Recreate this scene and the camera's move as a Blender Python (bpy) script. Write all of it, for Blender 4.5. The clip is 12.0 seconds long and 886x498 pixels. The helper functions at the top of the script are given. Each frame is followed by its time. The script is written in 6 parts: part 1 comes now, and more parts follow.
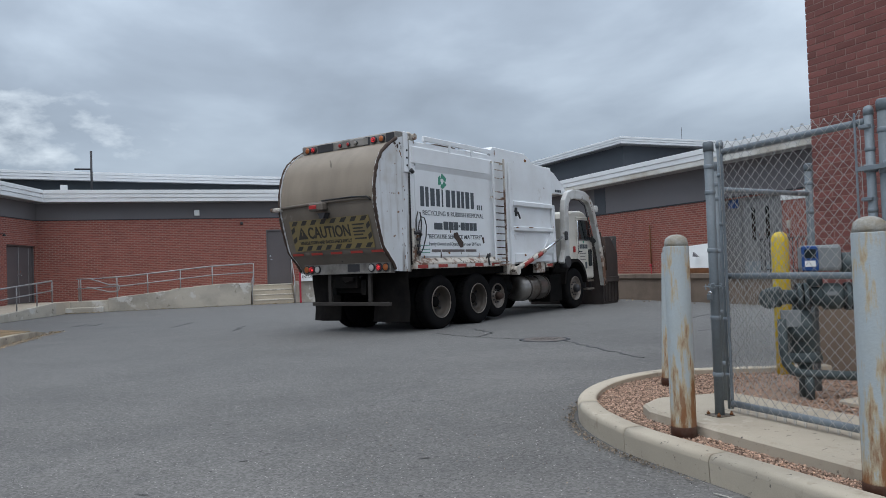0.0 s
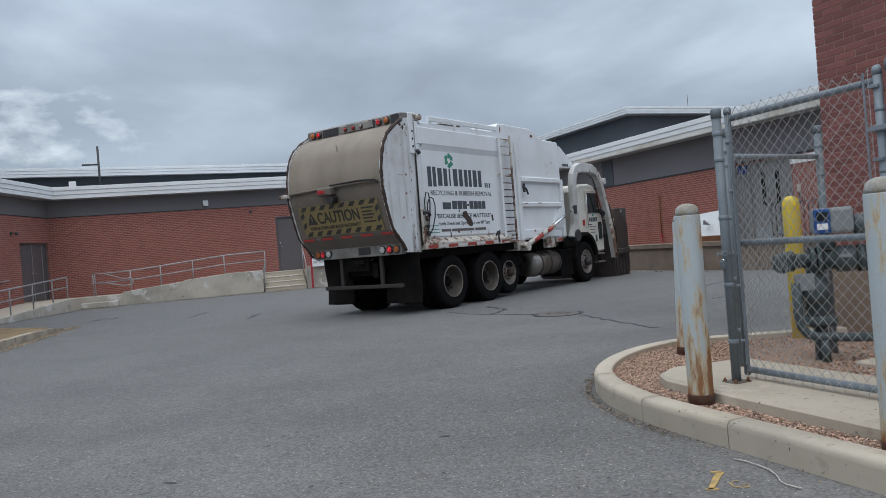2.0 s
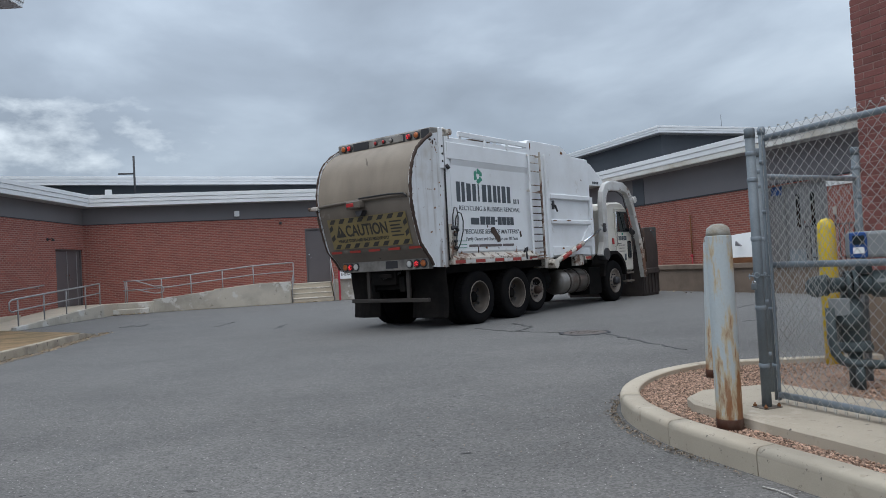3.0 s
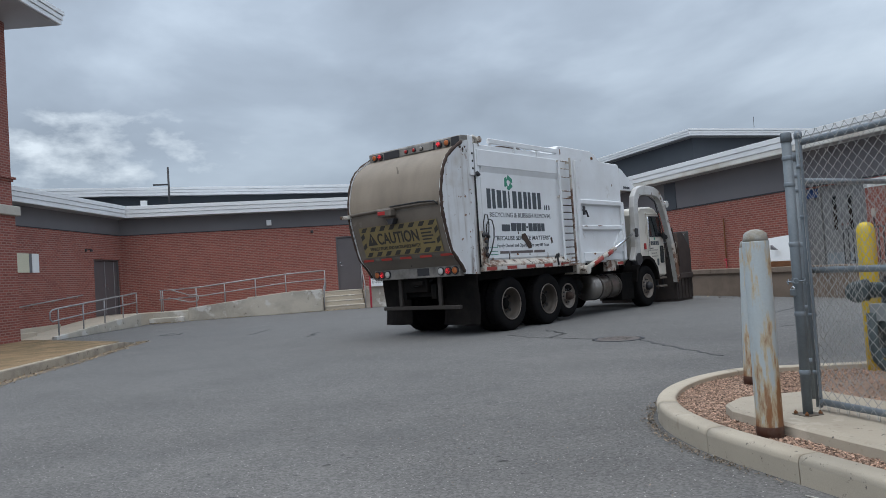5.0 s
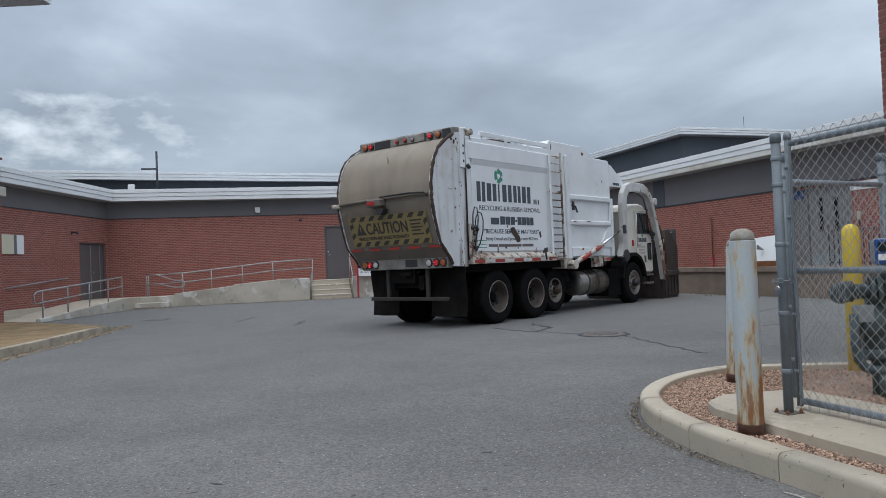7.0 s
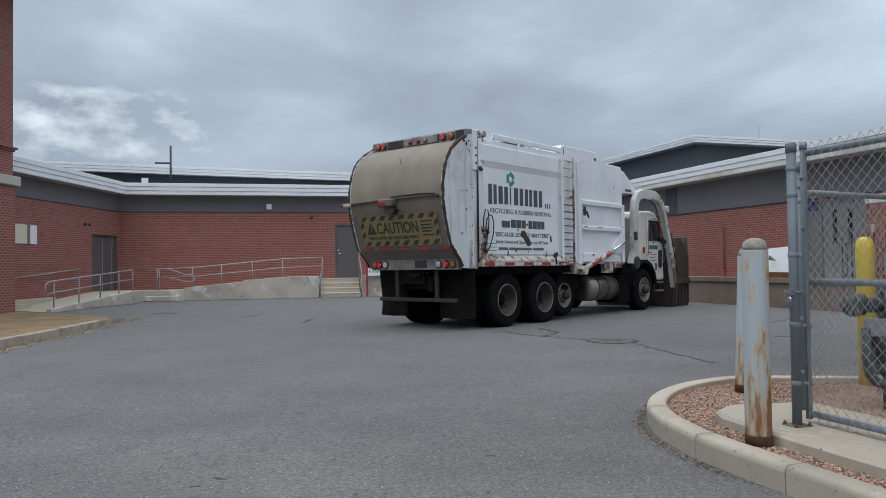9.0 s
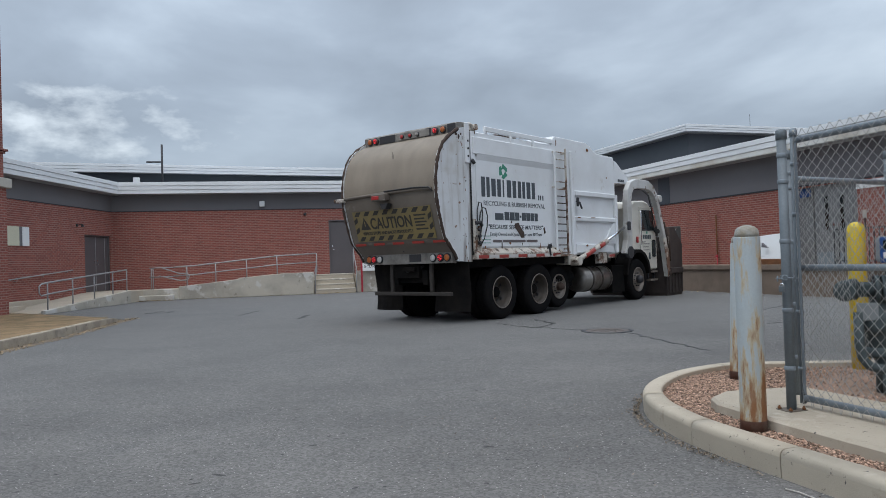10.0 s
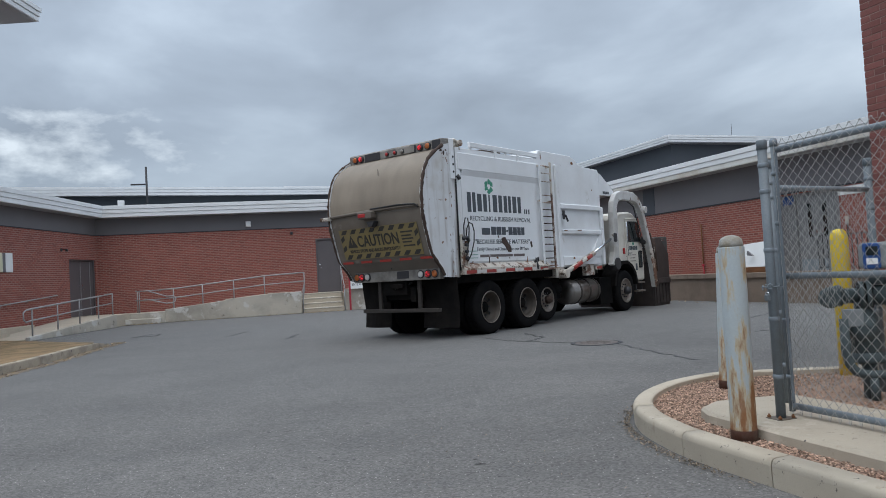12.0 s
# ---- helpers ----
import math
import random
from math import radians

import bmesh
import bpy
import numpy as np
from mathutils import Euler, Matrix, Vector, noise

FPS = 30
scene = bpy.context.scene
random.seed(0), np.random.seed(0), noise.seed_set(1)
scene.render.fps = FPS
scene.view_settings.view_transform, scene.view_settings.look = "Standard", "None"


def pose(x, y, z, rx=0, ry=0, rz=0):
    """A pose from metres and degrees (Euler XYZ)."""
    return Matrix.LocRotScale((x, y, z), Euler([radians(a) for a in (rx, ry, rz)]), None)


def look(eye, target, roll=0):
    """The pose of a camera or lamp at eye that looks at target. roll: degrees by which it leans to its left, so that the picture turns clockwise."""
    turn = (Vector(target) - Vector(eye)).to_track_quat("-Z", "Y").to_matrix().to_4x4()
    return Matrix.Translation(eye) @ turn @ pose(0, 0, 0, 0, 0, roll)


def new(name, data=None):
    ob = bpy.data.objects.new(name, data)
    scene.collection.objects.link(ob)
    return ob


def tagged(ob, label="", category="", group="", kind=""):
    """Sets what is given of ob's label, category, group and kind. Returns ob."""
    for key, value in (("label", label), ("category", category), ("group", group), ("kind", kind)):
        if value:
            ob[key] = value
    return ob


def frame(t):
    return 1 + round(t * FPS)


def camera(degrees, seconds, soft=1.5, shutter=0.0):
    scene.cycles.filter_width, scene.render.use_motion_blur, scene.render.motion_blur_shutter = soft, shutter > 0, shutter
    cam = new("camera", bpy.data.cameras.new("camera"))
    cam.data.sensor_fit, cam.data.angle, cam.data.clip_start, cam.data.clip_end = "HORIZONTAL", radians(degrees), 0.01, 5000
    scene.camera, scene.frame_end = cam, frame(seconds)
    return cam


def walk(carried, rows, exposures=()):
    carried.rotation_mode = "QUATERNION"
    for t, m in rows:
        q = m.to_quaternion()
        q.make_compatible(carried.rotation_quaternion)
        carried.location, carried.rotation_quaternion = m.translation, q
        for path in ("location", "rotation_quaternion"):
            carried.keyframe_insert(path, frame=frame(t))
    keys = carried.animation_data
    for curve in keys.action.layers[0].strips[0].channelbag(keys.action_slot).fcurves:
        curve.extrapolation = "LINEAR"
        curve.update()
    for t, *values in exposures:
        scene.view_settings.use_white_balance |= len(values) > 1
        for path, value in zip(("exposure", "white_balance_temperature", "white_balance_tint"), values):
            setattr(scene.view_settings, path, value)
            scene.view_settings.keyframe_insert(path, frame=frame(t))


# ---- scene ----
cam = camera(62.37, 12.0, soft=0.52)
PATH = [
    (0.0, pose(0.032, 0.016, 1.180, 91.454, 2.016, -23.397)),
    (0.5, pose(0.026, 0.007, 1.178, 92.001, 2.753, -23.218)),
    (1.0, pose(0.022, 0.011, 1.177, 91.314, 3.625, -23.057)),
    (1.5, pose(0.022, 0.010, 1.184, 90.402, 4.309, -23.053)),
    (2.0, pose(0.013, 0.004, 1.183, 89.884, 4.568, -22.626)),
    (2.5, pose(0.020, 0.004, 1.179, 89.959, 3.995, -21.644)),
    (3.0, pose(0.032, 0.020, 1.179, 91.226, 3.225, -20.449)),
    (3.2, pose(0.030, 0.019, 1.180, 91.735, 3.280, -20.050)),
    (4.8, pose(-0.010, -0.003, 1.195, 92.030, 3.650, -18.110)),
    (5.0, pose(-0.012, -0.003, 1.195, 91.863, 3.749, -18.137)),
    (5.5, pose(-0.006, -0.002, 1.191, 91.695, 3.199, -18.225)),
    (6.0, pose(0.001, -0.008, 1.196, 91.871, 3.011, -18.330)),
    (6.5, pose(-0.019, -0.009, 1.193, 91.554, 2.763, -18.606)),
    (6.7, pose(-0.019, -0.009, 1.193, 91.333, 2.627, -18.836)),
    (8.3, pose(-0.020, -0.006, 1.189, 91.130, 1.270, -19.325)),
    (8.5, pose(-0.020, -0.005, 1.189, 91.394, 0.918, -18.825)),
    (9.0, pose(-0.012, 0.004, 1.187, 91.343, 0.713, -18.339)),
    (9.5, pose(-0.013, 0.000, 1.185, 91.082, 1.320, -18.517)),
    (10.0, pose(-0.018, -0.010, 1.183, 90.844, 1.860, -18.778)),
    (10.5, pose(-0.022, -0.010, 1.185, 90.647, 2.196, -18.779)),
    (11.0, pose(-0.016, -0.010, 1.191, 91.181, 3.004, -19.132)),
    (11.5, pose(-0.014, -0.008, 1.194, 91.742, 3.394, -19.560)),
    (12.0, pose(-0.009, -0.011, 1.193, 92.012, 3.284, -19.698)),
]
walk(cam, PATH)

# ---- light ----
SKY_GAIN = 1.0
world = bpy.data.worlds.new("overcast")
scene.world = world
world.use_nodes = True


def build_sky():
    nt = world.node_tree
    nt.nodes.clear()
    N, L = nt.nodes.new, nt.links.new
    out = N("ShaderNodeOutputWorld")
    bg = N("ShaderNodeBackground")
    L(bg.outputs[0], out.inputs[0])
    bg.inputs[1].default_value = SKY_GAIN
    tc = N("ShaderNodeTexCoord")
    sep = N("ShaderNodeSeparateXYZ")
    L(tc.outputs["Generated"], sep.inputs[0])

    def mth(op, a, b=None, c=None):
        n = N("ShaderNodeMath")
        n.operation = op
        for i, v in enumerate((a, b, c)):
            if v is None:
                continue
            if isinstance(v, (int, float)):
                n.inputs[i].default_value = v
            else:
                L(v, n.inputs[i])
        return n.outputs[0]

    # cloud banks, flatter than they are wide
    comb = N("ShaderNodeCombineXYZ")
    L(sep.outputs[0], comb.inputs[0]), L(sep.outputs[1], comb.inputs[1])
    L(mth("MULTIPLY", sep.outputs[2], 2.0), comb.inputs[2])
    big = N("ShaderNodeTexNoise")
    big.inputs["Scale"].default_value = 2.3
    big.inputs["Detail"].default_value = 6
    big.inputs["Roughness"].default_value = 0.50
    big.inputs["Distortion"].default_value = 0.25
    mp = N("ShaderNodeMapping")
    mp.inputs["Location"].default_value = (1.62, 4.1, 0.0)
    mp.inputs["Rotation"].default_value = (0, 0, radians(25))
    mp.inputs["Scale"].default_value = (1.0, 1.0, 1.0)
    L(comb.outputs[0], mp.inputs[0])
    L(mp.outputs[0], big.inputs["Vector"])
    ramp = N("ShaderNodeValToRGB")
    el = ramp.color_ramp.elements
    el[0].position, el[0].color = 0.34, (0.245, 0.290, 0.350, 1)
    el[1].position, el[1].color = 0.70, (0.52, 0.60, 0.685, 1)
    e = el.new(0.47)
    e.color = (0.305, 0.362, 0.436, 1)
    e = el.new(0.57)
    e.color = (0.395, 0.465, 0.548, 1)
    L(big.outputs["Fac"], ramp.inputs[0])
    # a thin place in the cloud, low in the north-west, where white puffs show
    off = N("ShaderNodeVectorMath")
    off.operation = "SUBTRACT"
    L(tc.outputs["Generated"], off.inputs[0])
    off.inputs[1].default_value = (-0.12, 0.975, 0.18)
    stretch = N("ShaderNodeVectorMath")
    stretch.operation = "MULTIPLY"
    L(off.outputs[0], stretch.inputs[0])
    stretch.inputs[1].default_value = (4.4, 4.4, 15.0)
    far = N("ShaderNodeVectorMath")
    far.operation = "LENGTH"
    L(stretch.outputs[0], far.inputs[0])
    near = mth("MAXIMUM", mth("SUBTRACT", 1.0, far.outputs["Value"]), 0.0)
    puff = N("ShaderNodeTexNoise")
    puff.inputs["Scale"].default_value, puff.inputs["Detail"].default_value, puff.inputs["Roughness"].default_value = 10.0, 6, 0.56
    L(comb.outputs[0], puff.inputs["Vector"])
    lit_up = mth("MINIMUM", mth("MAXIMUM", mth("MULTIPLY", mth("SUBTRACT", mth("ADD", puff.outputs["Fac"], mth("MULTIPLY", near, 0.16)), 0.575), 5.0), 0.0), 1.0)
    white = N("ShaderNodeMix")
    white.data_type = "RGBA"
    L(mth("MULTIPLY", lit_up, mth("MINIMUM", mth("MULTIPLY", near, 2.5), 1.0)), white.inputs[0])
    L(ramp.outputs["Color"], white.inputs[6])
    white.inputs[7].default_value = (0.62, 0.69, 0.755, 1)
    # an overcast sky is brighter overhead
    lift = mth("MULTIPLY_ADD", mth("POWER", mth("MAXIMUM", sep.outputs[2], 0.0), 1.6), 2.4, 1.0)
    scale = N("ShaderNodeVectorMath")
    scale.operation = "SCALE"
    L(white.outputs[2], scale.inputs[0]), L(lift, scale.inputs["Scale"])
    sky = N("ShaderNodeTexSky")
    sky.sky_type = "NISHITA"
    sky.sun_disc = False
    sky.sun_elevation, sky.sun_rotation = radians(48), radians(150)
    skys = N("ShaderNodeVectorMath")
    skys.operation = "SCALE"
    skys.inputs["Scale"].default_value = 0.012
    L(sky.outputs[0], skys.inputs[0])
    add = N("ShaderNodeVectorMath")
    L(scale.outputs[0], add.inputs[0]), L(skys.outputs[0], add.inputs[1])
    L(add.outputs[0], bg.inputs[0])


build_sky()
sun = new("sun", bpy.data.lights.new("sun", "SUN"))
sun.data.energy, sun.data.angle, sun.data.color = 1.5, radians(60), (1.0, 0.95, 0.89)
sun.matrix_world = look((0, 0, 30), (8, 8, 0))


# ---- materials ----
def material(name, color, rough=0.7, metal=0.0, spots=(), bump=0.0, bump_scale=80.0, grain=0.12, grain_scale=60.0,
             stain=0.2, stain_scale=1.3, stain_color=None, piece=0.0, spec=0.5, extra=None):
    """A surface with fine grain, broad stains, optional wear spots [(colour, scale, from, to)] and fine relief."""
    m = bpy.data.materials.new(name)
    m.use_nodes = True
    nt = m.node_tree
    N, L = nt.nodes.new, nt.links.new
    bs = nt.nodes["Principled BSDF"]
    bs.inputs["Roughness"].default_value, bs.inputs["Metallic"].default_value = rough, metal
    bs.inputs["Specular IOR Level"].default_value = spec
    tc = N("ShaderNodeTexCoord")
    co = tc.outputs["Object"]

    def noise_of(sc, det=4, ro=0.55):
        n = N("ShaderNodeTexNoise")
        n.inputs["Scale"].default_value, n.inputs["Detail"].default_value, n.inputs["Roughness"].default_value = sc, det, ro
        L(co, n.inputs["Vector"])
        return n.outputs["Fac"]

    def ramp_of(fac, a, b):
        n = N("ShaderNodeMapRange")
        n.inputs["From Min"].default_value, n.inputs["From Max"].default_value = a, b
        L(fac, n.inputs["Value"])
        return n.outputs[0]

    def mix(fac, a, b, kind="MIX"):
        n = N("ShaderNodeMix")
        n.data_type, n.blend_type = "RGBA", kind
        if isinstance(fac, float):
            n.inputs[0].default_value = fac
        else:
            L(fac, n.inputs[0])
        for s, v in ((n.inputs[6], a), (n.inputs[7], b)):
            if isinstance(v, tuple):
                s.default_value = (*v[:3], 1)
            else:
                L(v, s)
        return n.outputs[2]

    col = tuple(color)
    if extra:
        col = extra(N, L, co, mix, ramp_of, noise_of)
    if piece:
        oi = N("ShaderNodeObjectInfo")
        geo = N("ShaderNodeNewGeometry")
        sm = N("ShaderNodeMath")
        L(oi.outputs["Random"], sm.inputs[0]), L(geo.outputs["Random Per Island"], sm.inputs[1])
        fr = N("ShaderNodeMath")
        fr.operation = "FRACT"
        L(sm.outputs[0], fr.inputs[0])
        hsv = N("ShaderNodeHueSaturation")
        mr = N("ShaderNodeMapRange")
        mr.inputs["To Min"].default_value, mr.inputs["To Max"].default_value = 1 - piece, 1 + piece
        L(fr.outputs[0], mr.inputs["Value"]), L(mr.outputs[0], hsv.inputs["Value"])
        if isinstance(col, tuple):
            hsv.inputs["Color"].default_value = (*col, 1)
        else:
            L(col, hsv.inputs["Color"])
        col = hsv.outputs[0]
    sc = stain_color or tuple(c * 0.55 for c in color)
    if stain:
        st = N("ShaderNodeMath")
        st.operation = "MULTIPLY"
        L(ramp_of(noise_of(stain_scale, 5, 0.6), 0.42, 0.75), st.inputs[0])
        st.inputs[1].default_value = stain * 2
        st.use_clamp = True
        col = mix(st.outputs[0], col, sc)
    if grain:
        g = N("ShaderNodeMapRange")
        g.inputs["To Min"].default_value, g.inputs["To Max"].default_value = 1 - grain * 2, 1 + grain * 2
        L(noise_of(grain_scale, 3, 0.7), g.inputs["Value"])
        vm = N("ShaderNodeVectorMath")
        vm.operation = "SCALE"
        if isinstance(col, tuple):
            vm.inputs[0].default_value = col[:3]
        else:
            L(col, vm.inputs[0])
        L(g.outputs[0], vm.inputs["Scale"])
        col = vm.outputs[0]
    for c, s, a, b in spots:
        col = mix(ramp_of(noise_of(s, 6, 0.65), a, b), col, c)
    if isinstance(col, tuple):
        bs.inputs["Base Color"].default_value = (*col, 1)
    else:
        L(col, bs.inputs["Base Color"])
    if bump:
        bp = N("ShaderNodeBump")
        bp.inputs["Strength"].default_value, bp.inputs["Distance"].default_value = bump, 0.01
        L(noise_of(bump_scale, 4, 0.6), bp.inputs["Height"])
        L(bp.outputs[0], bs.inputs["Normal"])
    return m


def brick_material(name, a, b, mortar, length=0.203, course=0.0677, joint=0.011):
    """Running-bond brickwork laid along local x and z, for walls that stay far off."""
    def extra(N, L, co, mix, ramp_of, noise_of):
        sep, comb = N("ShaderNodeSeparateXYZ"), N("ShaderNodeCombineXYZ")
        L(co, sep.inputs[0]), L(sep.outputs[0], comb.inputs[0]), L(sep.outputs[2], comb.inputs[1])
        br = N("ShaderNodeTexBrick")
        L(comb.outputs[0], br.inputs["Vector"])
        br.inputs["Color1"].default_value, br.inputs["Color2"].default_value = (*a, 1), (*b, 1)
        br.inputs["Mortar"].default_value = (*mortar, 1)
        br.inputs["Scale"].default_value = 1.0
        br.inputs["Mortar Size"].default_value = joint
        br.inputs["Mortar Smooth"].default_value = 0.1
        br.inputs["Bias"].default_value = -0.1
        br.inputs["Brick Width"].default_value, br.inputs["Row Height"].default_value = length, course
        return br.outputs["Color"]
    return material(name, a, 0.9, stain=0.12, stain_scale=0.6, grain=0.10, grain_scale=25, extra=extra,
                    stain_color=tuple(c * 0.6 for c in a))


def asphalt_extra(N, L, co, mix, ramp_of, noise_of):
    vo = N("ShaderNodeTexVoronoi")
    vo.inputs["Scale"].default_value = 75
    L(co, vo.inputs["Vector"])
    hs = N("ShaderNodeMapRange")
    hs.inputs["From Min"].default_value, hs.inputs["From Max"].default_value = 0.0, 1.0
    hs.inputs["To Min"].default_value, hs.inputs["To Max"].default_value = 0.76, 1.28
    sx = N("ShaderNodeSeparateColor")
    L(vo.outputs["Color"], sx.inputs[0]), L(sx.outputs[0], hs.inputs["Value"])
    base = mix(ramp_of(noise_of(0.35, 5), 0.35, 0.68), (0.131, 0.126, 0.122), (0.195, 0.187, 0.178))
    base = mix(ramp_of(noise_of(14.0, 4, 0.55), 0.66, 0.72), base, (0.055, 0.055, 0.056))
    base = mix(ramp_of(noise_of(2.3, 5, 0.65), 0.5, 0.8), base, (0.136, 0.134, 0.132))
    # shade put into the colour: tone blends to one grey towards the buildings
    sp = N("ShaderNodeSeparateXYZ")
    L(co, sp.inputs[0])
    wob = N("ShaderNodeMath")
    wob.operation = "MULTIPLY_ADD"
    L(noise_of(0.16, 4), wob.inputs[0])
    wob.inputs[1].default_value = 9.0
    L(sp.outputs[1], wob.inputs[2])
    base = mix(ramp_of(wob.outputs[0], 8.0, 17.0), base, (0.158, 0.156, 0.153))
    vm = N("ShaderNodeVectorMath")
    vm.operation = "SCALE"
    L(base, vm.inputs[0]), L(hs.outputs[0], vm.inputs["Scale"])
    # pale stones in the surface
    v2 = N("ShaderNodeTexVoronoi")
    v2.inputs["Scale"].default_value = 26
    L(co, v2.inputs["Vector"])
    dots = N("ShaderNodeMath")
    dots.operation = "LESS_THAN"
    L(v2.outputs["Distance"], dots.inputs[0])
    dots.inputs[1].default_value = 0.12
    return mix(dots.outputs[0], vm.outputs[0], (0.40, 0.385, 0.36))


M = {}
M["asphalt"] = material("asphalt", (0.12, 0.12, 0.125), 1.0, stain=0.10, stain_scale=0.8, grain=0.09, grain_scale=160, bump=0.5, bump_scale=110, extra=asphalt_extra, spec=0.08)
M["manhole"] = material("worn_iron_and_tar", (0.150, 0.130, 0.120), 0.9, stain=0.4, stain_scale=9, grain=0.25, bump=0.4)
M["crack"] = material("crack_seal", (0.03, 0.03, 0.032), 0.7, grain=0.2)
M["pit"] = material("dark_asphalt_pit", (0.088, 0.086, 0.085), 0.95, stain=0, grain=0.3, grain_scale=120, spec=0.1)
M["concrete"] = material("concrete", (0.51, 0.445, 0.355), 0.9, bump=0.5, bump_scale=120, stain=0.15, stain_scale=2.2, stain_color=(0.32, 0.28, 0.23), grain=0.13, grain_scale=150, spots=[((0.16, 0.15, 0.13), 9, 0.68, 0.78)])
M["curb"] = material("curb_concrete", (0.455, 0.398, 0.315), 0.9, bump=0.25, bump_scale=160, stain=0.25, stain_scale=3.0, stain_color=(0.34, 0.29, 0.23), grain=0.08, grain_scale=220, spots=[((0.30, 0.24, 0.18), 5, 0.60, 0.75), ((0.10, 0.09, 0.08), 26, 0.63, 0.70), ((0.56, 0.50, 0.41), 3.1, 0.60, 0.72)], piece=0.06)
M["old_concrete"] = material("old_concrete", (0.235, 0.18, 0.14), 0.92, bump=0.5, bump_scale=90, stain=0.5, stain_scale=1.1, stain_color=(0.12, 0.09, 0.07), grain=0.14, grain_scale=60)
M["ramp_concrete"] = material("ramp_concrete", (0.52, 0.475, 0.40), 0.9, bump=0.4, bump_scale=60, stain=0.4, stain_scale=0.9, stain_color=(0.25, 0.23, 0.20), grain=0.12, spots=[((0.60, 0.58, 0.54), 1.6, 0.56, 0.62), ((0.22, 0.20, 0.17), 3.5, 0.62, 0.70)])
M["brick"] = brick_material("far_brick", (0.305, 0.086, 0.065), (0.198, 0.056, 0.046), (0.33, 0.195, 0.16))
M["plinth"] = material("brown_painted_foot", (0.22, 0.165, 0.125), 0.85, bump=0.3, stain=0.3, stain_scale=2, stain_color=(0.14, 0.10, 0.08), grain=0.08)
M["brick_piece"] = material("tower_brick", (0.225, 0.085, 0.074), 0.9, bump=0.6, bump_scale=140, piece=0.20, stain=0.25, stain_scale=1.5, grain=0.16, grain_scale=70)
M["mortar"] = material("mortar", (0.34, 0.23, 0.205), 0.95, bump=0.4, bump_scale=200, grain=0.15)
M["band"] = material("dark_panel", (0.170, 0.163, 0.171), 0.75, stain=0.15, stain_scale=0.5, grain=0.05)
M["navy_band"] = material("navy_panel", (0.042, 0.052, 0.062), 0.75, stain=0.15, stain_scale=0.4, grain=0.04)
M["far_band"] = material("far_dark_panel", (0.075, 0.085, 0.10), 0.75, stain=0.15, stain_scale=0.4, grain=0.04)
M["fascia"] = material("white_metal_fascia", (0.83, 0.845, 0.855), 0.5, stain=0.10, stain_scale=1.0, stain_color=(0.42, 0.42, 0.40), grain=0.03)
M["worn_fascia"] = material("weathered_fascia", (0.72, 0.71, 0.67), 0.6, stain=0.45, stain_scale=0.9, stain_color=(0.46, 0.40, 0.32), grain=0.04, spots=[((0.30, 0.22, 0.15), 2.5, 0.62, 0.72)])
M["soffit"] = material("grey_soffit", (0.36, 0.37, 0.39), 0.7, stain=0.1)
M["stone"] = material("pale_stone", (0.52, 0.48, 0.42), 0.85, stain=0.2)
M["door"] = material("dark_grey_door", (0.115, 0.102, 0.106), 0.55, stain=0.12, grain=0.04)
M["door_grey"] = material("grey_steel_door", (0.17, 0.175, 0.18), 0.5, stain=0.2, grain=0.05)
M["dark"] = material("dark_gap", (0.015, 0.015, 0.017), 0.8, stain=0)
M["galv"] = material("galvanised_steel", (0.215, 0.250, 0.280), 0.6, metal=0.08, stain=0.28, stain_scale=6, stain_color=(0.12, 0.138, 0.155), grain=0.12, grain_scale=90, bump=0.15)
# darker copy of galv: the shading of the uprights is put into this colour
M["galv_shaded"] = material("weathered_shaded_galvanised", (0.158, 0.186, 0.208), 0.6, metal=0.05, stain=0.3, stain_scale=5, stain_color=(0.085, 0.10, 0.112), grain=0.10, grain_scale=90, bump=0.15)
M["wire"] = material("galvanised_wire", (0.43, 0.43, 0.42), 0.5, metal=0.3, stain=0.2, grain=0.1)
M["rail"] = material("rail_steel", (0.36, 0.36, 0.365), 0.6, metal=0.3, stain=0.3, stain_scale=3, grain=0.08)
M["steel_dark"] = material("dark_steel", (0.05, 0.05, 0.055), 0.6, metal=0.3, stain=0.2)
M["rust"] = material("rust", (0.20, 0.085, 0.035), 0.95, bump=0.6, stain=0.4, stain_scale=8, grain=0.2)


def bollard_extra(N, L, co, mix, ramp_of, noise_of):
    sep = N("ShaderNodeSeparateXYZ")
    L(co, sep.inputs[0])
    mp = N("ShaderNodeMapping")
    mp.inputs["Scale"].default_value = (16, 16, 3.2)
    L(co, mp.inputs[0])
    n = N("ShaderNodeTexNoise")
    n.inputs["Scale"].default_value, n.inputs["Detail"].default_value, n.inputs["Roughness"].default_value = 1.0, 7, 0.65
    L(mp.outputs[0], n.inputs["Vector"])
    low = N("ShaderNodeMapRange")
    low.inputs["From Min"].default_value, low.inputs["From Max"].default_value = 0.0, 0.62
    low.inputs["To Min"].default_value, low.inputs["To Max"].default_value = 0.25, 0.03
    L(sep.outputs[2], low.inputs["Value"])
    s = N("ShaderNodeMath")
    L(n.outputs["Fac"], s.inputs[0]), L(low.outputs[0], s.inputs[1])
    c = mix(ramp_of(s.outputs[0], 0.56, 0.63), (0.35, 0.39, 0.405), (0.40, 0.33, 0.22))
    c = mix(ramp_of(s.outputs[0], 0.63, 0.72), c, (0.22, 0.095, 0.035))
    return mix(ramp_of(sep.outputs[2], 0.075, 0.068), c, (0.085, 0.035, 0.022))


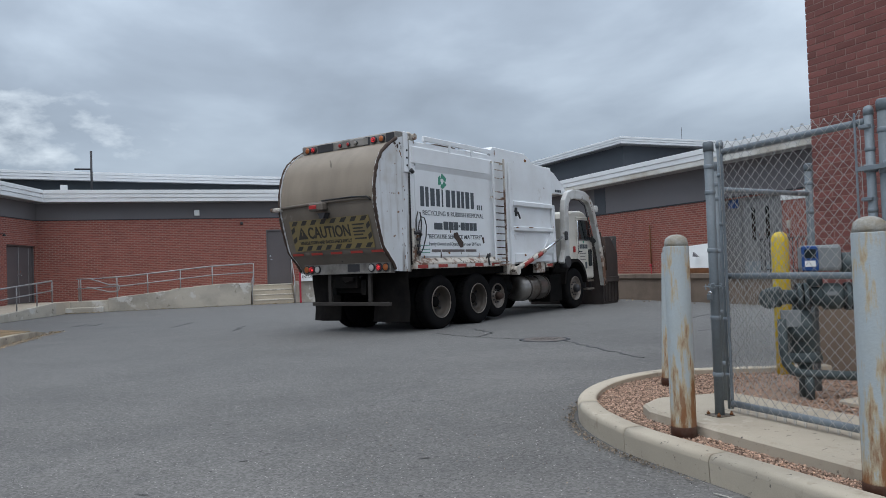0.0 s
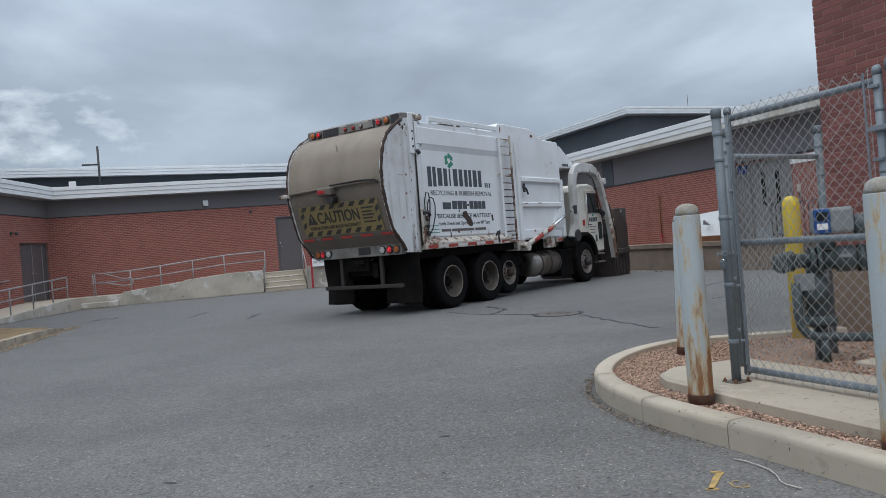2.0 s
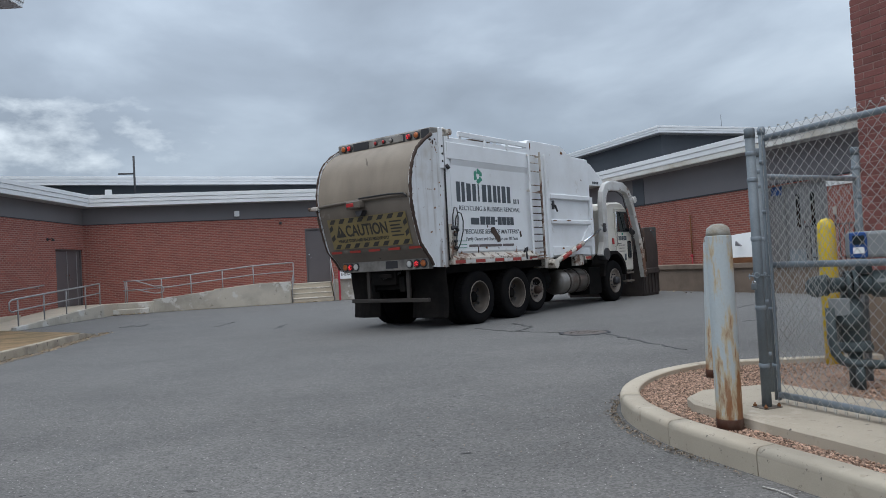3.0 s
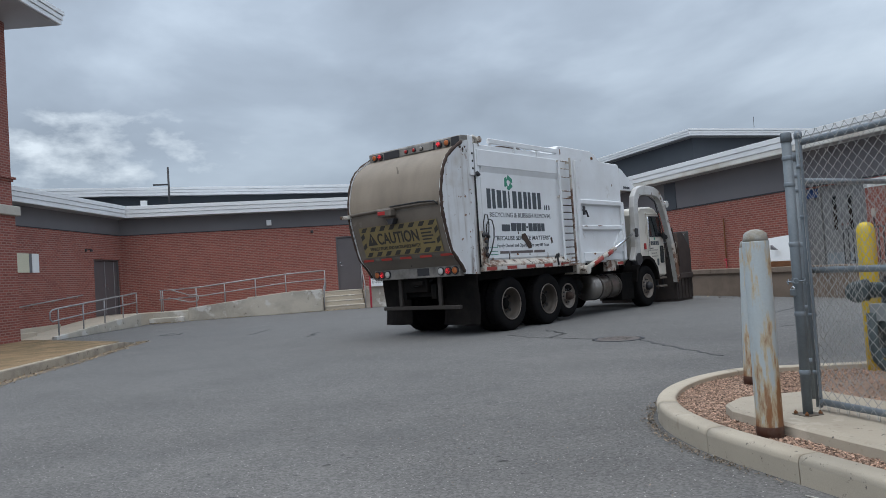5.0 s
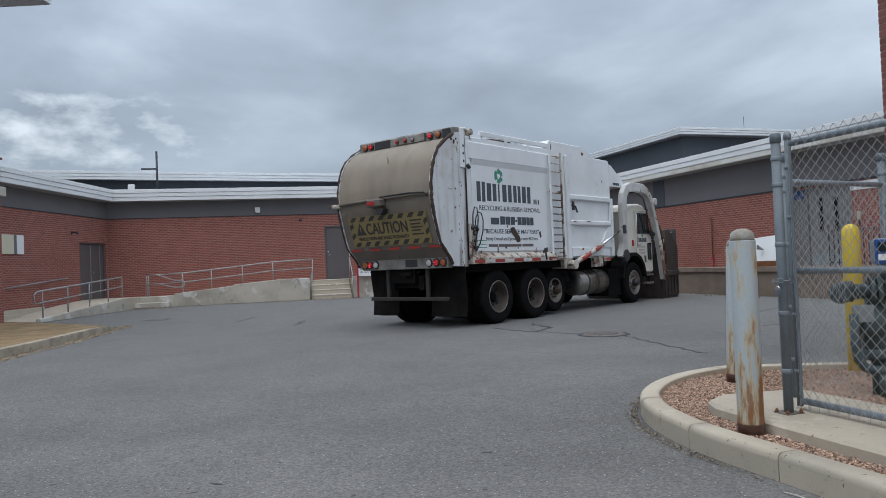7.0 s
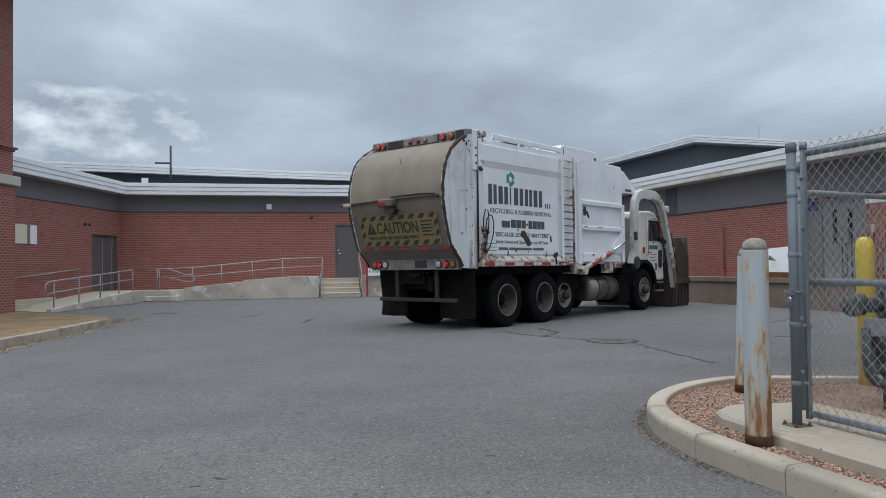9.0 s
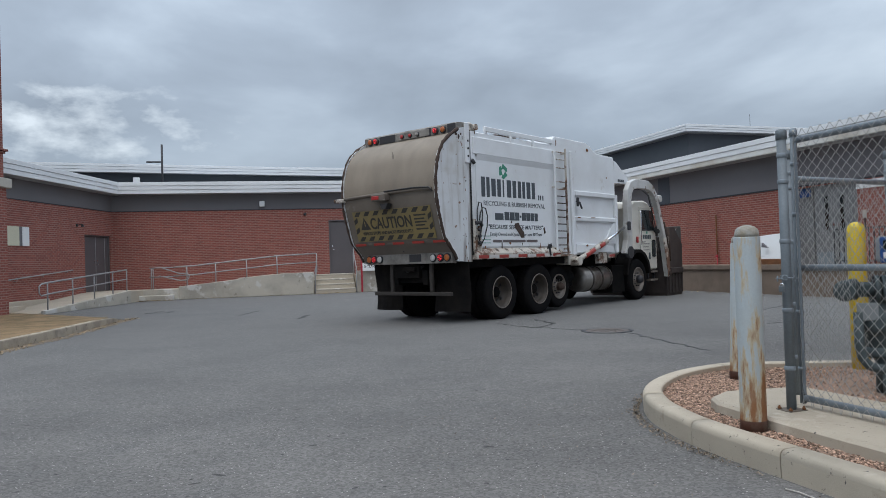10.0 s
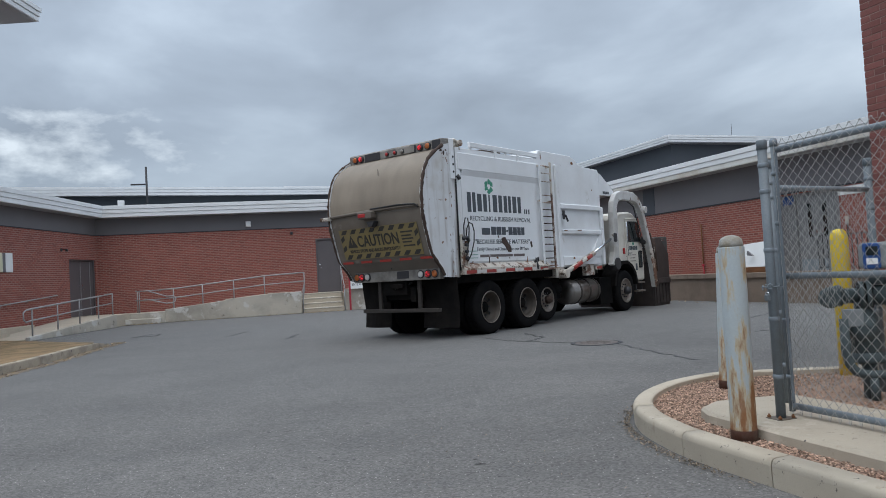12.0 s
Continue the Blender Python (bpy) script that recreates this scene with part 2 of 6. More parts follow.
M["bollard"] = material("worn_grey_blue_paint", (0.35, 0.39, 0.405), 0.62, bump=0.25, bump_scale=60, stain=0.12, stain_scale=9, stain_color=(0.34, 0.33, 0.28), grain=0.05, extra=bollard_extra)
M["bollard_cap"] = material("weathered_cap", (0.27, 0.235, 0.18), 0.9, bump=0.5, stain=0.4, stain_scale=12, stain_color=(0.40, 0.44, 0.46), grain=0.15)
M["cabinet"] = material("grey_green_cabinet_paint", (0.075, 0.085, 0.088), 0.5, stain=0.2, stain_scale=3, grain=0.05)
M["yellow"] = material("yellow_plastic", (0.72, 0.52, 0.02), 0.45, stain=0.12, stain_scale=6, grain=0.03)
M["meter"] = material("grey_green_pipe_paint", (0.062, 0.082, 0.087), 0.55, spec=0.4, stain=0.25, stain_scale=7, grain=0.08)
M["meter_box"] = material("grey_meter_case", (0.22, 0.24, 0.25), 0.55, stain=0.15, grain=0.05)
M["blue"] = material("blue_plate", (0.014, 0.070, 0.25), 0.5, stain=0.1)
M["mulch_bed"] = material("soil_and_chips", (0.29, 0.18, 0.13), 0.95, bump=0.9, bump_scale=50, stain=0.4, stain_scale=6, stain_color=(0.34, 0.26, 0.20), grain=0.3, grain_scale=70)
M["chip"] = material("wood_chip", (0.40, 0.27, 0.20), 0.9, piece=0.75, stain=0, grain=0.15)
M["grass"] = material("dry_grass", (0.32, 0.215, 0.115), 0.95, piece=0.3, stain=0.4, stain_scale=1.6, stain_color=(0.19, 0.145, 0.06), grain=0.1)
M["lawn"] = material("lawn_soil", (0.255, 0.168, 0.088), 0.95, bump=0.6, bump_scale=30, stain=0.7, stain_scale=1.9, stain_color=(0.135, 0.100, 0.048), grain=0.2, grain_scale=40)
M["leaf"] = material("dead_leaf", (0.30, 0.22, 0.13), 0.9, piece=0.6, stain=0)
M["paper_white"] = material("white_paint", (0.84, 0.85, 0.85), 0.5, stain=0.08, grain=0.02)
M["cream"] = material("cream_panel", (0.66, 0.63, 0.48), 0.6, stain=0.1)
M["red_paint"] = material("red_paint", (0.42, 0.03, 0.05), 0.5, stain=0.15)
M["ink"] = material("black_ink", (0.02, 0.02, 0.022), 0.6, stain=0, grain=0.03)
M["yellow_line"] = material("yellow_marking_paint", (0.47, 0.31, 0.10), 0.8, stain=0.45, stain_scale=16, stain_color=(0.14, 0.13, 0.10))

M["old_kerb"] = material("broken_kerb_concrete", (0.43, 0.37, 0.29), 0.92, bump=0.5, bump_scale=60, stain=0.45, stain_scale=2.5, stain_color=(0.20, 0.17, 0.14), grain=0.1, spots=[((0.13, 0.11, 0.09), 4, 0.60, 0.68)])
M["dirt"] = material("brown_dirt", (0.205, 0.160, 0.115), 0.95, bump=0.5, stain=0.5, stain_scale=3, stain_color=(0.145, 0.125, 0.105), grain=0.25, grain_scale=40)
M["grit"] = material("brown_grit", (0.185, 0.145, 0.105), 0.95, piece=0.7, stain=0)
M["worn_mark"] = material("worn_yellow_paint", (0.30, 0.225, 0.11), 0.85, stain=0.5, stain_scale=25, stain_color=(0.15, 0.14, 0.12))
M["pale_twig"] = material("bleached_twig", (0.50, 0.47, 0.42), 0.85, stain=0.3, stain_scale=20)

# lorry materials
M["rim_edge"] = material("worn_rim_edge", (0.24, 0.21, 0.185), 0.5, metal=0.3, stain=0.4, stain_scale=9, stain_color=(0.16, 0.12, 0.09), grain=0.1)
M["underrun"] = material("dirty_black_steel", (0.040, 0.034, 0.030), 0.8, stain=0.5, stain_scale=3, stain_color=(0.025, 0.022, 0.02), grain=0.1)
M["rusty_paint"] = material("peeling_rusty_paint", (0.42, 0.38, 0.34), 0.8, stain=0.5, stain_scale=6, stain_color=(0.14, 0.075, 0.045), grain=0.12, spots=[((0.10, 0.05, 0.03), 7, 0.45, 0.55)])
M["grime"] = material("dark_scuff", (0.15, 0.125, 0.10), 0.8, stain=0.3, stain_scale=9, grain=0.1)
M["truck_white"] = material("dirty_white_paint", (0.77, 0.79, 0.81), 0.45, stain=0.16, stain_scale=0.9, stain_color=(0.44, 0.42, 0.39), grain=0.03, spots=[((0.24, 0.14, 0.09), 4.6, 0.69, 0.715), ((0.42, 0.38, 0.32), 1.9, 0.62, 0.80)])
M["truck_sill"] = material("rusty_white_sill", (0.55, 0.52, 0.47), 0.6, stain=0.5, stain_scale=1.6, stain_color=(0.40, 0.33, 0.26), grain=0.06, spots=[((0.16, 0.080, 0.048), 3.4, 0.49, 0.57), ((0.07, 0.045, 0.032), 6.5, 0.58, 0.64)])


def side_extra(N, L, co, mix, ramp_of, noise_of):
    """White paint with run-down grime and rust flecks."""
    mp = N("ShaderNodeMapping")
    mp.inputs["Scale"].default_value = (9.0, 9.0, 0.9)
    L(co, mp.inputs[0])
    n = N("ShaderNodeTexNoise")
    n.inputs["Scale"].default_value, n.inputs["Detail"].default_value = 1.0, 6
    L(mp.outputs[0], n.inputs["Vector"])
    c = mix(ramp_of(n.outputs["Fac"], 0.52, 0.80), (0.66, 0.68, 0.70), (0.36, 0.33, 0.30))
    c = mix(ramp_of(noise_of(1.3, 5), 0.56, 0.74), c, (0.50, 0.47, 0.43))
    # wet dirt has run down beside the seam and along the bottom edge
    sep = N("ShaderNodeSeparateXYZ")
    L(co, sep.inputs[0])
    seam = N("ShaderNodeMapRange")
    seam.inputs["From Min"].default_value, seam.inputs["From Max"].default_value = -0.86, -0.60
    seam.inputs["To Min"].default_value, seam.inputs["To Max"].default_value = 0.0, 0.26
    L(sep.outputs[0], seam.inputs["Value"])
    foot = N("ShaderNodeMapRange")
    foot.inputs["From Min"].default_value, foot.inputs["From Max"].default_value = 1.9, 1.15
    foot.inputs["To Min"].default_value, foot.inputs["To Max"].default_value = 0.0, 0.20
    L(sep.outputs[2], foot.inputs["Value"])
    s1, s2 = N("ShaderNodeMath"), N("ShaderNodeMath")
    L(n.outputs["Fac"], s1.inputs[0]), L(seam.outputs[0], s1.inputs[1])
    L(s1.outputs[0], s2.inputs[0]), L(foot.outputs[0], s2.inputs[1])
    c = mix(ramp_of(s2.outputs[0], 0.66, 0.98), c, (0.13, 0.112, 0.098))
    return mix(ramp_of(noise_of(8.0, 5), 0.645, 0.675), c, (0.20, 0.105, 0.06))


M["tail_side"] = material("streaked_white_paint", (0.66, 0.68, 0.70), 0.45, stain=0.2, stain_scale=1.5, stain_color=(0.40, 0.37, 0.33), grain=0.03, extra=side_extra)
M["cab_paint"] = material("cream_white_paint", (0.70, 0.67, 0.60), 0.4, stain=0.25, stain_scale=2.0, stain_color=(0.46, 0.42, 0.35), grain=0.03)


def tail_extra(N, L, co, mix, ramp_of, noise_of):
    sep = N("ShaderNodeSeparateXYZ")
    L(co, sep.inputs[0])
    mp = N("ShaderNodeMapping")
    mp.inputs["Scale"].default_value = (2.5, 2.5, 0.5)
    L(co, mp.inputs[0])
    n = N("ShaderNodeTexNoise")
    n.inputs["Scale"].default_value, n.inputs["Detail"].default_value = 1.4, 6
    L(mp.outputs[0], n.inputs["Vector"])
    return mix(ramp_of(n.outputs["Fac"], 0.3, 0.7), (0.285, 0.24, 0.19), (0.225, 0.19, 0.152))


M["tail"] = material("dust_coated_steel", (0.28, 0.24, 0.19), 0.7, stain=0.2, stain_scale=1.1, stain_color=(0.18, 0.15, 0.12), grain=0.04, extra=tail_extra, spots=[((0.36, 0.33, 0.29), 2.0, 0.70, 0.78)])
M["light_bar"] = material("pale_grimy_steel", (0.27, 0.255, 0.235), 0.6, stain=0.45, stain_scale=4, stain_color=(0.10, 0.09, 0.08), grain=0.08)
M["arm_paint"] = material("chipped_white_arm_paint", (0.56, 0.56, 0.55), 0.5, stain=0.4, stain_scale=2.2, stain_color=(0.32, 0.29, 0.25), grain=0.04, spots=[((0.13, 0.08, 0.055), 3.5, 0.60, 0.66)])
M["tail_low"] = material("grimy_steel", (0.165, 0.140, 0.115), 0.62, stain=0.4, stain_scale=1.2, stain_color=(0.095, 0.080, 0.067), grain=0.06, spots=[((0.24, 0.21, 0.18), 3.0, 0.62, 0.75)])
M["rim_rust"] = material("rusted_edge", (0.065, 0.042, 0.033), 0.9, bump=0.6, stain=0.4, stain_scale=10, grain=0.2)
M["rubber"] = material("tyre_rubber", (0.011, 0.011, 0.012), 0.95, stain=0.3, stain_scale=4, stain_color=(0.018, 0.016, 0.014), spec=0.03, grain=0.1, bump=0.2)
M["flap"] = material("black_mud_flap", (0.012, 0.011, 0.011), 0.9, spec=0.06, stain=0.4, stain_scale=2, stain_color=(0.026, 0.023, 0.020), grain=0.1)
M["chassis"] = material("black_chassis", (0.008, 0.008, 0.008), 0.95, spec=0.06, stain=0.3, stain_scale=3, stain_color=(0.022, 0.018, 0.016), grain=0.1)
M["wheel"] = material("dirty_wheel_steel", (0.055, 0.046, 0.038), 0.6, metal=0.2, stain=0.4, stain_scale=7, stain_color=(0.09, 0.07, 0.055), grain=0.1)
M["wheel_alu"] = material("aluminium_wheel", (0.20, 0.17, 0.145), 0.5, metal=0.3, stain=0.4, stain_scale=7, grain=0.1)
M["alu"] = material("brushed_tank_metal", (0.30, 0.28, 0.26), 0.36, metal=0.85, stain=0.65, stain_scale=2.0, stain_color=(0.13, 0.10, 0.08), grain=0.06)
M["chrome"] = material("chrome", (0.75, 0.76, 0.78), 0.12, metal=1.0, stain=0, grain=0.02)
M["tint"] = material("dark_glass", (0.018, 0.024, 0.026), 0.08, stain=0, grain=0.0, spec=0.7)
M["red_lens"] = material("red_lens", (0.38, 0.02, 0.02), 0.3, stain=0, grain=0.02)
M["dim_red"] = material("dark_red_lens", (0.20, 0.012, 0.014), 0.3, stain=0, grain=0.02)
M["amber_lens"] = material("amber_lens", (0.42, 0.12, 0.03), 0.3, stain=0, grain=0.02)
M["white_lens"] = material("clear_lens", (0.55, 0.55, 0.53), 0.2, stain=0, grain=0.02)
M["grey_lens"] = material("dim_lens", (0.12, 0.10, 0.10), 0.3, stain=0, grain=0.02)
M["sign_yellow"] = material("dirty_yellow_sticker", (0.225, 0.172, 0.068), 0.6, stain=0.45, stain_scale=2.5, stain_color=(0.15, 0.125, 0.075), grain=0.06)
M["sign_ink"] = material("faded_black_print", (0.028, 0.026, 0.025), 0.6, stain=0.2, stain_scale=4, stain_color=(0.07, 0.06, 0.05), grain=0.04)
M["letter_dark"] = material("dark_slate_print", (0.060, 0.072, 0.085), 0.5, stain=0.1, grain=0.02)
M["letter_green"] = material("green_print", (0.045, 0.26, 0.17), 0.5, stain=0.1, grain=0.02)
M["tape_red"] = material("red_reflective_tape", (0.36, 0.04, 0.03), 0.4, stain=0.3, stain_scale=5, grain=0.03)
M["tape_white"] = material("white_reflective_tape", (0.62, 0.60, 0.58), 0.4, stain=0.3, stain_scale=5, grain=0.03)
M["bin"] = material("brown_bin_paint", (0.038, 0.029, 0.027), 0.7, stain=0.3, stain_scale=2, stain_color=(0.09, 0.07, 0.06), grain=0.08)
M["hydraulic"] = material("black_hose", (0.02, 0.02, 0.02), 0.5, stain=0)
lit = bpy.data.materials.new("lit_red_lamp")
lit.use_nodes = True
lit.node_tree.nodes["Principled BSDF"].inputs["Base Color"].default_value = (0.6, 0.02, 0.03, 1)
lit.node_tree.nodes["Principled BSDF"].inputs["Emission Color"].default_value = (1.0, 0.05, 0.07, 1)
lit.node_tree.nodes["Principled BSDF"].inputs["Emission Strength"].default_value = 1.2
M["lit_red"] = lit


# ---- mesh tools ----
def part(name, bm, mat, parent=None, label="", smooth=False):
    me = bpy.data.meshes.new(name)
    bm.normal_update()
    bm.to_mesh(me)
    bm.free()
    if smooth:
        for p in me.polygons:
            p.use_smooth = True
    me.materials.append(M[mat] if isinstance(mat, str) else mat)
    ob = new(name, me)
    if parent is not None:
        ob.parent = parent
    if label:
        ob["label"] = label
    return ob


def empty(name, m, label="", category="", group="", kind=""):
    ob = new(name)
    ob.matrix_world = m
    return tagged(ob, label, category, group, kind)


def box(bm, lo, hi, bev=0.0, seg=1):
    x0, y0, z0 = lo
    x1, y1, z1 = hi
    vs = [bm.verts.new(p) for p in ((x0, y0, z0), (x1, y0, z0), (x1, y1, z0), (x0, y1, z0), (x0, y0, z1), (x1, y0, z1), (x1, y1, z1), (x0, y1, z1))]
    fs = [bm.faces.new([vs[i] for i in f]) for f in ((3, 2, 1, 0), (4, 5, 6, 7), (0, 1, 5, 4), (1, 2, 6, 5), (2, 3, 7, 6), (3, 0, 4, 7))]
    if bev:
        es = list({e for f in fs for e in f.edges})
        bmesh.ops.bevel(bm, geom=es, offset=bev, segments=seg, affect="EDGES", profile=0.5)
    return bm


def boxes(*items, bev=0.0):
    bm = bmesh.new()
    for lo, hi in items:
        box(bm, lo, hi, bev)
    return bm


def B(lo, hi, bev=0.0, seg=1):
    return box(bmesh.new(), lo, hi, bev, seg)


def tube(bm, pts, r, seg=8, caps=True):
    """A round bar of radius r through the points."""
    pts = [Vector(p) for p in pts]
    rings = []
    up = None
    for i, p in enumerate(pts):
        d = (pts[min(i + 1, len(pts) - 1)] - pts[max(i - 1, 0)]).normalized()
        if up is None:
            up = Vector((0, 0, 1)) if abs(d.z) < 0.9 else Vector((1, 0, 0))
        a = d.cross(up).normalized()
        b = a.cross(d).normalized()
        up = b
        rr = r[i] if isinstance(r, (list, tuple)) else r
        rings.append([bm.verts.new(p + (a * math.cos(t) + b * math.sin(t)) * rr) for t in (2 * math.pi * k / seg for k in range(seg))])
    for ra, rb in zip(rings, rings[1:]):
        for k in range(seg):
            f = bm.faces.new((ra[k], ra[(k + 1) % seg], rb[(k + 1) % seg], rb[k]))
            f.smooth = True
    if caps:
        bm.faces.new(rings[0][::-1])
        bm.faces.new(rings[-1])
    return bm


def T(pts, r, seg=8):
    return tube(bmesh.new(), pts, r, seg)


def arc(c, r, a0, a1, n, plane="xz"):
    out = []
    for k in range(n + 1):
        t = radians(a0 + (a1 - a0) * k / n)
        u, v = r * math.cos(t), r * math.sin(t)
        out.append({"xz": (c[0] + u, c[1], c[2] + v), "xy": (c[0] + u, c[1] + v, c[2]), "yz": (c[0], c[1] + u, c[2] + v)}[plane])
    return out


def lathe(bm, prof, axis="z", seg=24, at=(0, 0, 0), open_start=False):
    """A turned form: prof holds (radius, height) along the axis."""
    rings = []
    for r, h in prof:
        ring = []
        for k in range(seg):
            t = 2 * math.pi * k / seg
            u, v = r * math.cos(t), r * math.sin(t)
            q = {"z": (u, v, h), "y": (u, h, v), "x": (h, u, v)}[axis]
            ring.append(bm.verts.new((q[0] + at[0], q[1] + at[1], q[2] + at[2])))
        rings.append(ring)
    for a, b in zip(rings, rings[1:]):
        for k in range(seg):
            bm.faces.new((a[k], a[(k + 1) % seg], b[(k + 1) % seg], b[k])).smooth = True
    if not open_start:
        bm.faces.new(rings[0][::-1])
    bm.faces.new(rings[-1])
    bmesh.ops.recalc_face_normals(bm, faces=bm.faces)
    return bm


def extrude(bm, poly, y0, y1, axis="y", bev=0.0):
    """A closed outline (a, b) drawn out along an axis: y takes (x, z), z takes (x, y), x takes (y, z)."""
    def place(a, b, h):
        return {"y": (a, h, b), "z": (a, b, h), "x": (h, a, b)}[axis]
    v0 = [bm.verts.new(place(a, b, y0)) for a, b in poly]
    v1 = [bm.verts.new(place(a, b, y1)) for a, b in poly]
    fs = [bm.faces.new(v0), bm.faces.new(v1[::-1])]
    n = len(poly)
    for i in range(n):
        fs.append(bm.faces.new((v0[i], v1[i], v1[(i + 1) % n], v0[(i + 1) % n])))
    bmesh.ops.recalc_face_normals(bm, faces=fs)
    if bev:
        es = [e for e in {e for f in fs[:2] for e in f.edges}]
        bmesh.ops.bevel(bm, geom=es, offset=bev, segments=1, affect="EDGES")
    return bm


def E(poly, y0, y1, axis="y", bev=0.0):
    return extrude(bmesh.new(), poly, y0, y1, axis, bev)


def letters(text, size, bold, shear):
    """A mesh of one word or line in the built-in font, and the x where it starts and ends."""
    cu = bpy.data.curves.new("lettering", "FONT")
    cu.body, cu.size, cu.extrude, cu.offset, cu.shear = text, size, 0.002, bold, shear
    tmp = bpy.data.objects.new("lettering", cu)
    scene.collection.objects.link(tmp)
    me = bpy.data.meshes.new_from_object(tmp.evaluated_get(bpy.context.evaluated_depsgraph_get()))
    bpy.data.objects.remove(tmp)
    bpy.data.curves.remove(cu)
    xs = [v.co.x for v in me.vertices]
    return me, min(xs), max(xs)


def lettering(name, text, size, m, mat, parent, width=None, bold=0.0, shear=0.0, label=""):
    """Flat letters 2 mm thick, a part for each word, with the line's lower left corner at the pose m."""
    whole, x0, x1 = letters(text, size, bold, shear)
    bpy.data.meshes.remove(whole)
    k = width / (x1 - x0) if width else 1.0
    words = text.split(" ")
    for i, word in enumerate(words):
        line, a, end = letters(" ".join(words[:i + 1]), size, bold, shear)
        bpy.data.meshes.remove(line)
        me, a, b = letters(word, size, bold, shear)
        for v in me.vertices:
            v.co.x = (v.co.x - b + end - x0) * k
        me.name = name
        me.transform(m)
        me.materials.clear()
        me.materials.append(M[mat])
        ob = new(name, me)
        ob.parent = parent
        if label:
            ob["label"] = label


def prism_strip(bm, pts, w, z0, z1):
    """A strip of width w along ground points (x, y)."""
    n = len(pts)
    left, right = [], []
    for i, (x, y) in enumerate(pts):
        a, b = pts[max(i - 1, 0)], pts[min(i + 1, n - 1)]
        d = Vector((b[0] - a[0], b[1] - a[1])).normalized()
        ww = w[i] if isinstance(w, (list, tuple)) else w
        left.append((x - d.y * ww / 2, y + d.x * ww / 2))
        right.append((x + d.y * ww / 2, y - d.x * ww / 2))
    for i in range(n - 1):
        q = [left[i], right[i], right[i + 1], left[i + 1]]
        lo = [bm.verts.new((*p, z0)) for p in q]
        hi = [bm.verts.new((*p, z1)) for p in q]
        bm.faces.new(hi), bm.faces.new(lo[::-1])
        for k in range(4):
            bm.faces.new((lo[k], lo[(k + 1) % 4], hi[(k + 1) % 4], hi[k]))
    bmesh.ops.recalc_face_normals(bm, faces=bm.faces)
    return bm


# ---- ground ----
def build_ground():
    bm = bmesh.new()
    bmesh.ops.create_grid(bm, x_segments=40, y_segments=40, size=600)
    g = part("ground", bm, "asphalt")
    tagged(g, "worn grey asphalt yard with pale stones and patched cracks", "asphalt ground", kind="structure")


build_ground()


def jagged(a, b, n, amp, seed):
    rnd = random.Random(seed)
    d = Vector((b[0] - a[0], b[1] - a[1]))
    nrm = Vector((-d.y, d.x)).normalized()
    return [(a[0] + d.x * k / n + nrm.x * rnd.uniform(-amp, amp), a[1] + d.y * k / n + nrm.y * rnd.uniform(-amp, amp)) for k in range(n + 1)]


def crack(a, b, w, seed, n=14, amp=0.05, mat="crack"):
    rnd = random.Random(seed + 50)
    pts = jagged(a, b, n, amp, seed)
    ws = [w * rnd.uniform(0.4, 1.25) for _ in pts]
    c = part("asphalt_crack", prism_strip(bmesh.new(), pts, ws, 0.0005, 0.0035), mat)
    tagged(c, "dark crack running through grey asphalt", "crack", group="cracks in the asphalt", kind="structure")


crack((5.75, 7.25), (6.10, 9.45), 0.045, 1)
crack((5.80, 10.2), (5.35, 11.15), 0.03, 2)
crack((5.30, 11.1), (5.15, 12.2), 0.03, 3)
crack((5.35, 11.05), (5.95, 11.55), 0.05, 4)
crack((5.95, 11.55), (6.0, 12.5), 0.05, 5)
crack((1.0, 18.4), (1.55, 19.75), 0.06, 6)
crack((2.1, 16.1), (2.45, 17.2), 0.07, 7)
crack((9.4, 10.9), (12.9, 13.0), 0.03, 8)
crack((8.6, 9.4), (11.0, 9.0), 0.022, 9)
crack((10.8, 12.8), (12.2, 14.2), 0.04, 10)
crack((-1.25, 21.2), (-0.72, 21.0), 0.10, 11, 6, 0.08)
crack((-1.25, 21.2), (-0.85, 21.9), 0.09, 12, 6, 0.06)
crack((-0.72, 21.0), (-0.6, 21.8), 0.08, 13, 6, 0.06)
def asphalt_pits():
    """Small ragged hollows where stones have broken out of the surface."""
    rnd = random.Random(300)
    bm = bmesh.new()
    spots = [(rnd.gauss(0.9, 1.4), 2.4 + abs(rnd.gauss(0, 4.0))) for _ in range(34)]
    for k in range(130):
        cx, cy = spots[k % len(spots)]
        x, y = cx + rnd.gauss(0, 0.12), cy + rnd.gauss(0, 0.18)
        if x > 2.6 and y < 6.2:
            continue
        a, l, w = rnd.uniform(-0.7, 0.7), rnd.uniform(0.010, 0.040), rnd.uniform(0.006, 0.018)
        ring = []
        for j in range(11):
            t, q = j * 2 * math.pi / 11, rnd.uniform(0.25, 1.15)
            u, v = l * q * math.cos(t), w * q * math.sin(t)
            ring.append(bm.verts.new((x + u * math.cos(a) - v * math.sin(a), y + u * math.sin(a) + v * math.cos(a), 0.0025)))
        bm.faces.new(ring)
    tagged(part("asphalt_pits", bm, "pit"), "small dark ragged pits in the worn asphalt", "asphalt pits", kind="stuff")


asphalt_pits()


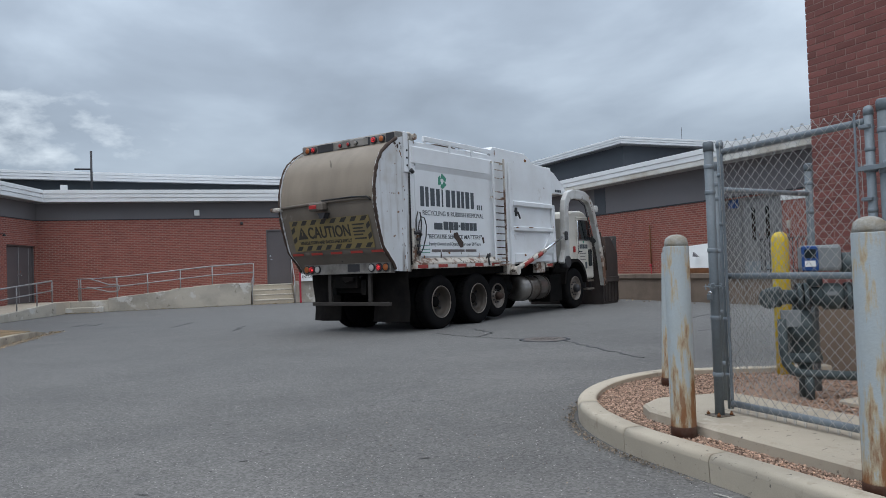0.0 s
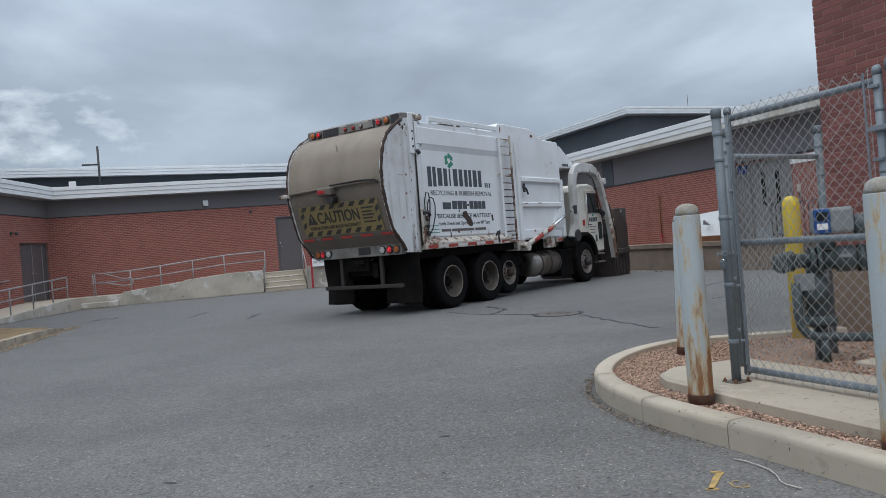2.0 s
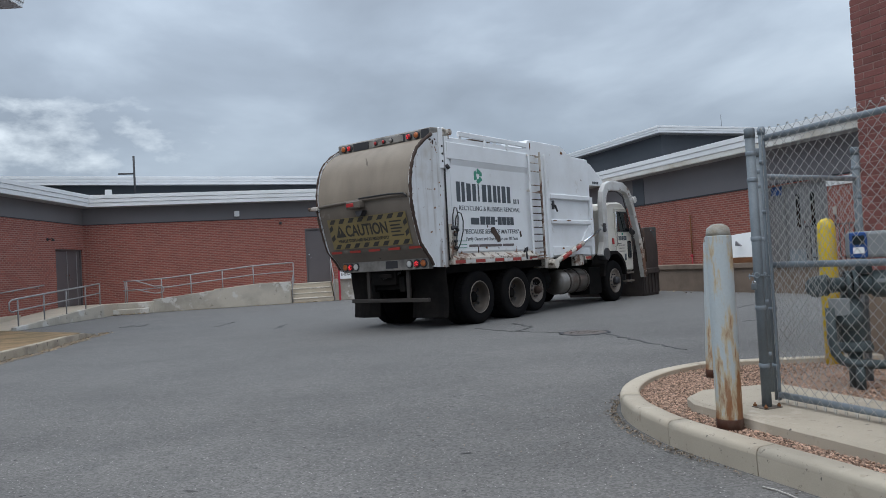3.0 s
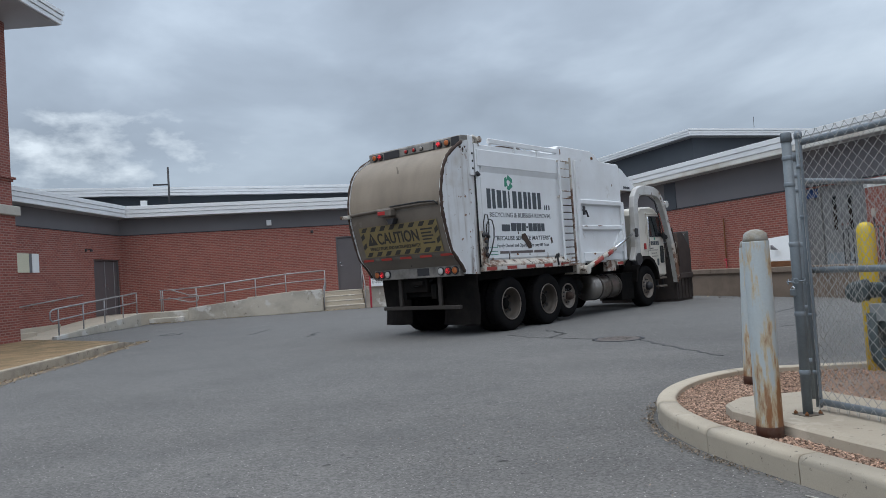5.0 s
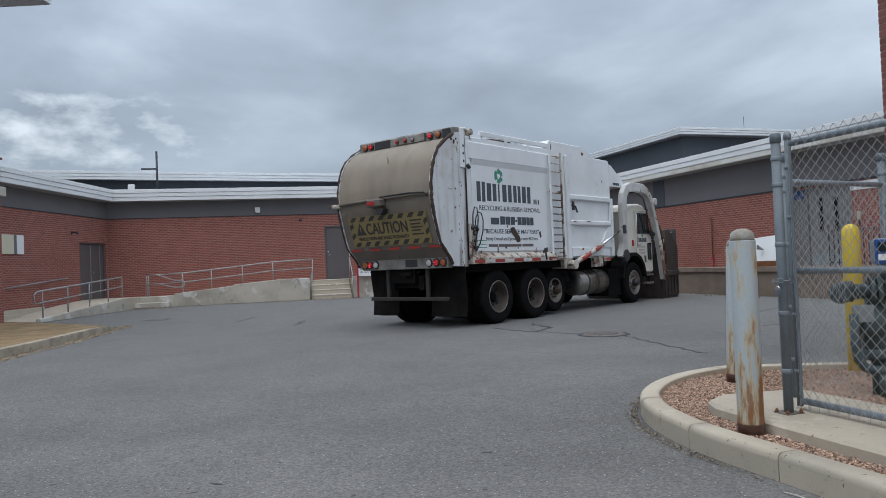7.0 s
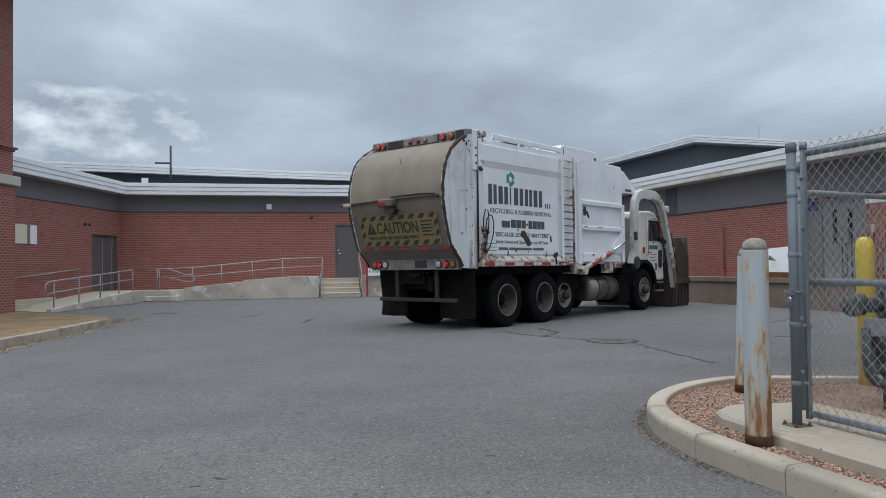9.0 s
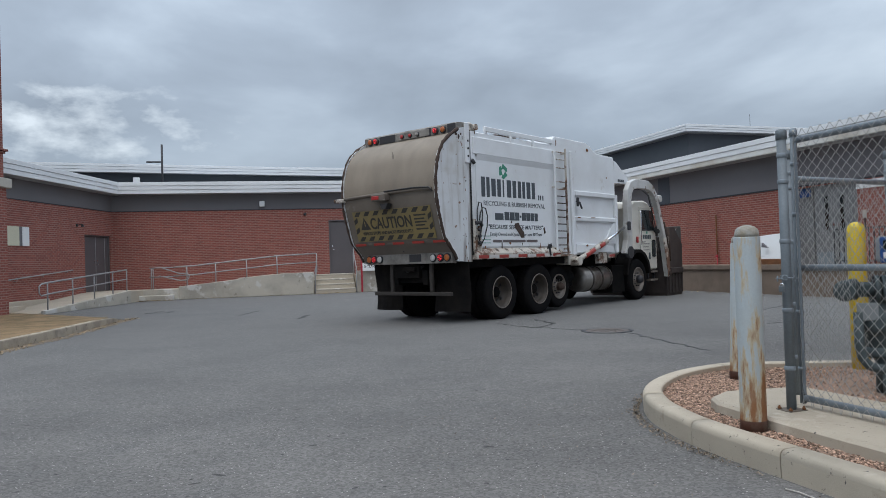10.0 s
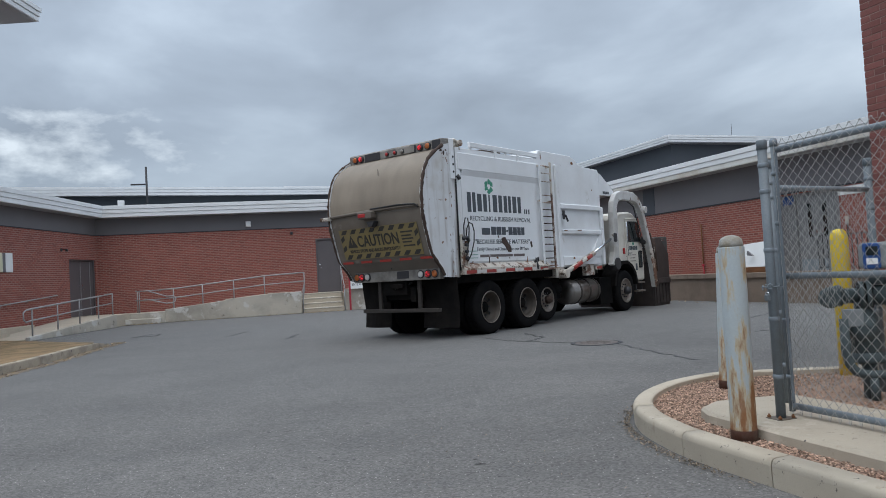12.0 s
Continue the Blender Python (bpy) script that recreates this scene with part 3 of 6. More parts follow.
def build_manhole():
    ob = empty("manhole_cover", pose(6.02, 9.95, 0.0), "round iron manhole cover set flush in asphalt", "manhole")
    part("ring", lathe(bmesh.new(), [(0.40, 0.0), (0.40, 0.006), (0.34, 0.008), (0.34, 0.0)], seg=32), "steel_dark", ob)
    bm = lathe(bmesh.new(), [(0.33, 0.0), (0.33, 0.008), (0.31, 0.009)], seg=32)
    for i in range(-3, 4):
        for j in range(-3, 4):
            if i * i + j * j < 10:
                box(bm, (i * 0.08 - 0.025, j * 0.08 - 0.025, 0.007), (i * 0.08 + 0.025, j * 0.08 + 0.025, 0.013))
    part("lid", bm, "manhole", ob)


build_manhole()


def build_marking():
    ob = empty("spray_marking", pose(2.44, 2.66, 0.0), "yellow spray-painted utility mark on asphalt", "paint mark", kind="structure")
    for pts, w in (([(-0.135, -0.048), (-0.06, 0.010), (0.01, 0.066), (0.075, 0.105)], [0.022, 0.030, 0.034, 0.026]),
                   ([(-0.15, -0.035), (-0.10, -0.062)], 0.022), ([(0.035, 0.135), (0.075, 0.105)], 0.024)):
        part("stroke", prism_strip(bmesh.new(), pts, w, 0.001, 0.004), "yellow_line", ob)
    ring = [(0.05, -0.030), (0.02, -0.022), (-0.01, -0.035), (-0.025, -0.075), (-0.01, -0.108), (0.025, -0.115), (0.05, -0.092), (0.02, -0.078)]
    part("stroke", prism_strip(bmesh.new(), ring, 0.013, 0.001, 0.0035), "worn_mark", ob, "worn pale loop of paint")


build_marking()


def fascia_run(x0, x1, y_face, z0, z1, parent, depth=0.5, low="fascia"):
    """Three lapped metal boards with a drip edge."""
    h = (z1 - z0) / 3
    f = part("fascia", B((x0, y_face + 0.03, z0), (x1, y_face + depth, z1 - 0.02)), "fascia", parent)
    for k in range(3):
        o = 0.0 - k * 0.018
        part("fascia_board", B((x0, y_face + o, z0 + h * k), (x1, y_face + 0.05 + o, z0 + h * (k + 1) - 0.012), 0.004), "fascia" if k else low, f)
    return f


# ---- kitchen wing ----
kw = empty("kitchen_wing", pose(5.3, 30.05, 0, 0, 0, -6), "low red brick school wing with dark band and white eaves", "building")


def opening_wall(name, x0, x1, z0, z1, hole, parent, thick=0.3):
    """A brick wall in the plane y = 0..thick, cut out for a door (xa, xb, za, zb), with a sill course under it."""
    xa, xb, za, zb = hole
    w = part(name, E([(x0, z0), (xa, z0), (xa, zb), (xb, zb), (xb, z0), (x1, z0), (x1, z1), (x0, z1)], 0, thick), "brick", parent)
    part("door_sill", B((xa + 0.002, 0.004, z0), (xb - 0.002, thick, za)), "concrete", parent)
    return w


opening_wall("wall", -8.36, 11.5, 0, 3.45, (-0.03, 0.99, 0.76, 2.97), kw)
part("panel_band", B((-8.36, 0.03, 3.45), (11.5, 0.3, 4.12)), "band", kw)
part("trim", B((-8.36, -0.012, 3.435), (11.5, 0.04, 3.465)), "steel_dark", kw)
fascia_run(-8.62, 11.5, -0.42, 4.10, 4.56, kw)
part("soffit", B((-8.5, -0.36, 4.09), (11.5, 0.3, 4.115)), "soffit", kw)
part("roof", B((-8.6, 0.06, 4.2), (11.5, 14, 4.5)), "soffit", kw)
part("back_wall", B((-8.3, 0.3, 0.0), (11.4, 0.34, 4.2)), "dark", kw)


def steel_door(x0, x1, z0, z1, parent, mat="door", leaves=1, y=0.06):
    fr = part("door_frame", boxes(((x0, 0.0 + y - 0.05, z0), (x0 + 0.05, y + 0.1, z1)), ((x1 - 0.05, y - 0.05, z0), (x1, y + 0.1, z1)), ((x0 + 0.05, y - 0.05, z1 - 0.05), (x1 - 0.05, y + 0.1, z1))), mat, parent)
    w = (x1 - x0 - 0.1) / leaves
    for k in range(leaves):
        a = x0 + 0.05 + k * w
        d = part("door", B((a + 0.004, y, z0 + 0.01), (a + w - 0.004, y + 0.05, z1 - 0.055), 0.004), mat, parent)
        hx = a + 0.09 if leaves == 1 or k == 1 else a + w - 0.09
        part("handle", T([(hx, y, z0 + 1.0), (hx, y - 0.05, z0 + 1.0), (hx + (0.11 if hx < a + w / 2 else -0.11), y - 0.05, z0 + 1.0)], 0.012, 6), "chrome", d)
        part("lock", lathe(bmesh.new(), [(0.03, -0.012), (0.03, 0.0)], "y", 12, (hx, y, z0 + 1.14)), "chrome", d)
    return fr


steel_door(-0.03, 0.99, 0.76, 2.97, kw)
part("bright_strip", B((0.945, 0.0, 0.80), (0.965, 0.012, 2.9)), "fascia", kw, "pale metal edge strip")

# steps, landing and ramp in front of it
st = empty("entrance_steps", pose(5.3, 30.05, 0, 0, 0, -6), "worn concrete entrance steps with leaves on the lowest tread", "steps")
for k, (ya, z) in enumerate(((-1.25, 0.19), (-0.95, 0.38), (-0.65, 0.57), (-0.35, 0.76))):
    tread = part("step", B((-0.72, ya - 0.015, z - 0.055), (0.90, -0.004, z), 0.012), "ramp_concrete", st)
    part("riser", B((-0.71, ya, z - 0.19), (0.89, -0.004, z - 0.056)), "concrete", tread)
rp = empty("access_ramp", pose(5.3, 30.05, 0, 0, 0, -6), "stained concrete access ramp with a patched side wall", "ramp")
part("side_wall", E([(-5.8, 0.0), (-0.745, 0.0), (-0.745, 0.86), (-1.9, 0.86), (-3.62, 0.735), (-3.64, 0.69), (-5.8, 0.49)], -1.20, -1.02, bev=0.012), "ramp_concrete", rp)
part("ramp_slab", E([(-5.8, 0.0), (-0.75, 0.0), (-0.75, 0.76), (-5.8, 0.40)], -1.018, -0.005), "concrete", rp)
part("landing", B((-8.3, -1.20, 0.0), (-5.803, -0.005, 0.405), 0.015), "ramp_concrete", rp)
part("step", B((-7.5, -1.55, 0.0), (-5.95, -1.205, 0.20), 0.015), "ramp_concrete", rp)
part("side_wall", B((0.93, -1.20, 0.0), (6.5, -1.02, 0.86), 0.012), "ramp_concrete", rp)
part("slab", B((0.93, -1.018, 0.0), (6.5, -0.005, 0.70)), "concrete", rp)


def handrail(name, m, pts, posts, foot, drop, label, extra=()):
    """Two pipes along the points on upright posts."""
    ob = empty(name, m, label, "handrail", group="pipe handrails")
    part("top_rail", T(pts, 0.025, 8), "rail", ob, smooth=False)
    part("mid_rail", T([(p[0], p[1], p[2] - drop) for p in pts], 0.021, 8), "rail", ob)

    def zat(x):
        for a, b in zip(pts, pts[1:]):
            if min(a[0], b[0]) - 1e-6 <= x <= max(a[0], b[0]) + 1e-6 and abs(b[0] - a[0]) > 1e-6:
                return a[2] + (b[2] - a[2]) * (x - a[0]) / (b[0] - a[0])
        return pts[-1][2]
    for x in posts:
        part("post", T([(x, pts[0][1], foot(x)), (x, pts[0][1], zat(x))], 0.022, 8), "rail", ob)
    for e in extra:
        part("return_rail", T(e, 0.02, 8), "rail", ob)
    return ob


kwm = pose(5.3, 30.05, 0, 0, 0, -6)
handrail("ramp_handrail", kwm, [(-6.0, -1.11, 1.23), (-5.2, -1.11, 1.27), (-2.2, -1.11, 1.54), (-0.62, -1.11, 1.60)],
         (-5.5, -4.45, -3.3, -2.15), lambda x: 0.46 + 0.075 * (x + 5.8), 0.34, "grey pipe handrail along the concrete access ramp",
         [[(-6.85, -1.05, 1.22), (-6.0, -1.11, 1.23)], [(-6.85, -1.05, 0.88), (-6.0, -1.11, 0.89)],
          [(-6.4, -1.13, 1.22), (-5.75, -1.13, 0.98), *arc((-5.55, -1.13, 0.86), 0.13, 110, -90, 6), (-5.75, -1.13, 0.72), (-6.5, -1.13, 0.92)],
          [(-6.72, -1.05, 0.40), (-6.72, -1.05, 1.22)], [(-6.80, -0.95, 0.40), (-6.80, -0.95, 1.22)],
          [(-0.62, -1.11, 1.60), (-0.62, -1.14, 1.2), (-0.70, -1.28, 0.92), (-0.70, -1.30, 0.0)],
          [(-0.62, -1.11, 1.26), (-0.66, -1.2, 0.75), (-0.72, -1.24, 0.45)], [(-0.62, -1.11, 0.85), (-0.62, -1.11, 1.6)]])
sr = empty("stair_handrail", kwm, "grey pipe handrail beside the concrete entrance steps", "handrail", group="pipe handrails")
part("top_rail", T([(0.93, -0.30, 1.62), (0.93, -1.28, 0.92), (0.93, -1.30, 0.85)], 0.02), "rail", sr)
part("post", T([(0.915, -1.28, 0.0), (0.915, -1.28, 0.93)], 0.02), "rail", sr)
part("post", T([(0.915, -0.30, 0.70), (0.915, -0.30, 1.62)], 0.02), "rail", sr)


def build_sign():
    ob = empty("entrance_sign", kwm @ pose(1.50, -1.32, 0), "white sign with red posts and kitchen entrance lettering", "sign")
    part("panel", B((-0.34, -0.02, 0.84), (0.34, 0.0, 1.54), 0.004), "paper_white", ob)
    for x in (-0.37, 0.37):
        part("post", B((x - 0.035, -0.03, 0.0), (x + 0.035, 0.03, 1.56), 0.006), "red_paint", ob)
    for k, w in enumerate(("KITCHEN", "SERVICE", "ENTRANCE")):
        wd = (0.46, 0.46, 0.56)[k]
        lettering("lettering", w, 0.15, pose(-wd / 2, -0.021, 1.34 - k * 0.19, 90), "ink", ob, wd)


build_sign()
part("downpipe", T([(1.46, -0.05, 0.7), (1.46, -0.05, 3.4)], 0.04), "band", kw)


def wall_lamp(m):
    ob = empty("wall_light", m, "small white square floodlight on the dark panel band", "wall light")
    part("housing", B((-0.10, -0.12, -0.11), (0.10, 0.0, 0.11), 0.012), "paper_white", ob)
    part("lens", B((-0.08, -0.128, -0.09), (0.08, -0.121, 0.06)), "paper_white", ob)


wall_lamp(kwm @ pose(-2.67, 0.03, 3.68))


def wall_fixture(m, label):
    ob = empty("wall_fixture", m, label, "wall fixture", group="small wall fixtures")
    part("base", lathe(bmesh.new(), [(0.05, -0.03), (0.06, 0.0)], "y", 12), "steel_dark", ob)
    part("arm", T([(0, -0.02, 0), (0, -0.16, 0.02), (0, -0.2, 0.0)], 0.015), "steel_dark", ob)
    part("head", lathe(bmesh.new(), [(0.02, 0.03), (0.06, -0.05), (0.05, -0.06)], "z", 12, (0, -0.2, 0)), "steel_dark", ob)


wall_fixture(kwm @ pose(-0.98, 0.0, 3.24), "small dark bracket fixture on the brick wall")

# ---- angled wing with the double door ----
lwm = pose(-3.0, 30.92, 0, 0, 0, 69.5)
lw = empty("angled_wing", lwm, "angled red brick wing with a double door under white metal eaves", "building")
opening_wall("wall", -14.0, 0.25, 0, 3.45, (-2.05, -0.12, 0.42, 2.51), lw)
part("panel_band", B((-14.0, 0.03, 3.45), (0.25, 0.3, 4.12)), "band", lw)
part("trim", B((-14.0, -0.012, 3.435), (0.2, 0.04, 3.465)), "steel_dark", lw)
fascia_run(-14.0, -0.25, -0.42, 4.10, 4.56, lw)
part("soffit", B((-14.0, -0.36, 4.09), (-0.2, 0.3, 4.112)), "soffit", lw)
part("roof", B((-14.0, 0.06, 4.2), (0.6, 10, 4.49)), "soffit", lw)
part("back_wall", B((-14.0, 0.3, 0.0), (0.3, 0.34, 4.2)), "dark", lw)
steel_door(-2.05, -0.12, 0.42, 2.51, lw, leaves=2, y=0.10)
for x in (-1.11, -0.42):
    part("bright_strip", B((x - 0.012, 0.085, 0.45), (x + 0.012, 0.099, 2.44)), "rail", lw)


def build_panel():
    ob = empty("wall_panel", lwm @ pose(-6.04, 0.0, 2.03), "cream and white wall panel split by a dark upright", "wall panel")
    part("cream_pane", B((-0.61, -0.03, 0.0), (0.10, -0.004, 0.59), 0.004), "cream", ob)
    part("white_pane", B((0.26, -0.03, 0.0), (0.61, -0.004, 0.59), 0.004), "paper_white", ob)
    part("upright", B((0.105, -0.02, 0.0), (0.255, -0.004, 0.59)), "band", ob)


build_panel()
wall_fixture(lwm @ pose(-2.55, 0.0, 2.82), "small dark lamp bracket beside the double door")
lr = empty("double_door_ramp", lwm, "low concrete ramp up to the double door", "ramp")
part("side_wall", E([(-7.5, 0.0), (-2.2, 0.0), (-2.2, 0.46), (-7.5, 0.10)], -1.70, -1.55, bev=0.012), "ramp_concrete", lr)
part("ramp_slab", E([(-7.5, 0.0), (-2.4, 0.0), (-2.4, 0.41), (-7.5, 0.03)], -1.545, -0.005), "concrete", lr)
part("landing", B((-2.398, -1.545, 0.0), (-0.1, -0.005, 0.412)), "concrete", lr)
part("wall_kerb", B((-7.2, -0.16, 0.05), (-4.6, -0.006, 0.34), 0.01), "concrete", lr)
part("wall_kerb", B((-8.6, -0.45, 0.0), (-6.4, -0.17, 0.22), 0.01), "concrete", lr)
handrail("ramp_handrail", lwm, [(-7.55, -1.62, 0.86), (-7.3, -1.62, 0.89), (-2.32, -1.62, 1.19)], (-7.25, -5.9, -4.6, -3.35, -2.32),
         lambda x: 0.10 + 0.068 * (x + 7.5), 0.33, "grey pipe handrail along the low ramp to the double door",
         [[(-7.55, -1.62, 0.86), (-7.66, -1.62, 0.80), (-7.66, -1.62, 0.6), (-7.55, -1.62, 0.53)]])
wr = empty("wall_handrail", lwm, "rusty pipe handrail fixed to the brick wall", "handrail", group="pipe handrails")
part("rail", T([(-6.7, -0.09, 0.99), (-3.05, -0.09, 1.24), (-3.0, 0.0, 1.24)], 0.02), "rail", wr)
for x, z in ((-6.2, 1.01), (-4.8, 1.11), (-3.4, 1.205)):
    part("bracket", T([(x, 0.0, z - 0.06), (x, -0.08, z - 0.05), (x, -0.09, z)], 0.01, 6), "rail", wr)

# ---- brick tower with the high canopy ----
tw = empty("entrance_tower", pose(-4.46, 21.5, 0, 0, 0, 69.5), "tall red brick tower with stone band and a projecting flat roof", "building")
part("wall", B((-6, 0.12, 0), (0, 5, 3.40)), "brick", tw)
part("wall", B((-6, 0.16, 3.66), (-0.04, 5, 8.5)), "brick", tw)
part("stone_band", B((-6.1, 0.02, 3.40), (0.10, 5, 3.65), 0.02), "stone", tw)
for k, z in enumerate((4.24, 4.30, 4.36)):
    part("brick_cornice", B((-6.0, 0.18 - k * 0.05, z), (-0.04 + k * 0.05, 5, z + 0.055)), "brick", tw)
part("brick_cornice", B((-6.0, 0.17, 7.5), (-0.02, 5, 7.62)), "brick", tw)
part("soffit", B((-8, -1.05, 8.50), (0.46, 6, 8.56)), "soffit", tw)
for k in range(3):
    part("fascia_board", B((-8, -1.09 - 0.03 * k, 8.52 + 0.13 * k), (0.50 + 0.03 * k, 6, 8.64 + 0.13 * k), 0.006), "fascia", tw)

# ---- far wing behind ----
fw = empty("far_wing", pose(-8.33, 43.54, 0, 0, 0, 5), "taller wing behind with a dark wall and pale metal eaves", "building")
part("wall", B((1.2, 0.4, 0), (34, 12, 6.6)), "navy_band", fw)
fascia_run(0.0, 34, 0.0, 6.60, 7.08, fw)
part("roof", B((0.0, 0.5, 6.62), (34, 12, 7.0)), "soffit", fw)
part("roof_edge_trim", B((14.5, -0.06, 6.95), (34, 0.0, 7.10)), "fascia", fw)


def roof_pole():
    ob = empty("roof_pole", kwm @ pose(-8.05, 11.4, 4.49), "thin dark mast with a side arm on the flat roof", "mast")
    part("mast", T([(0, 0, 0), (0, 0, 3.42)], 0.055, 8), "steel_dark", ob)
    part("arm", T([(-0.80, 0, 2.47), (0, 0, 2.47)], 0.045, 8), "steel_dark", ob)
    part("base", lathe(bmesh.new(), [(0.16, 0.0), (0.16, 0.04), (0.07, 0.06)], "z", 12), "steel_dark", ob)


roof_pole()
rb = empty("roof_box", kwm @ pose(-9.4, 11.6, 4.49), "small white equipment box on the flat roof", "roof box")
part("case", B((-0.16, -0.1, 1.28), (0.16, 0.1, 1.66), 0.01), "paper_white", rb)
part("stand", B((-0.03, -0.03, 0.0), (0.03, 0.03, 1.28)), "steel_dark", rb)
rv = empty("roof_vent", kwm @ pose(-6.6, 5.0, 4.49), "low white domed vent on the flat roof", "roof vent")
part("dome", lathe(bmesh.new(), [(0.36, 0.0), (0.36, 0.16), (0.28, 0.30), (0.12, 0.38), (0.02, 0.40)], "z", 16), "paper_white", rv)

# ---- service wing behind the retaining wall ----
rbm = pose(16, 0, 0, 0, 0, -90)
rw = empty("service_wing", rbm, "low red brick service wing with deep dark band", "building")
opening_wall("wall", -29.6, -12.6, 0.0, 2.90, (-16.6, -14.2, 0.62, 2.86), rw)
part("panel_band", B((-29.6, 0.03, 2.90), (-12.6, 0.3, 3.92)), "band", rw)
part("trim", B((-29.6, -0.02, 2.88), (-12.6, 0.05, 2.92)), "steel_dark", rw)
fascia_run(-29.6, -12.2, -0.50, 3.90, 4.38, rw, low="worn_fascia")
part("soffit", B((-29.6, -0.42, 3.89), (-12.2, 0.3, 3.915)), "soffit", rw)
part("roof", B((-29.6, 0.06, 4.0), (-12.2, 12, 4.34)), "soffit", rw)
part("louvre_panel", B((-22.6, 0.012, 2.93), (-21.95, 0.04, 3.85)), "far_band", rw)
part("recess_wall", B((-16.6, 0.28, 0.62), (-15.74, 0.33, 2.9)), "door_grey", rw)
part("back_wall", B((-29.6, 0.34, 0.0), (-12.6, 0.38, 4.1)), "dark", rw)
steel_door(-15.74, -14.2, 0.64, 2.86, rw, "door_grey", leaves=2, y=0.12)
for x in (-15.27, -14.78):
    part("door_window", B((x - 0.06, 0.108, 1.65), (x + 0.06, 0.119, 2.55)), "tint", rw)
for x in (-15.33, -14.60):
    part("kick_plate", B((x - 0.30, 0.105, 0.70), (x + 0.30, 0.118, 1.05)), "galv", rw)
part("white_lintel", B((-14.2, -0.03, 2.64), (-13.2, -0.004, 2.85)), "paper_white", rw)
part("blue_sign", B((-16.26, 0.20, 2.60), (-15.88, 0.26, 2.84)), "blue", rw)
part("side_wall", B((-29.6, 0.3, 0.0), (-29.5, 12, 4.0)), "brick", rw)

kp = empty("keypad_box", rbm @ pose(-13.98, -0.004, 1.86), "small pale box with a conduit beside the steel doors", "wall box")
part("case", B((-0.05, -0.05, 0.04), (0.05, 0.0, 0.24), 0.01), "stone", kp)
part("conduit", T([(0.0, -0.02, 0.04), (0.0, -0.02, -0.30)], 0.014, 8), "steel_dark", kp)

sp = empty("standpipe", rbm @ pose(-19.47, -0.06, 0), "thin red standpipe with a valve on the brick wall", "standpipe")
part("pipe", T([(0, 0, 0.80), (0, 0, 2.34)], 0.022), "rust", sp)
part("valve", lathe(bmesh.new(), [(0.02, 0.0), (0.05, 0.02), (0.05, 0.07), (0.02, 0.09)], "z", 12, (0, -0.02, 0.97)), "red_paint", sp)
part("outlet", T([(0, -0.02, 1.0), (0.12, -0.10, 0.86), (0.14, -0.12, 0.62)], 0.018), "red_paint", sp)

rt = empty("retaining_wall", rbm, "stained brown concrete retaining wall with a thick cap", "retaining wall")
part("wall", B((-26.0, -1.80, 0.0), (-12.0, -1.55, 0.64)), "old_concrete", rt)
for k in range(7):
    part("cap", B((-26.0 + 2 * k, -1.86, 0.642), (-24.008 + 2 * k, -1.50, 0.78), 0.012), "old_concrete", rt)
part("raised_slab", B((-26.0, -1.549, 0.0), (-12.0, -0.005, 0.62)), "concrete", rt)


def white_board():
    ob = empty("white_board", rbm @ pose(-15.28, -1.68, 0.78), "white scratched board standing on the retaining wall", "board")
    part("batten", B((-0.88, -0.05, 0.0), (0.52, 0.05, 0.14), 0.008), "rust", ob)
    bm = E([(-0.85, 0.0), (0.50, 0.0), (0.50, 0.70), (-0.85, 0.62)], -0.02, 0.02, bev=0.003)
    bmesh.ops.rotate(bm, verts=bm.verts, cent=(0, 0, 0), matrix=Matrix.Rotation(radians(-12), 3, "X"))
    bmesh.ops.translate(bm, verts=bm.verts, vec=(0, 0, 0.142))
    part("sheet", bm, "paper_white", ob)
    part("torn_corner", E([(-0.36, 0.46), (-0.14, 0.44), (-0.34, 0.58)], -0.10, -0.05), "band", ob)


white_board()


def guard_railing():
    """Plain upright bars between two flat rails."""
    ob = empty("guard_railing", rbm @ pose(-13.40, -1.68, 0.782), "low black steel railing standing on the retaining wall", "railing")
    part("top_rail", B((0.0, -0.02, 0.80), (1.36, 0.02, 0.83), 0.004), "steel_dark", ob)
    part("bottom_rail", B((0.0, -0.015, 0.06), (1.36, 0.015, 0.085), 0.004), "steel_dark", ob)
    for k in range(11):
        part("picket", B((0.005 + 0.134 * k, -0.009, 0.0), (0.023 + 0.134 * k, 0.009, 0.80)), "steel_dark", ob)


guard_railing()


def filing_cabinet():
    ob = empty("filing_cabinet", pose(14.62, 20.05, 0.622), "tall grey steel filing cabinet standing on the raised slab", "cabinet")
    part("body", B((0.0, 0.012, 0.0), (0.40, 0.80, 1.40), 0.008), "cabinet", ob)
    for k in range(5):
        d = part("drawer", B((0.015, -0.006, 0.04 + 0.27 * k), (0.385, 0.0115, 0.29 + 0.27 * k), 0.005), "cabinet", ob)
        part("handle", T([(0.13, -0.006, 0.20 + 0.27 * k), (0.13, -0.035, 0.20 + 0.27 * k), (0.27, -0.035, 0.20 + 0.27 * k), (0.27, -0.006, 0.20 + 0.27 * k)], 0.008, 6), "chrome", d)
        part("label_holder", B((0.16, -0.010, 0.235 + 0.27 * k), (0.24, -0.0065, 0.27 + 0.27 * k)), "wheel_alu", d)


filing_cabinet()


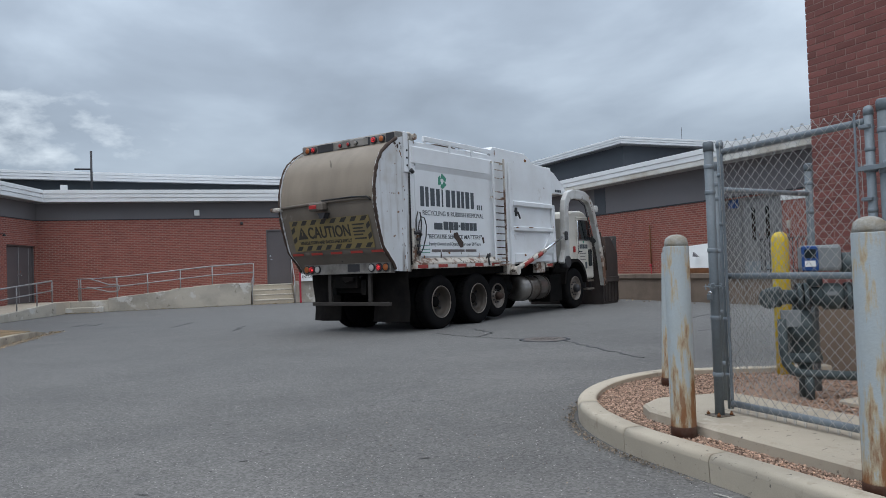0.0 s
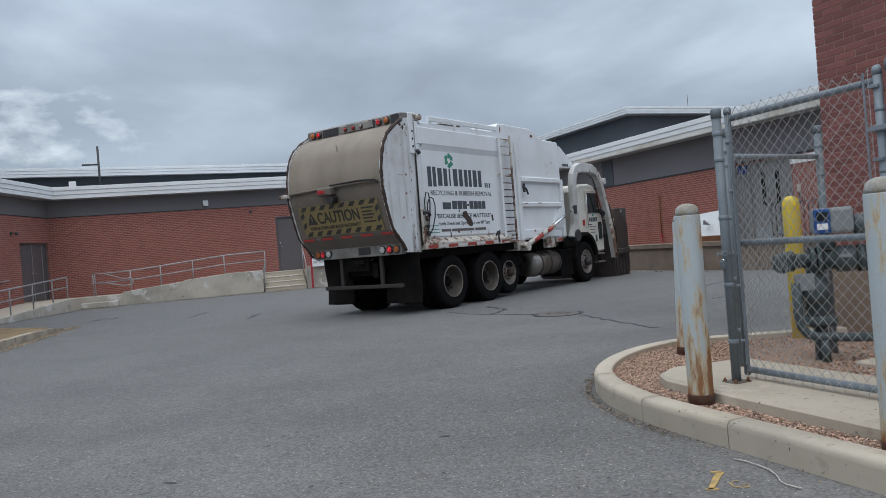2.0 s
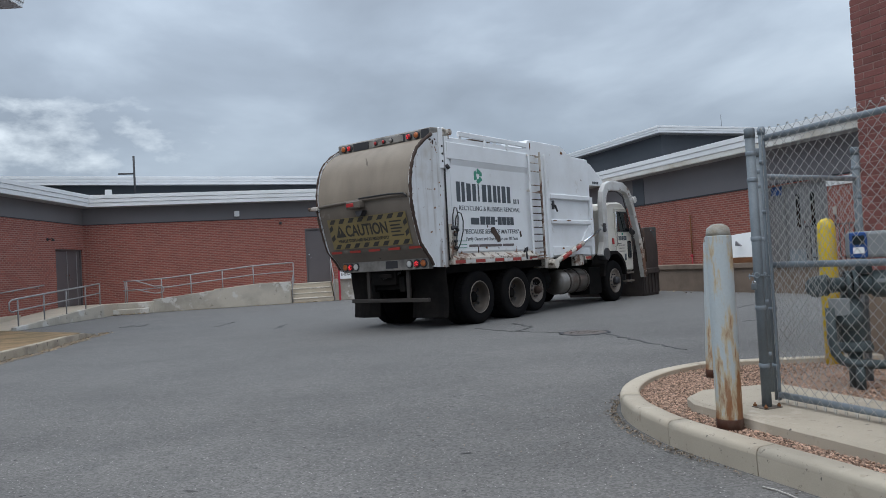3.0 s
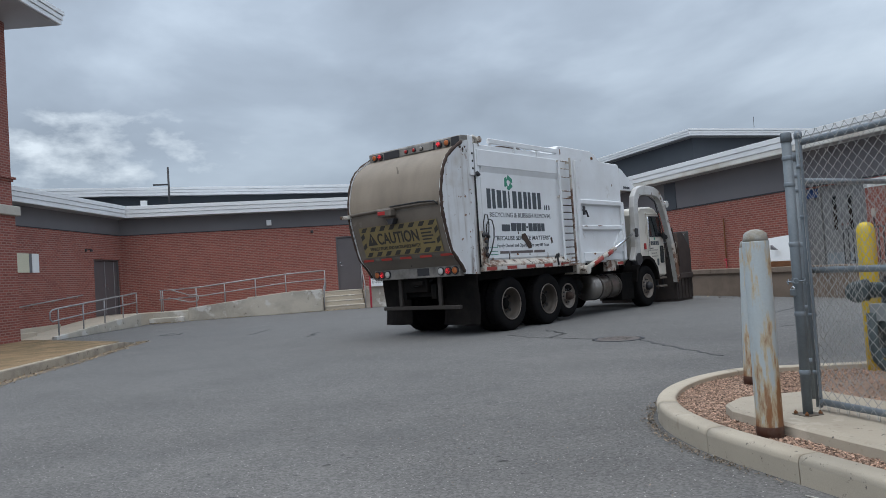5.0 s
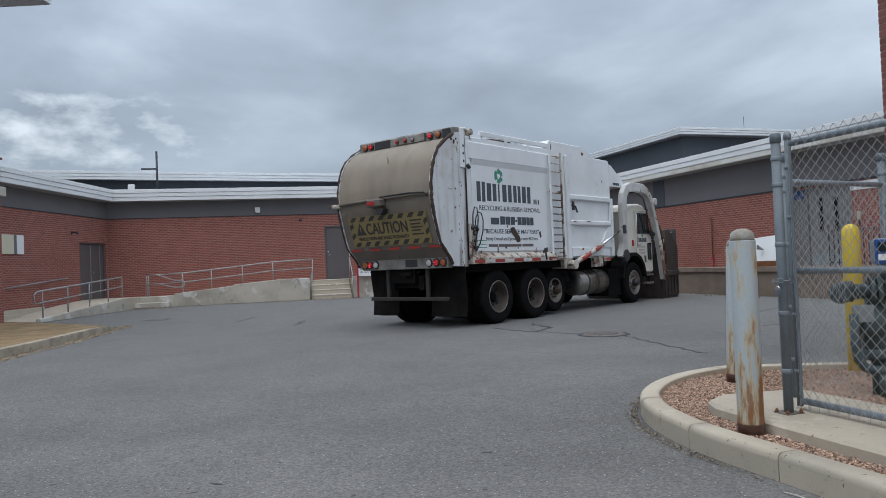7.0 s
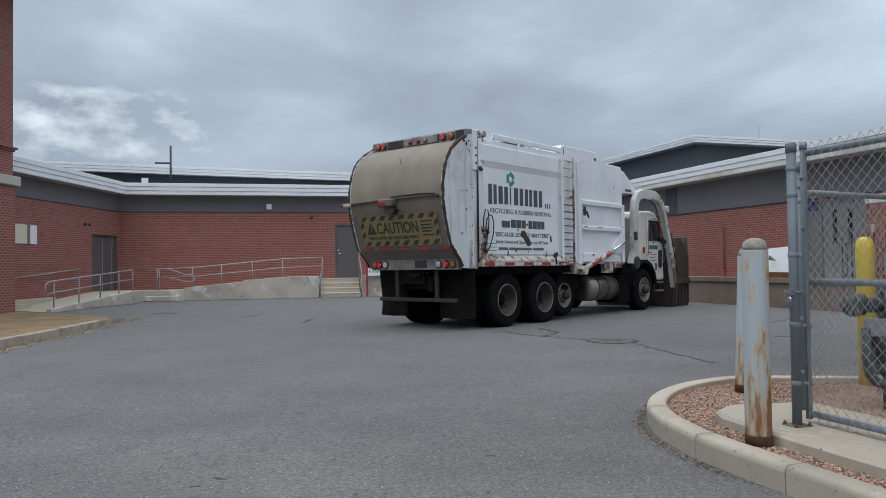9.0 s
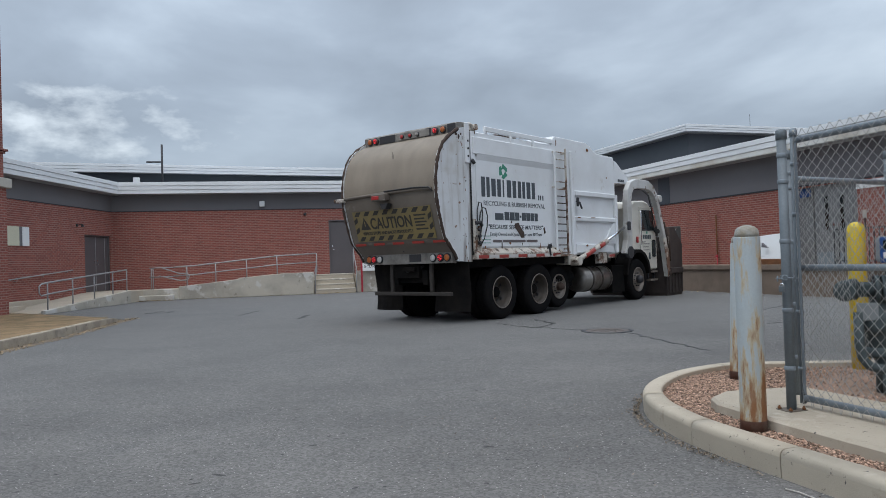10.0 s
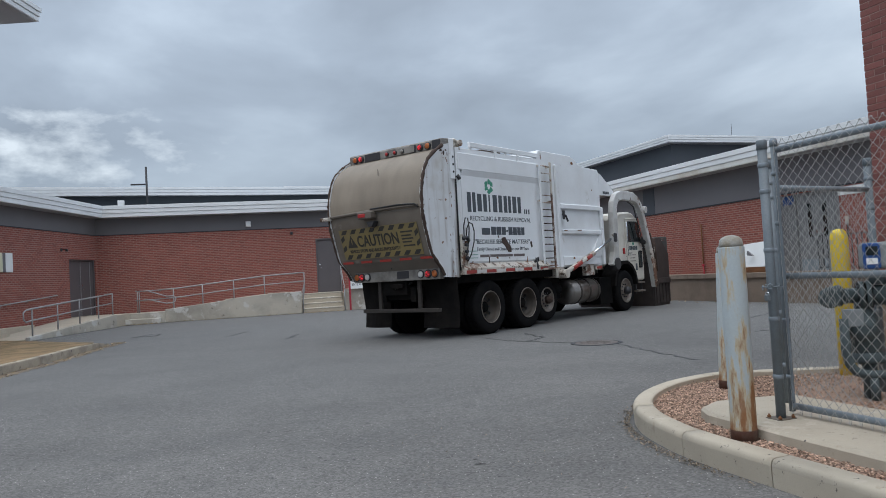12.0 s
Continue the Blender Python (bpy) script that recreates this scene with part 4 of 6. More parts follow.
def leaf_pile():
    rnd = random.Random(8)
    bm = bmesh.new()
    for _ in range(700):
        a, r = rnd.uniform(0, 6.28), abs(rnd.gauss(0, 0.35))
        x, y = r * math.cos(a) * 0.5, r * math.sin(a) * 1.5
        h = max(0.0, 0.22 - r * 0.28)
        leaf_at(bm, rnd, x, y, rnd.uniform(0.005, h + 0.02), 0.05)
    ob = part("leaf_pile", bm, "leaf")
    ob.matrix_world = pose(13.85, 20.2, 0.0)
    tagged(ob, "heap of dead brown leaves against the retaining wall", "leaves", kind="stuff")


def leaf_at(bm, rnd, x, y, z, s):
    m = Matrix.Translation((x, y, z)) @ Euler((rnd.uniform(-0.5, 0.5), rnd.uniform(-0.5, 0.5), rnd.uniform(0, 6.28))).to_matrix().to_4x4()
    a, b = s * rnd.uniform(0.5, 1.2), s * rnd.uniform(0.3, 0.6)
    v = [bm.verts.new(m @ Vector(p)) for p in ((-a, 0, 0), (0, -b, 0.004), (a, 0, 0.008), (0, b, 0.004))]
    bm.faces.new((v[0], v[1], v[2])), bm.faces.new((v[0], v[2], v[3]))


leaf_pile()
rnd = random.Random(21)
bm = bmesh.new()
for _ in range(420):
    u = rnd.random()
    if u < 0.35:
        p = kwm @ Vector((rnd.uniform(-7.6, -5.9), -1.6 - abs(rnd.gauss(0, 0.12)), 0))
    elif u < 0.6:
        p = kwm @ Vector((rnd.uniform(-0.7, 0.9), -1.32 - abs(rnd.gauss(0, 0.06)), 0))
    elif u < 0.8:
        p = kwm @ Vector((rnd.uniform(-5.8, -0.8), -1.27 - abs(rnd.gauss(0, 0.06)), 0))
    else:
        p = Vector((13.9 - abs(rnd.gauss(0, 0.25)), rnd.uniform(14, 23), 0))
    leaf_at(bm, rnd, p.x, p.y, rnd.uniform(0.008, 0.03), 0.045)
tagged(part("fallen_leaves", bm, "leaf"), "scattered dead leaves along the foot of walls and steps", "leaves", kind="stuff")

# ---- taller wing in the distance ----
gb = empty("tall_wing", pose(25.52, 33.31, 0.12), "taller grey-panelled wing with pale metal eaves in the distance", "building")
part("wall", B((0.55, 0.55, 0), (28, 26, 7.66)), "far_band", gb)
part("eave_soffit", B((0.05, 0.05, 7.62), (28.4, 26.4, 7.66)), "soffit", gb)
for k in range(3):
    part("fascia_board", B((0.0 - 0.02 * k, 0.0 - 0.02 * k, 7.66 + 0.13 * k), (28.5, 26.5, 7.78 + 0.13 * k), 0.004), "fascia", gb)
rod = empty("lightning_rod", pose(30.2, 33.7, 8.03), "thin lightning rod on the far roof edge", "rod")
part("rod", T([(0, 0, 0), (0, 0, 0.9)], 0.012, 6), "steel_dark", rod)

# ---- lawn on the west side ----
def build_lawn():
    pts = [(-3.12, 11.0), (-3.02, 12.9), (-2.74, 13.75), (-2.48, 14.7), (-2.26, 15.8), (-2.06, 16.9), (-1.88, 18.0), (-2.3, 18.6), (-4.4, 21.9), (-7, 24), (-20, 26), (-20, 5), (-4.2, 5), (-3.5, 8)]
    lawn = part("lawn", E(pts, 0.0, 0.135, "z"), "lawn")
    tagged(lawn, "strip of dry brown autumn grass behind a kerb", "lawn", kind="structure")
    rnd = random.Random(4)
    bm = bmesh.new()
    for _ in range(9000):
        x, y = rnd.uniform(-7.0, -1.9), rnd.uniform(9.5, 22)
        edge = -3.02 + (y - 12.9) * 0.226
        if x > edge - 0.12 or (y > 18.4 and x > -2.4 - (y - 18.6) * 0.66):
            continue
        a, h = rnd.uniform(0, 6.28), rnd.uniform(0.003, 0.016)
        dx, dy = math.cos(a) * 0.008, math.sin(a) * 0.008
        lx, ly = rnd.gauss(0, 0.06), rnd.gauss(0, 0.06)
        v = [bm.verts.new(p) for p in ((x - dx, y - dy, 0.13), (x + dx, y + dy, 0.13), (x + lx, y + ly, 0.13 + h))]
        bm.faces.new(v)
    tagged(part("grass_blades", bm, "grass"), "short dry grass blades on the lawn", "grass", kind="stuff")
    kerb = empty("lawn_kerb", pose(0, 0, 0), "weathered concrete kerb along the dry lawn", "kerb", kind="structure")
    line = [(-3.55, 8.0), (-3.3, 9.6), (-3.12, 11.2), (-3.02, 12.6), (-2.74, 13.75), (-2.48, 14.7), (-2.26, 15.8), (-2.06, 16.9), (-1.86, 18.0), (-1.72, 18.9)]
    tops = (0.15, 0.15, 0.15, 0.15, 0.148, 0.15, 0.145, 0.14, 0.115, 0.02)
    for i, (a, b) in enumerate(zip(line, line[1:])):
        stone = prism_strip(bmesh.new(), [a, (a[0] + (b[0] - a[0]) * 0.995, a[1] + (b[1] - a[1]) * 0.995)], 0.16, 0.0, 1.0)
        d = Vector((b[0] - a[0], b[1] - a[1]))
        for v in stone.verts:
            if v.co.z > 0.5:
                t = (Vector((v.co.x - a[0], v.co.y - a[1])) @ d) / d.length_squared
                v.co.z = tops[i] + (tops[i + 1] - tops[i]) * t
        bmesh.ops.bevel(stone, geom=[e for e in stone.edges if min(v.co.z for v in e.verts) > 0.01], offset=0.014, segments=2, affect="EDGES")
        part("kerb_stone", stone, "old_kerb", kerb)
    rnd = random.Random(31)
    edge = [(x + 0.20 + rnd.uniform(-0.03, 0.03), y) for x, y in line[2:]] + [(-1.50, 19.3)]
    fine = [(p[0] + (q[0] - p[0]) * k / 6 + rnd.uniform(-0.025, 0.025), p[1] + (q[1] - p[1]) * k / 6) for p, q in zip(edge, edge[1:]) for k in range(6)]
    dirt = part("kerb_dirt", prism_strip(bmesh.new(), fine, [rnd.uniform(0.10, 0.26) for _ in fine], 0.0005, 0.004), "dirt")
    tagged(dirt, "strip of brown dirt washed along the lawn kerb", "dirt", kind="structure")
    bm = bmesh.new()
    for _ in range(900):
        p, q = rnd.choice(list(zip(edge, edge[1:])))
        t = rnd.random()
        leaf_at(bm, rnd, p[0] + (q[0] - p[0]) * t + rnd.gauss(0.02, 0.09), p[1] + (q[1] - p[1]) * t, rnd.uniform(0.005, 0.02), rnd.choice((0.012, 0.02, 0.03)))
    tagged(part("kerb_leaves", bm, "leaf"), "dead leaves lying along the lawn kerb", "leaves", kind="stuff")


build_lawn()


# ---- planted island with bollards and the gas meter ----
outer = [(2.80, -6.0), (2.79, 1.0), (2.79, 3.03), (2.80, 3.66), (2.86, 4.05), (2.98, 4.46), (3.20, 4.86), (3.52, 5.19), (3.90, 5.44), (4.29, 5.58), (4.66, 5.62), (5.05, 5.46), (5.60, 5.20), (6.06, 4.98)]


def inset(pts, d):
    out = []
    for i, (x, y) in enumerate(pts):
        a, b = pts[max(i - 1, 0)], pts[min(i + 1, len(pts) - 1)]
        t = Vector((b[0] - a[0], b[1] - a[1])).normalized()
        out.append((x + t.y * d, y - t.x * d))
    return out


inner = inset(outer, 0.16)
crb = empty("island_kerb", pose(0, 0, 0), "pale rounded concrete kerb round the planted island", "kerb", kind="structure")


def kerb_piece(i0, i1, last=False):
    """A cast kerb length between two outline points with a rounded nose and a small joint gap."""
    sect = [(0.028, -0.02), (0.023, 0.108), (0.027, 0.128), (0.036, 0.142), (0.052, 0.149), (0.15, 0.151), (0.168, 0.142), (0.172, -0.02)]
    pts = outer[i0:i1 + 1]
    ins = [inset(outer, d)[i0:i1 + 1] for d, _ in sect]
    bm = bmesh.new()
    rings = []
    for k in range(len(pts)):
        ring = []
        for j, (d, z) in enumerate(sect):
            p = Vector(ins[j][k])
            if k == len(pts) - 1 and not last:
                q = Vector(ins[j][k - 1])
                p = p + (q - p).normalized() * 0.007
            ring.append(bm.verts.new((p.x, p.y, z)))
        rings.append(ring)
    n = len(sect)
    for a, b in zip(rings, rings[1:]):
        for j in range(n):
            bm.faces.new((a[j], b[j], b[(j + 1) % n], a[(j + 1) % n])).smooth = 0 < j < n - 2
    bm.faces.new(rings[0]), bm.faces.new(rings[-1][::-1])
    bmesh.ops.recalc_face_normals(bm, faces=bm.faces)
    part("kerb_stone", bm, "curb", crb)


def resample():
    """Rounds the outline's bend by a smooth curve through its points."""
    pts = [Vector((*p, 0)) for p in outer]
    res, marks = [], []
    for i in range(len(pts) - 1):
        p0, p1, p2, p3 = pts[max(i - 1, 0)], pts[i], pts[i + 1], pts[min(i + 2, len(pts) - 1)]
        n = 1 if i < 2 else 4
        marks.append(len(res))
        for k in range(n):
            t = k / n
            q = 0.5 * ((2 * p1) + (p2 - p0) * t + (2 * p0 - 5 * p1 + 4 * p2 - p3) * t * t + (3 * p1 - p0 - 3 * p2 + p3) * t ** 3)
            res.append((q.x, q.y) if n > 1 else (p1.x, p1.y))
    marks.append(len(res))
    res.append(outer[-1])
    return res, marks


outer, marks = resample()
stops = [0, marks[1], marks[2], marks[3] + 1, marks[5] + 2, marks[9] + 2, len(outer) - 1]
for a, b in zip(stops, stops[1:]):
    kerb_piece(a, b, b == len(outer) - 1)
inner = inset(outer, 0.15)
bed = part("planting_bed", E(inner + [(6.4, 4.8), (6.4, -6.0)], 0.0, 0.100, "z"), "mulch_bed")
tagged(bed, "reddish soil bed covered with wood chips inside the kerb", "soil bed", kind="structure")


def inside(x, y, poly):
    c = False
    for (x0, y0), (x1, y1) in zip(poly, poly[1:] + poly[:1]):
        if (y0 > y) != (y1 > y) and x < (x1 - x0) * (y - y0) / (y1 - y0) + x0:
            c = not c
    return c


pad_poly = [(3.17, -6.0), (3.17, 2.40), (3.19, 3.35), (3.24, 4.02), (3.33, 4.20), (3.56, 4.33), (4.15, 4.22), (4.15, 3.9), (4.15, -6.0)]
pad = part("fence_pad", E(pad_poly, 0.0, 0.180, "z", bev=0.018), "curb")
tagged(pad, "smooth pale concrete pad under the chain-link gate", "concrete pad", kind="structure")
back_pad = part("meter_pad", B((4.7, 2.0, 0.0), (5.9, 3.75, 0.135), 0.012), "concrete")
tagged(back_pad, "thin concrete slab under the gas meter pipes", "concrete pad", kind="structure")

rnd = random.Random(12)
bm = bmesh.new()
reg = inner + [(6.0, 4.8), (6.0, -1.0), (2.94, -1.0)]
count = 0
while count < 26000:
    x, y = rnd.uniform(2.9, 6.0), rnd.uniform(1.2, 5.5)
    if not inside(x, y, reg) or inside(x, y, pad_poly) or (4.68 < x < 5.92 and 1.9 < y < 3.78):
        continue
    if x > 4.15 and rnd.random() < 0.5:
        continue
    if 4.42 < x < 5.3 and 3.95 < y < 4.75 and rnd.random() < 0.85:
        continue
    count += 1
    m = Matrix.Translation((x, y, 0.101 + rnd.uniform(0, 0.012))) @ Euler((rnd.gauss(0, 0.35), rnd.gauss(0, 0.35), rnd.uniform(0, 6.28))).to_matrix().to_4x4()
    l, w, h = rnd.uniform(0.004, 0.012), rnd.uniform(0.003, 0.006), rnd.uniform(0.001, 0.003)
    vs = [bm.verts.new(m @ Vector(p)) for p in ((-l, -w, -h), (l * 0.8, -w * 0.7, -h), (l, w, -h), (-l * 0.7, w * 0.8, -h), (-l, -w * 0.8, h), (l * 0.9, -w * 0.6, h), (l * 0.9, w * 0.8, h), (-l * 0.8, w, h))]
    for f in ((4, 5, 6, 7), (0, 1, 5, 4), (1, 2, 6, 5), (2, 3, 7, 6), (3, 0, 4, 7)):
        bm.faces.new([vs[i] for i in f])
tagged(part("wood_chips", bm, "chip"), "reddish and pale wood chips strewn over the bed", "wood chips", kind="stuff")

# grit and leaves in the gutter
bm = bmesh.new()
for _ in range(1700):
    i = rnd.randrange(2, len(outer) - 1)
    a, b = Vector(outer[i]), Vector(outer[i + 1])
    t = (b - a).normalized()
    p = a.lerp(b, rnd.random()) + Vector((-t.y, t.x)) * abs(rnd.gauss(0, 0.038)) + Vector((-t.y, t.x)) * 0.01
    leaf_at(bm, rnd, p.x, p.y, rnd.uniform(0.004, 0.012), rnd.choice((0.006, 0.009, 0.014)))
for _ in range(160):
    leaf_at(bm, rnd, rnd.uniform(1.2, 2.8), rnd.uniform(1.6, 5.5), 0.006, rnd.choice((0.004, 0.006, 0.010)))
tagged(part("gutter_litter", bm, "grit"), "dry leaf bits and grit along the foot of the kerb", "litter", kind="stuff")
tw_ = part("twig", T([(2.694, 2.872, 0.008), (2.708, 2.80, 0.010), (2.706, 2.713, 0.009), (2.689, 2.64, 0.012), (2.659, 2.569, 0.01), (2.610, 2.50, 0.008), (2.597, 2.45, 0.009), (2.611, 2.386, 0.008)], 0.0034, 6), "pale_twig")
tagged(tw_, "thin pale twig lying on the asphalt", "twig")


def bollard(x, y, h=1.21, r=0.075, lean=0.0):
    ob = empty("bollard", pose(x, y, 0.10, 0, lean, 0), "grey-blue steel pipe bollard with rust streaks and a domed cap", "bollard", group="grey steel bollards")
    part("pipe", lathe(bmesh.new(), [(r + 0.002, 0.0), (r + 0.002, 0.07), (r, 0.08), (r, h - 0.055), (r - 0.002, h - 0.05)], "z", 36), "bollard", ob)
    part("cap", lathe(bmesh.new(), [(r - 0.004, h - 0.052), (r - 0.006, h - 0.03), (r * 0.86, h - 0.005), (r * 0.6, h + 0.012), (r * 0.3, h + 0.020), (r * 0.05, h + 0.022)], "z", 36), "bollard_cap", ob, "weathered domed concrete cap")
    return ob


bollard(3.12, 3.555)
bollard(4.288, 5.033, 1.19, lean=2.9)
bollard(3.06, 2.24, 1.22)

yb = empty("yellow_bollard", pose(5.53, 4.94, 0.10), "bright yellow plastic-sleeved bollard with a rounded top", "bollard")
part("sleeve", lathe(bmesh.new(), [(0.075, 0.0), (0.075, 1.19), (0.072, 1.235), (0.060, 1.272), (0.036, 1.293), (0.006, 1.300)], "z", 28), "yellow", yb)


# ---- chain-link gate and fence ----
def mesh_panel(u0, u1, z0, z1, to_world, pitch=0.0725, r=0.0023):
    """Woven diamonds: zigzag wires with knuckles past the upper edge."""
    bm = bmesh.new()
    n = int(round((u1 - u0) / pitch))
    step = (u1 - u0) / n
    rows = int(round((z1 - z0) / (pitch / 1.0)))
    hz = (z1 - z0) / rows
    for i in range(n + 1):
        for side in (0, 1):
            pts = []
            for k in range(rows * 2 + 1):
                z = z0 + k * hz / 2
                off = step / 2 if k % 2 else 0.0
                u = u0 + i * step + (off if side == 0 else -off)
                if u < u0 - 1e-6 or u > u1 + 1e-6:
                    u = min(max(u, u0), u1)
                w = 0.0025 * (1 if (k + side) % 2 else -1)
                pts.append(to_world(u, w, z))
            tube(bm, pts, r, 4, caps=False)
        # twisted tips above and below
        for zt, sgn in ((z1, 1), (z0, -1)):
            u = u0 + i * step
            tube(bm, [to_world(u - 0.008, 0.002, zt), to_world(u, 0.0, zt + (0.006 if sgn > 0 else -0.022)), to_world(u + 0.008, -0.002, zt)], r, 4, caps=False)
    return bm


gt = empty("chain_link_gate", pose(3.62, 0, 0), "closed chain-link gate leaf in a galvanised pipe frame", "gate")
ya, yb0, zt, zb = 3.675, 2.625, 1.87, 0.235
part("stile", T([(0, ya, 0.20), (0, ya, 1.92)], 0.020, 14), "galv_shaded", gt)
part("stile", T([(0, yb0, 0.20), (0, yb0, 1.94)], 0.023, 14), "galv", gt)
for z, r in ((zt, 0.020), (zb, 0.021), (1.06, 0.020)):
    part("rail", T([(0, yb0 + 0.02, z), (0, ya - 0.02, z)], r, 14), "galv", gt)
part("wire_mesh", mesh_panel(yb0 + 0.03, ya - 0.03, 0.210, 1.925, lambda u, w, z: (w - 0.03, u, z)), "wire", gt)
part("tension_bar", B((-0.038, yb0 + 0.050, 0.22), (-0.030, yb0 + 0.062, 1.92), 0.002), "galv", gt)
part("tension_bar", B((-0.036, ya - 0.055, 0.27), (-0.030, ya - 0.04, 1.85)), "galv", gt)
for y in (ya, yb0):
    for z in (0.42, 0.78, 1.40, 1.72):
        part("clamp", lathe(bmesh.new(), [(0.024, z - 0.012), (0.026, z), (0.024, z + 0.012)], "z", 14, (0, y, 0)), "galv", gt)
for y in (ya, yb0):
    part("cap", lathe(bmesh.new(), [(0.025, 1.90), (0.025, 1.93), (0.016, 1.948), (0.003, 1.952)], "z", 14, (0, y, 0)), "galv", gt)


def fence_post(x, y, z0, z1, r, label, plate=False):
    ob = empty("fence_post", pose(x, y, z0), label, "fence post", group="galvanised fence posts")
    h = z1 - z0
    part("pipe", T([(0, 0, 0.0), (0, 0, h - 0.03)], r, 18), "galv_shaded", ob)
    part("cap", lathe(bmesh.new(), [(r + 0.004, h - 0.06), (r + 0.004, h - 0.008), (r * 0.9, h), (r * 0.2, h + 0.003)], "z", 18), "galv_shaded", ob)
    for z in (0.26, 0.62, 1.05, 1.42, h - 0.16):
        part("clamp", lathe(bmesh.new(), [(r + 0.001, z - 0.014), (r + 0.004, z - 0.010), (r + 0.004, z + 0.010), (r + 0.001, z + 0.014)], "z", 18), "galv", ob)
    if plate:
        part("base_plate", B((-0.068, -0.060, 0.0), (0.068, 0.060, 0.006), 0.002), "grime", ob, "rusty base plate")
        for dx in (-0.052, 0.052):
            for dy in (-0.045, 0.045):
                part("bolt", lathe(bmesh.new(), [(0.012, 0.006), (0.012, 0.018), (0.006, 0.019), (0.006, 0.028)], "z", 6, (dx, dy, 0)), "rust", ob)
    return ob


fence_post(3.473, 3.622, 0.180, 1.925, 0.029, "thick galvanised gate post on a rusty base plate", True)
fence_post(3.63, 2.545, 0.180, 1.97, 0.033, "thick galvanised hinge post of the gate")
fence_post(3.88, 3.99, 0.180, 1.86, 0.020, "thinner galvanised corner post behind the gate")
fence_post(5.055, 4.205, 0.100, 1.91, 0.028, "galvanised post near the brick tower")
fp_ = empty("chain_link_fence", pose(0, 0, 0), "chain-link fence panel with a pipe rail behind the gate", "fence")
part("rail", T([(3.88, 3.99, 1.665), (5.055, 4.205, 1.665)], 0.020, 10), "galv", fp_)
d = Vector((1.175, 0.215, 0)).normalized()
part("wire_mesh", mesh_panel(0.03, 1.16, 0.24, 1.66, lambda u, w, z: (3.88 + d.x * u - d.y * w, 3.99 + d.y * u + d.x * w - 0.02, z), r=0.0019), "wire", fp_)
f2 = empty("chain_link_gate", pose(0, 0, 0), "second chain-link gate leaf beyond the hinge post", "gate")
part("stile", T([(3.63, 2.44, 0.181), (3.63, 2.44, 1.96)], 0.024, 12), "galv", f2)
part("stile", T([(3.63, 1.30, 0.181), (3.63, 1.30, 1.96)], 0.024, 12), "galv", f2)
for z in (0.25, 1.06, 1.88):
    part("rail", T([(3.63, 1.30, z), (3.63, 2.44, z)], 0.022, 12), "galv", f2)
part("wire_mesh", mesh_panel(1.33, 2.41, 0.25, 1.94, lambda u, w, z: (3.60 + w, u, z)), "wire", f2)
# latch fork between the leaf and its post
lt = empty("gate_latch", pose(3.62, 2.585, 1.62), "galvanised fork latch holding the gate", "latch")
part("fork", boxes(((-0.05, -0.10, -0.012), (-0.035, 0.09, 0.012)), ((0.03, -0.10, -0.012), (0.045, 0.09, 0.012))), "galv", lt)
part("collar", lathe(bmesh.new(), [(0.045, -0.03), (0.047, 0.0), (0.045, 0.03)], "z", 14, (0.01, -0.075, 0)), "galv", lt)
part("collar", lathe(bmesh.new(), [(0.032, -0.02), (0.034, 0.0), (0.032, 0.02)], "z", 14, (0, 0.04, 0)), "galv", lt)
for z in (-0.16, 0.22):
    part("brace_band", B((-0.036, 0.02, z - 0.010), (0.02, 0.078, z + 0.010), 0.003), "galv", lt)
# chain and padlock
cn = empty("padlock_chain", pose(3.473, 3.622, 1.00), "steel chain with a brass-grey padlock round the gate post", "padlock")
for k in range(10):
    a = 2 * math.pi * k / 10
    m = Matrix.Translation((0.052 * math.cos(a), 0.052 * math.sin(a), 0.004 * math.sin(a * 2))) @ Matrix.Rotation(a, 4, "Z") @ Matrix.Rotation(radians(90 * (k % 2)), 4, "Y")
    ring = [m @ Vector(p) for p in arc((0, 0, 0), 0.016, 0, 330, 8, "yz")]
    part("link", T(ring, 0.0035, 5), "galv", cn)
part("padlock", B((-0.073, -0.040, -0.085), (-0.049, -0.004, -0.045), 0.005), "galv_shaded", cn)
part("shackle", T(arc((-0.06, -0.022, -0.045), 0.014, 0, 180, 6, "yz"), 0.004, 6), "chrome", cn)
hc = empty("hanging_chain", pose(3.520, 3.660, 0), "thin chain hanging along the gate post", "chain")
part("chain_links", boxes(*[((-0.006, -0.006, 0.45 + 0.03 * k), (0.006, 0.006, 0.47 + 0.03 * k)) for k in range(38)], bev=0.002), "wire", hc)


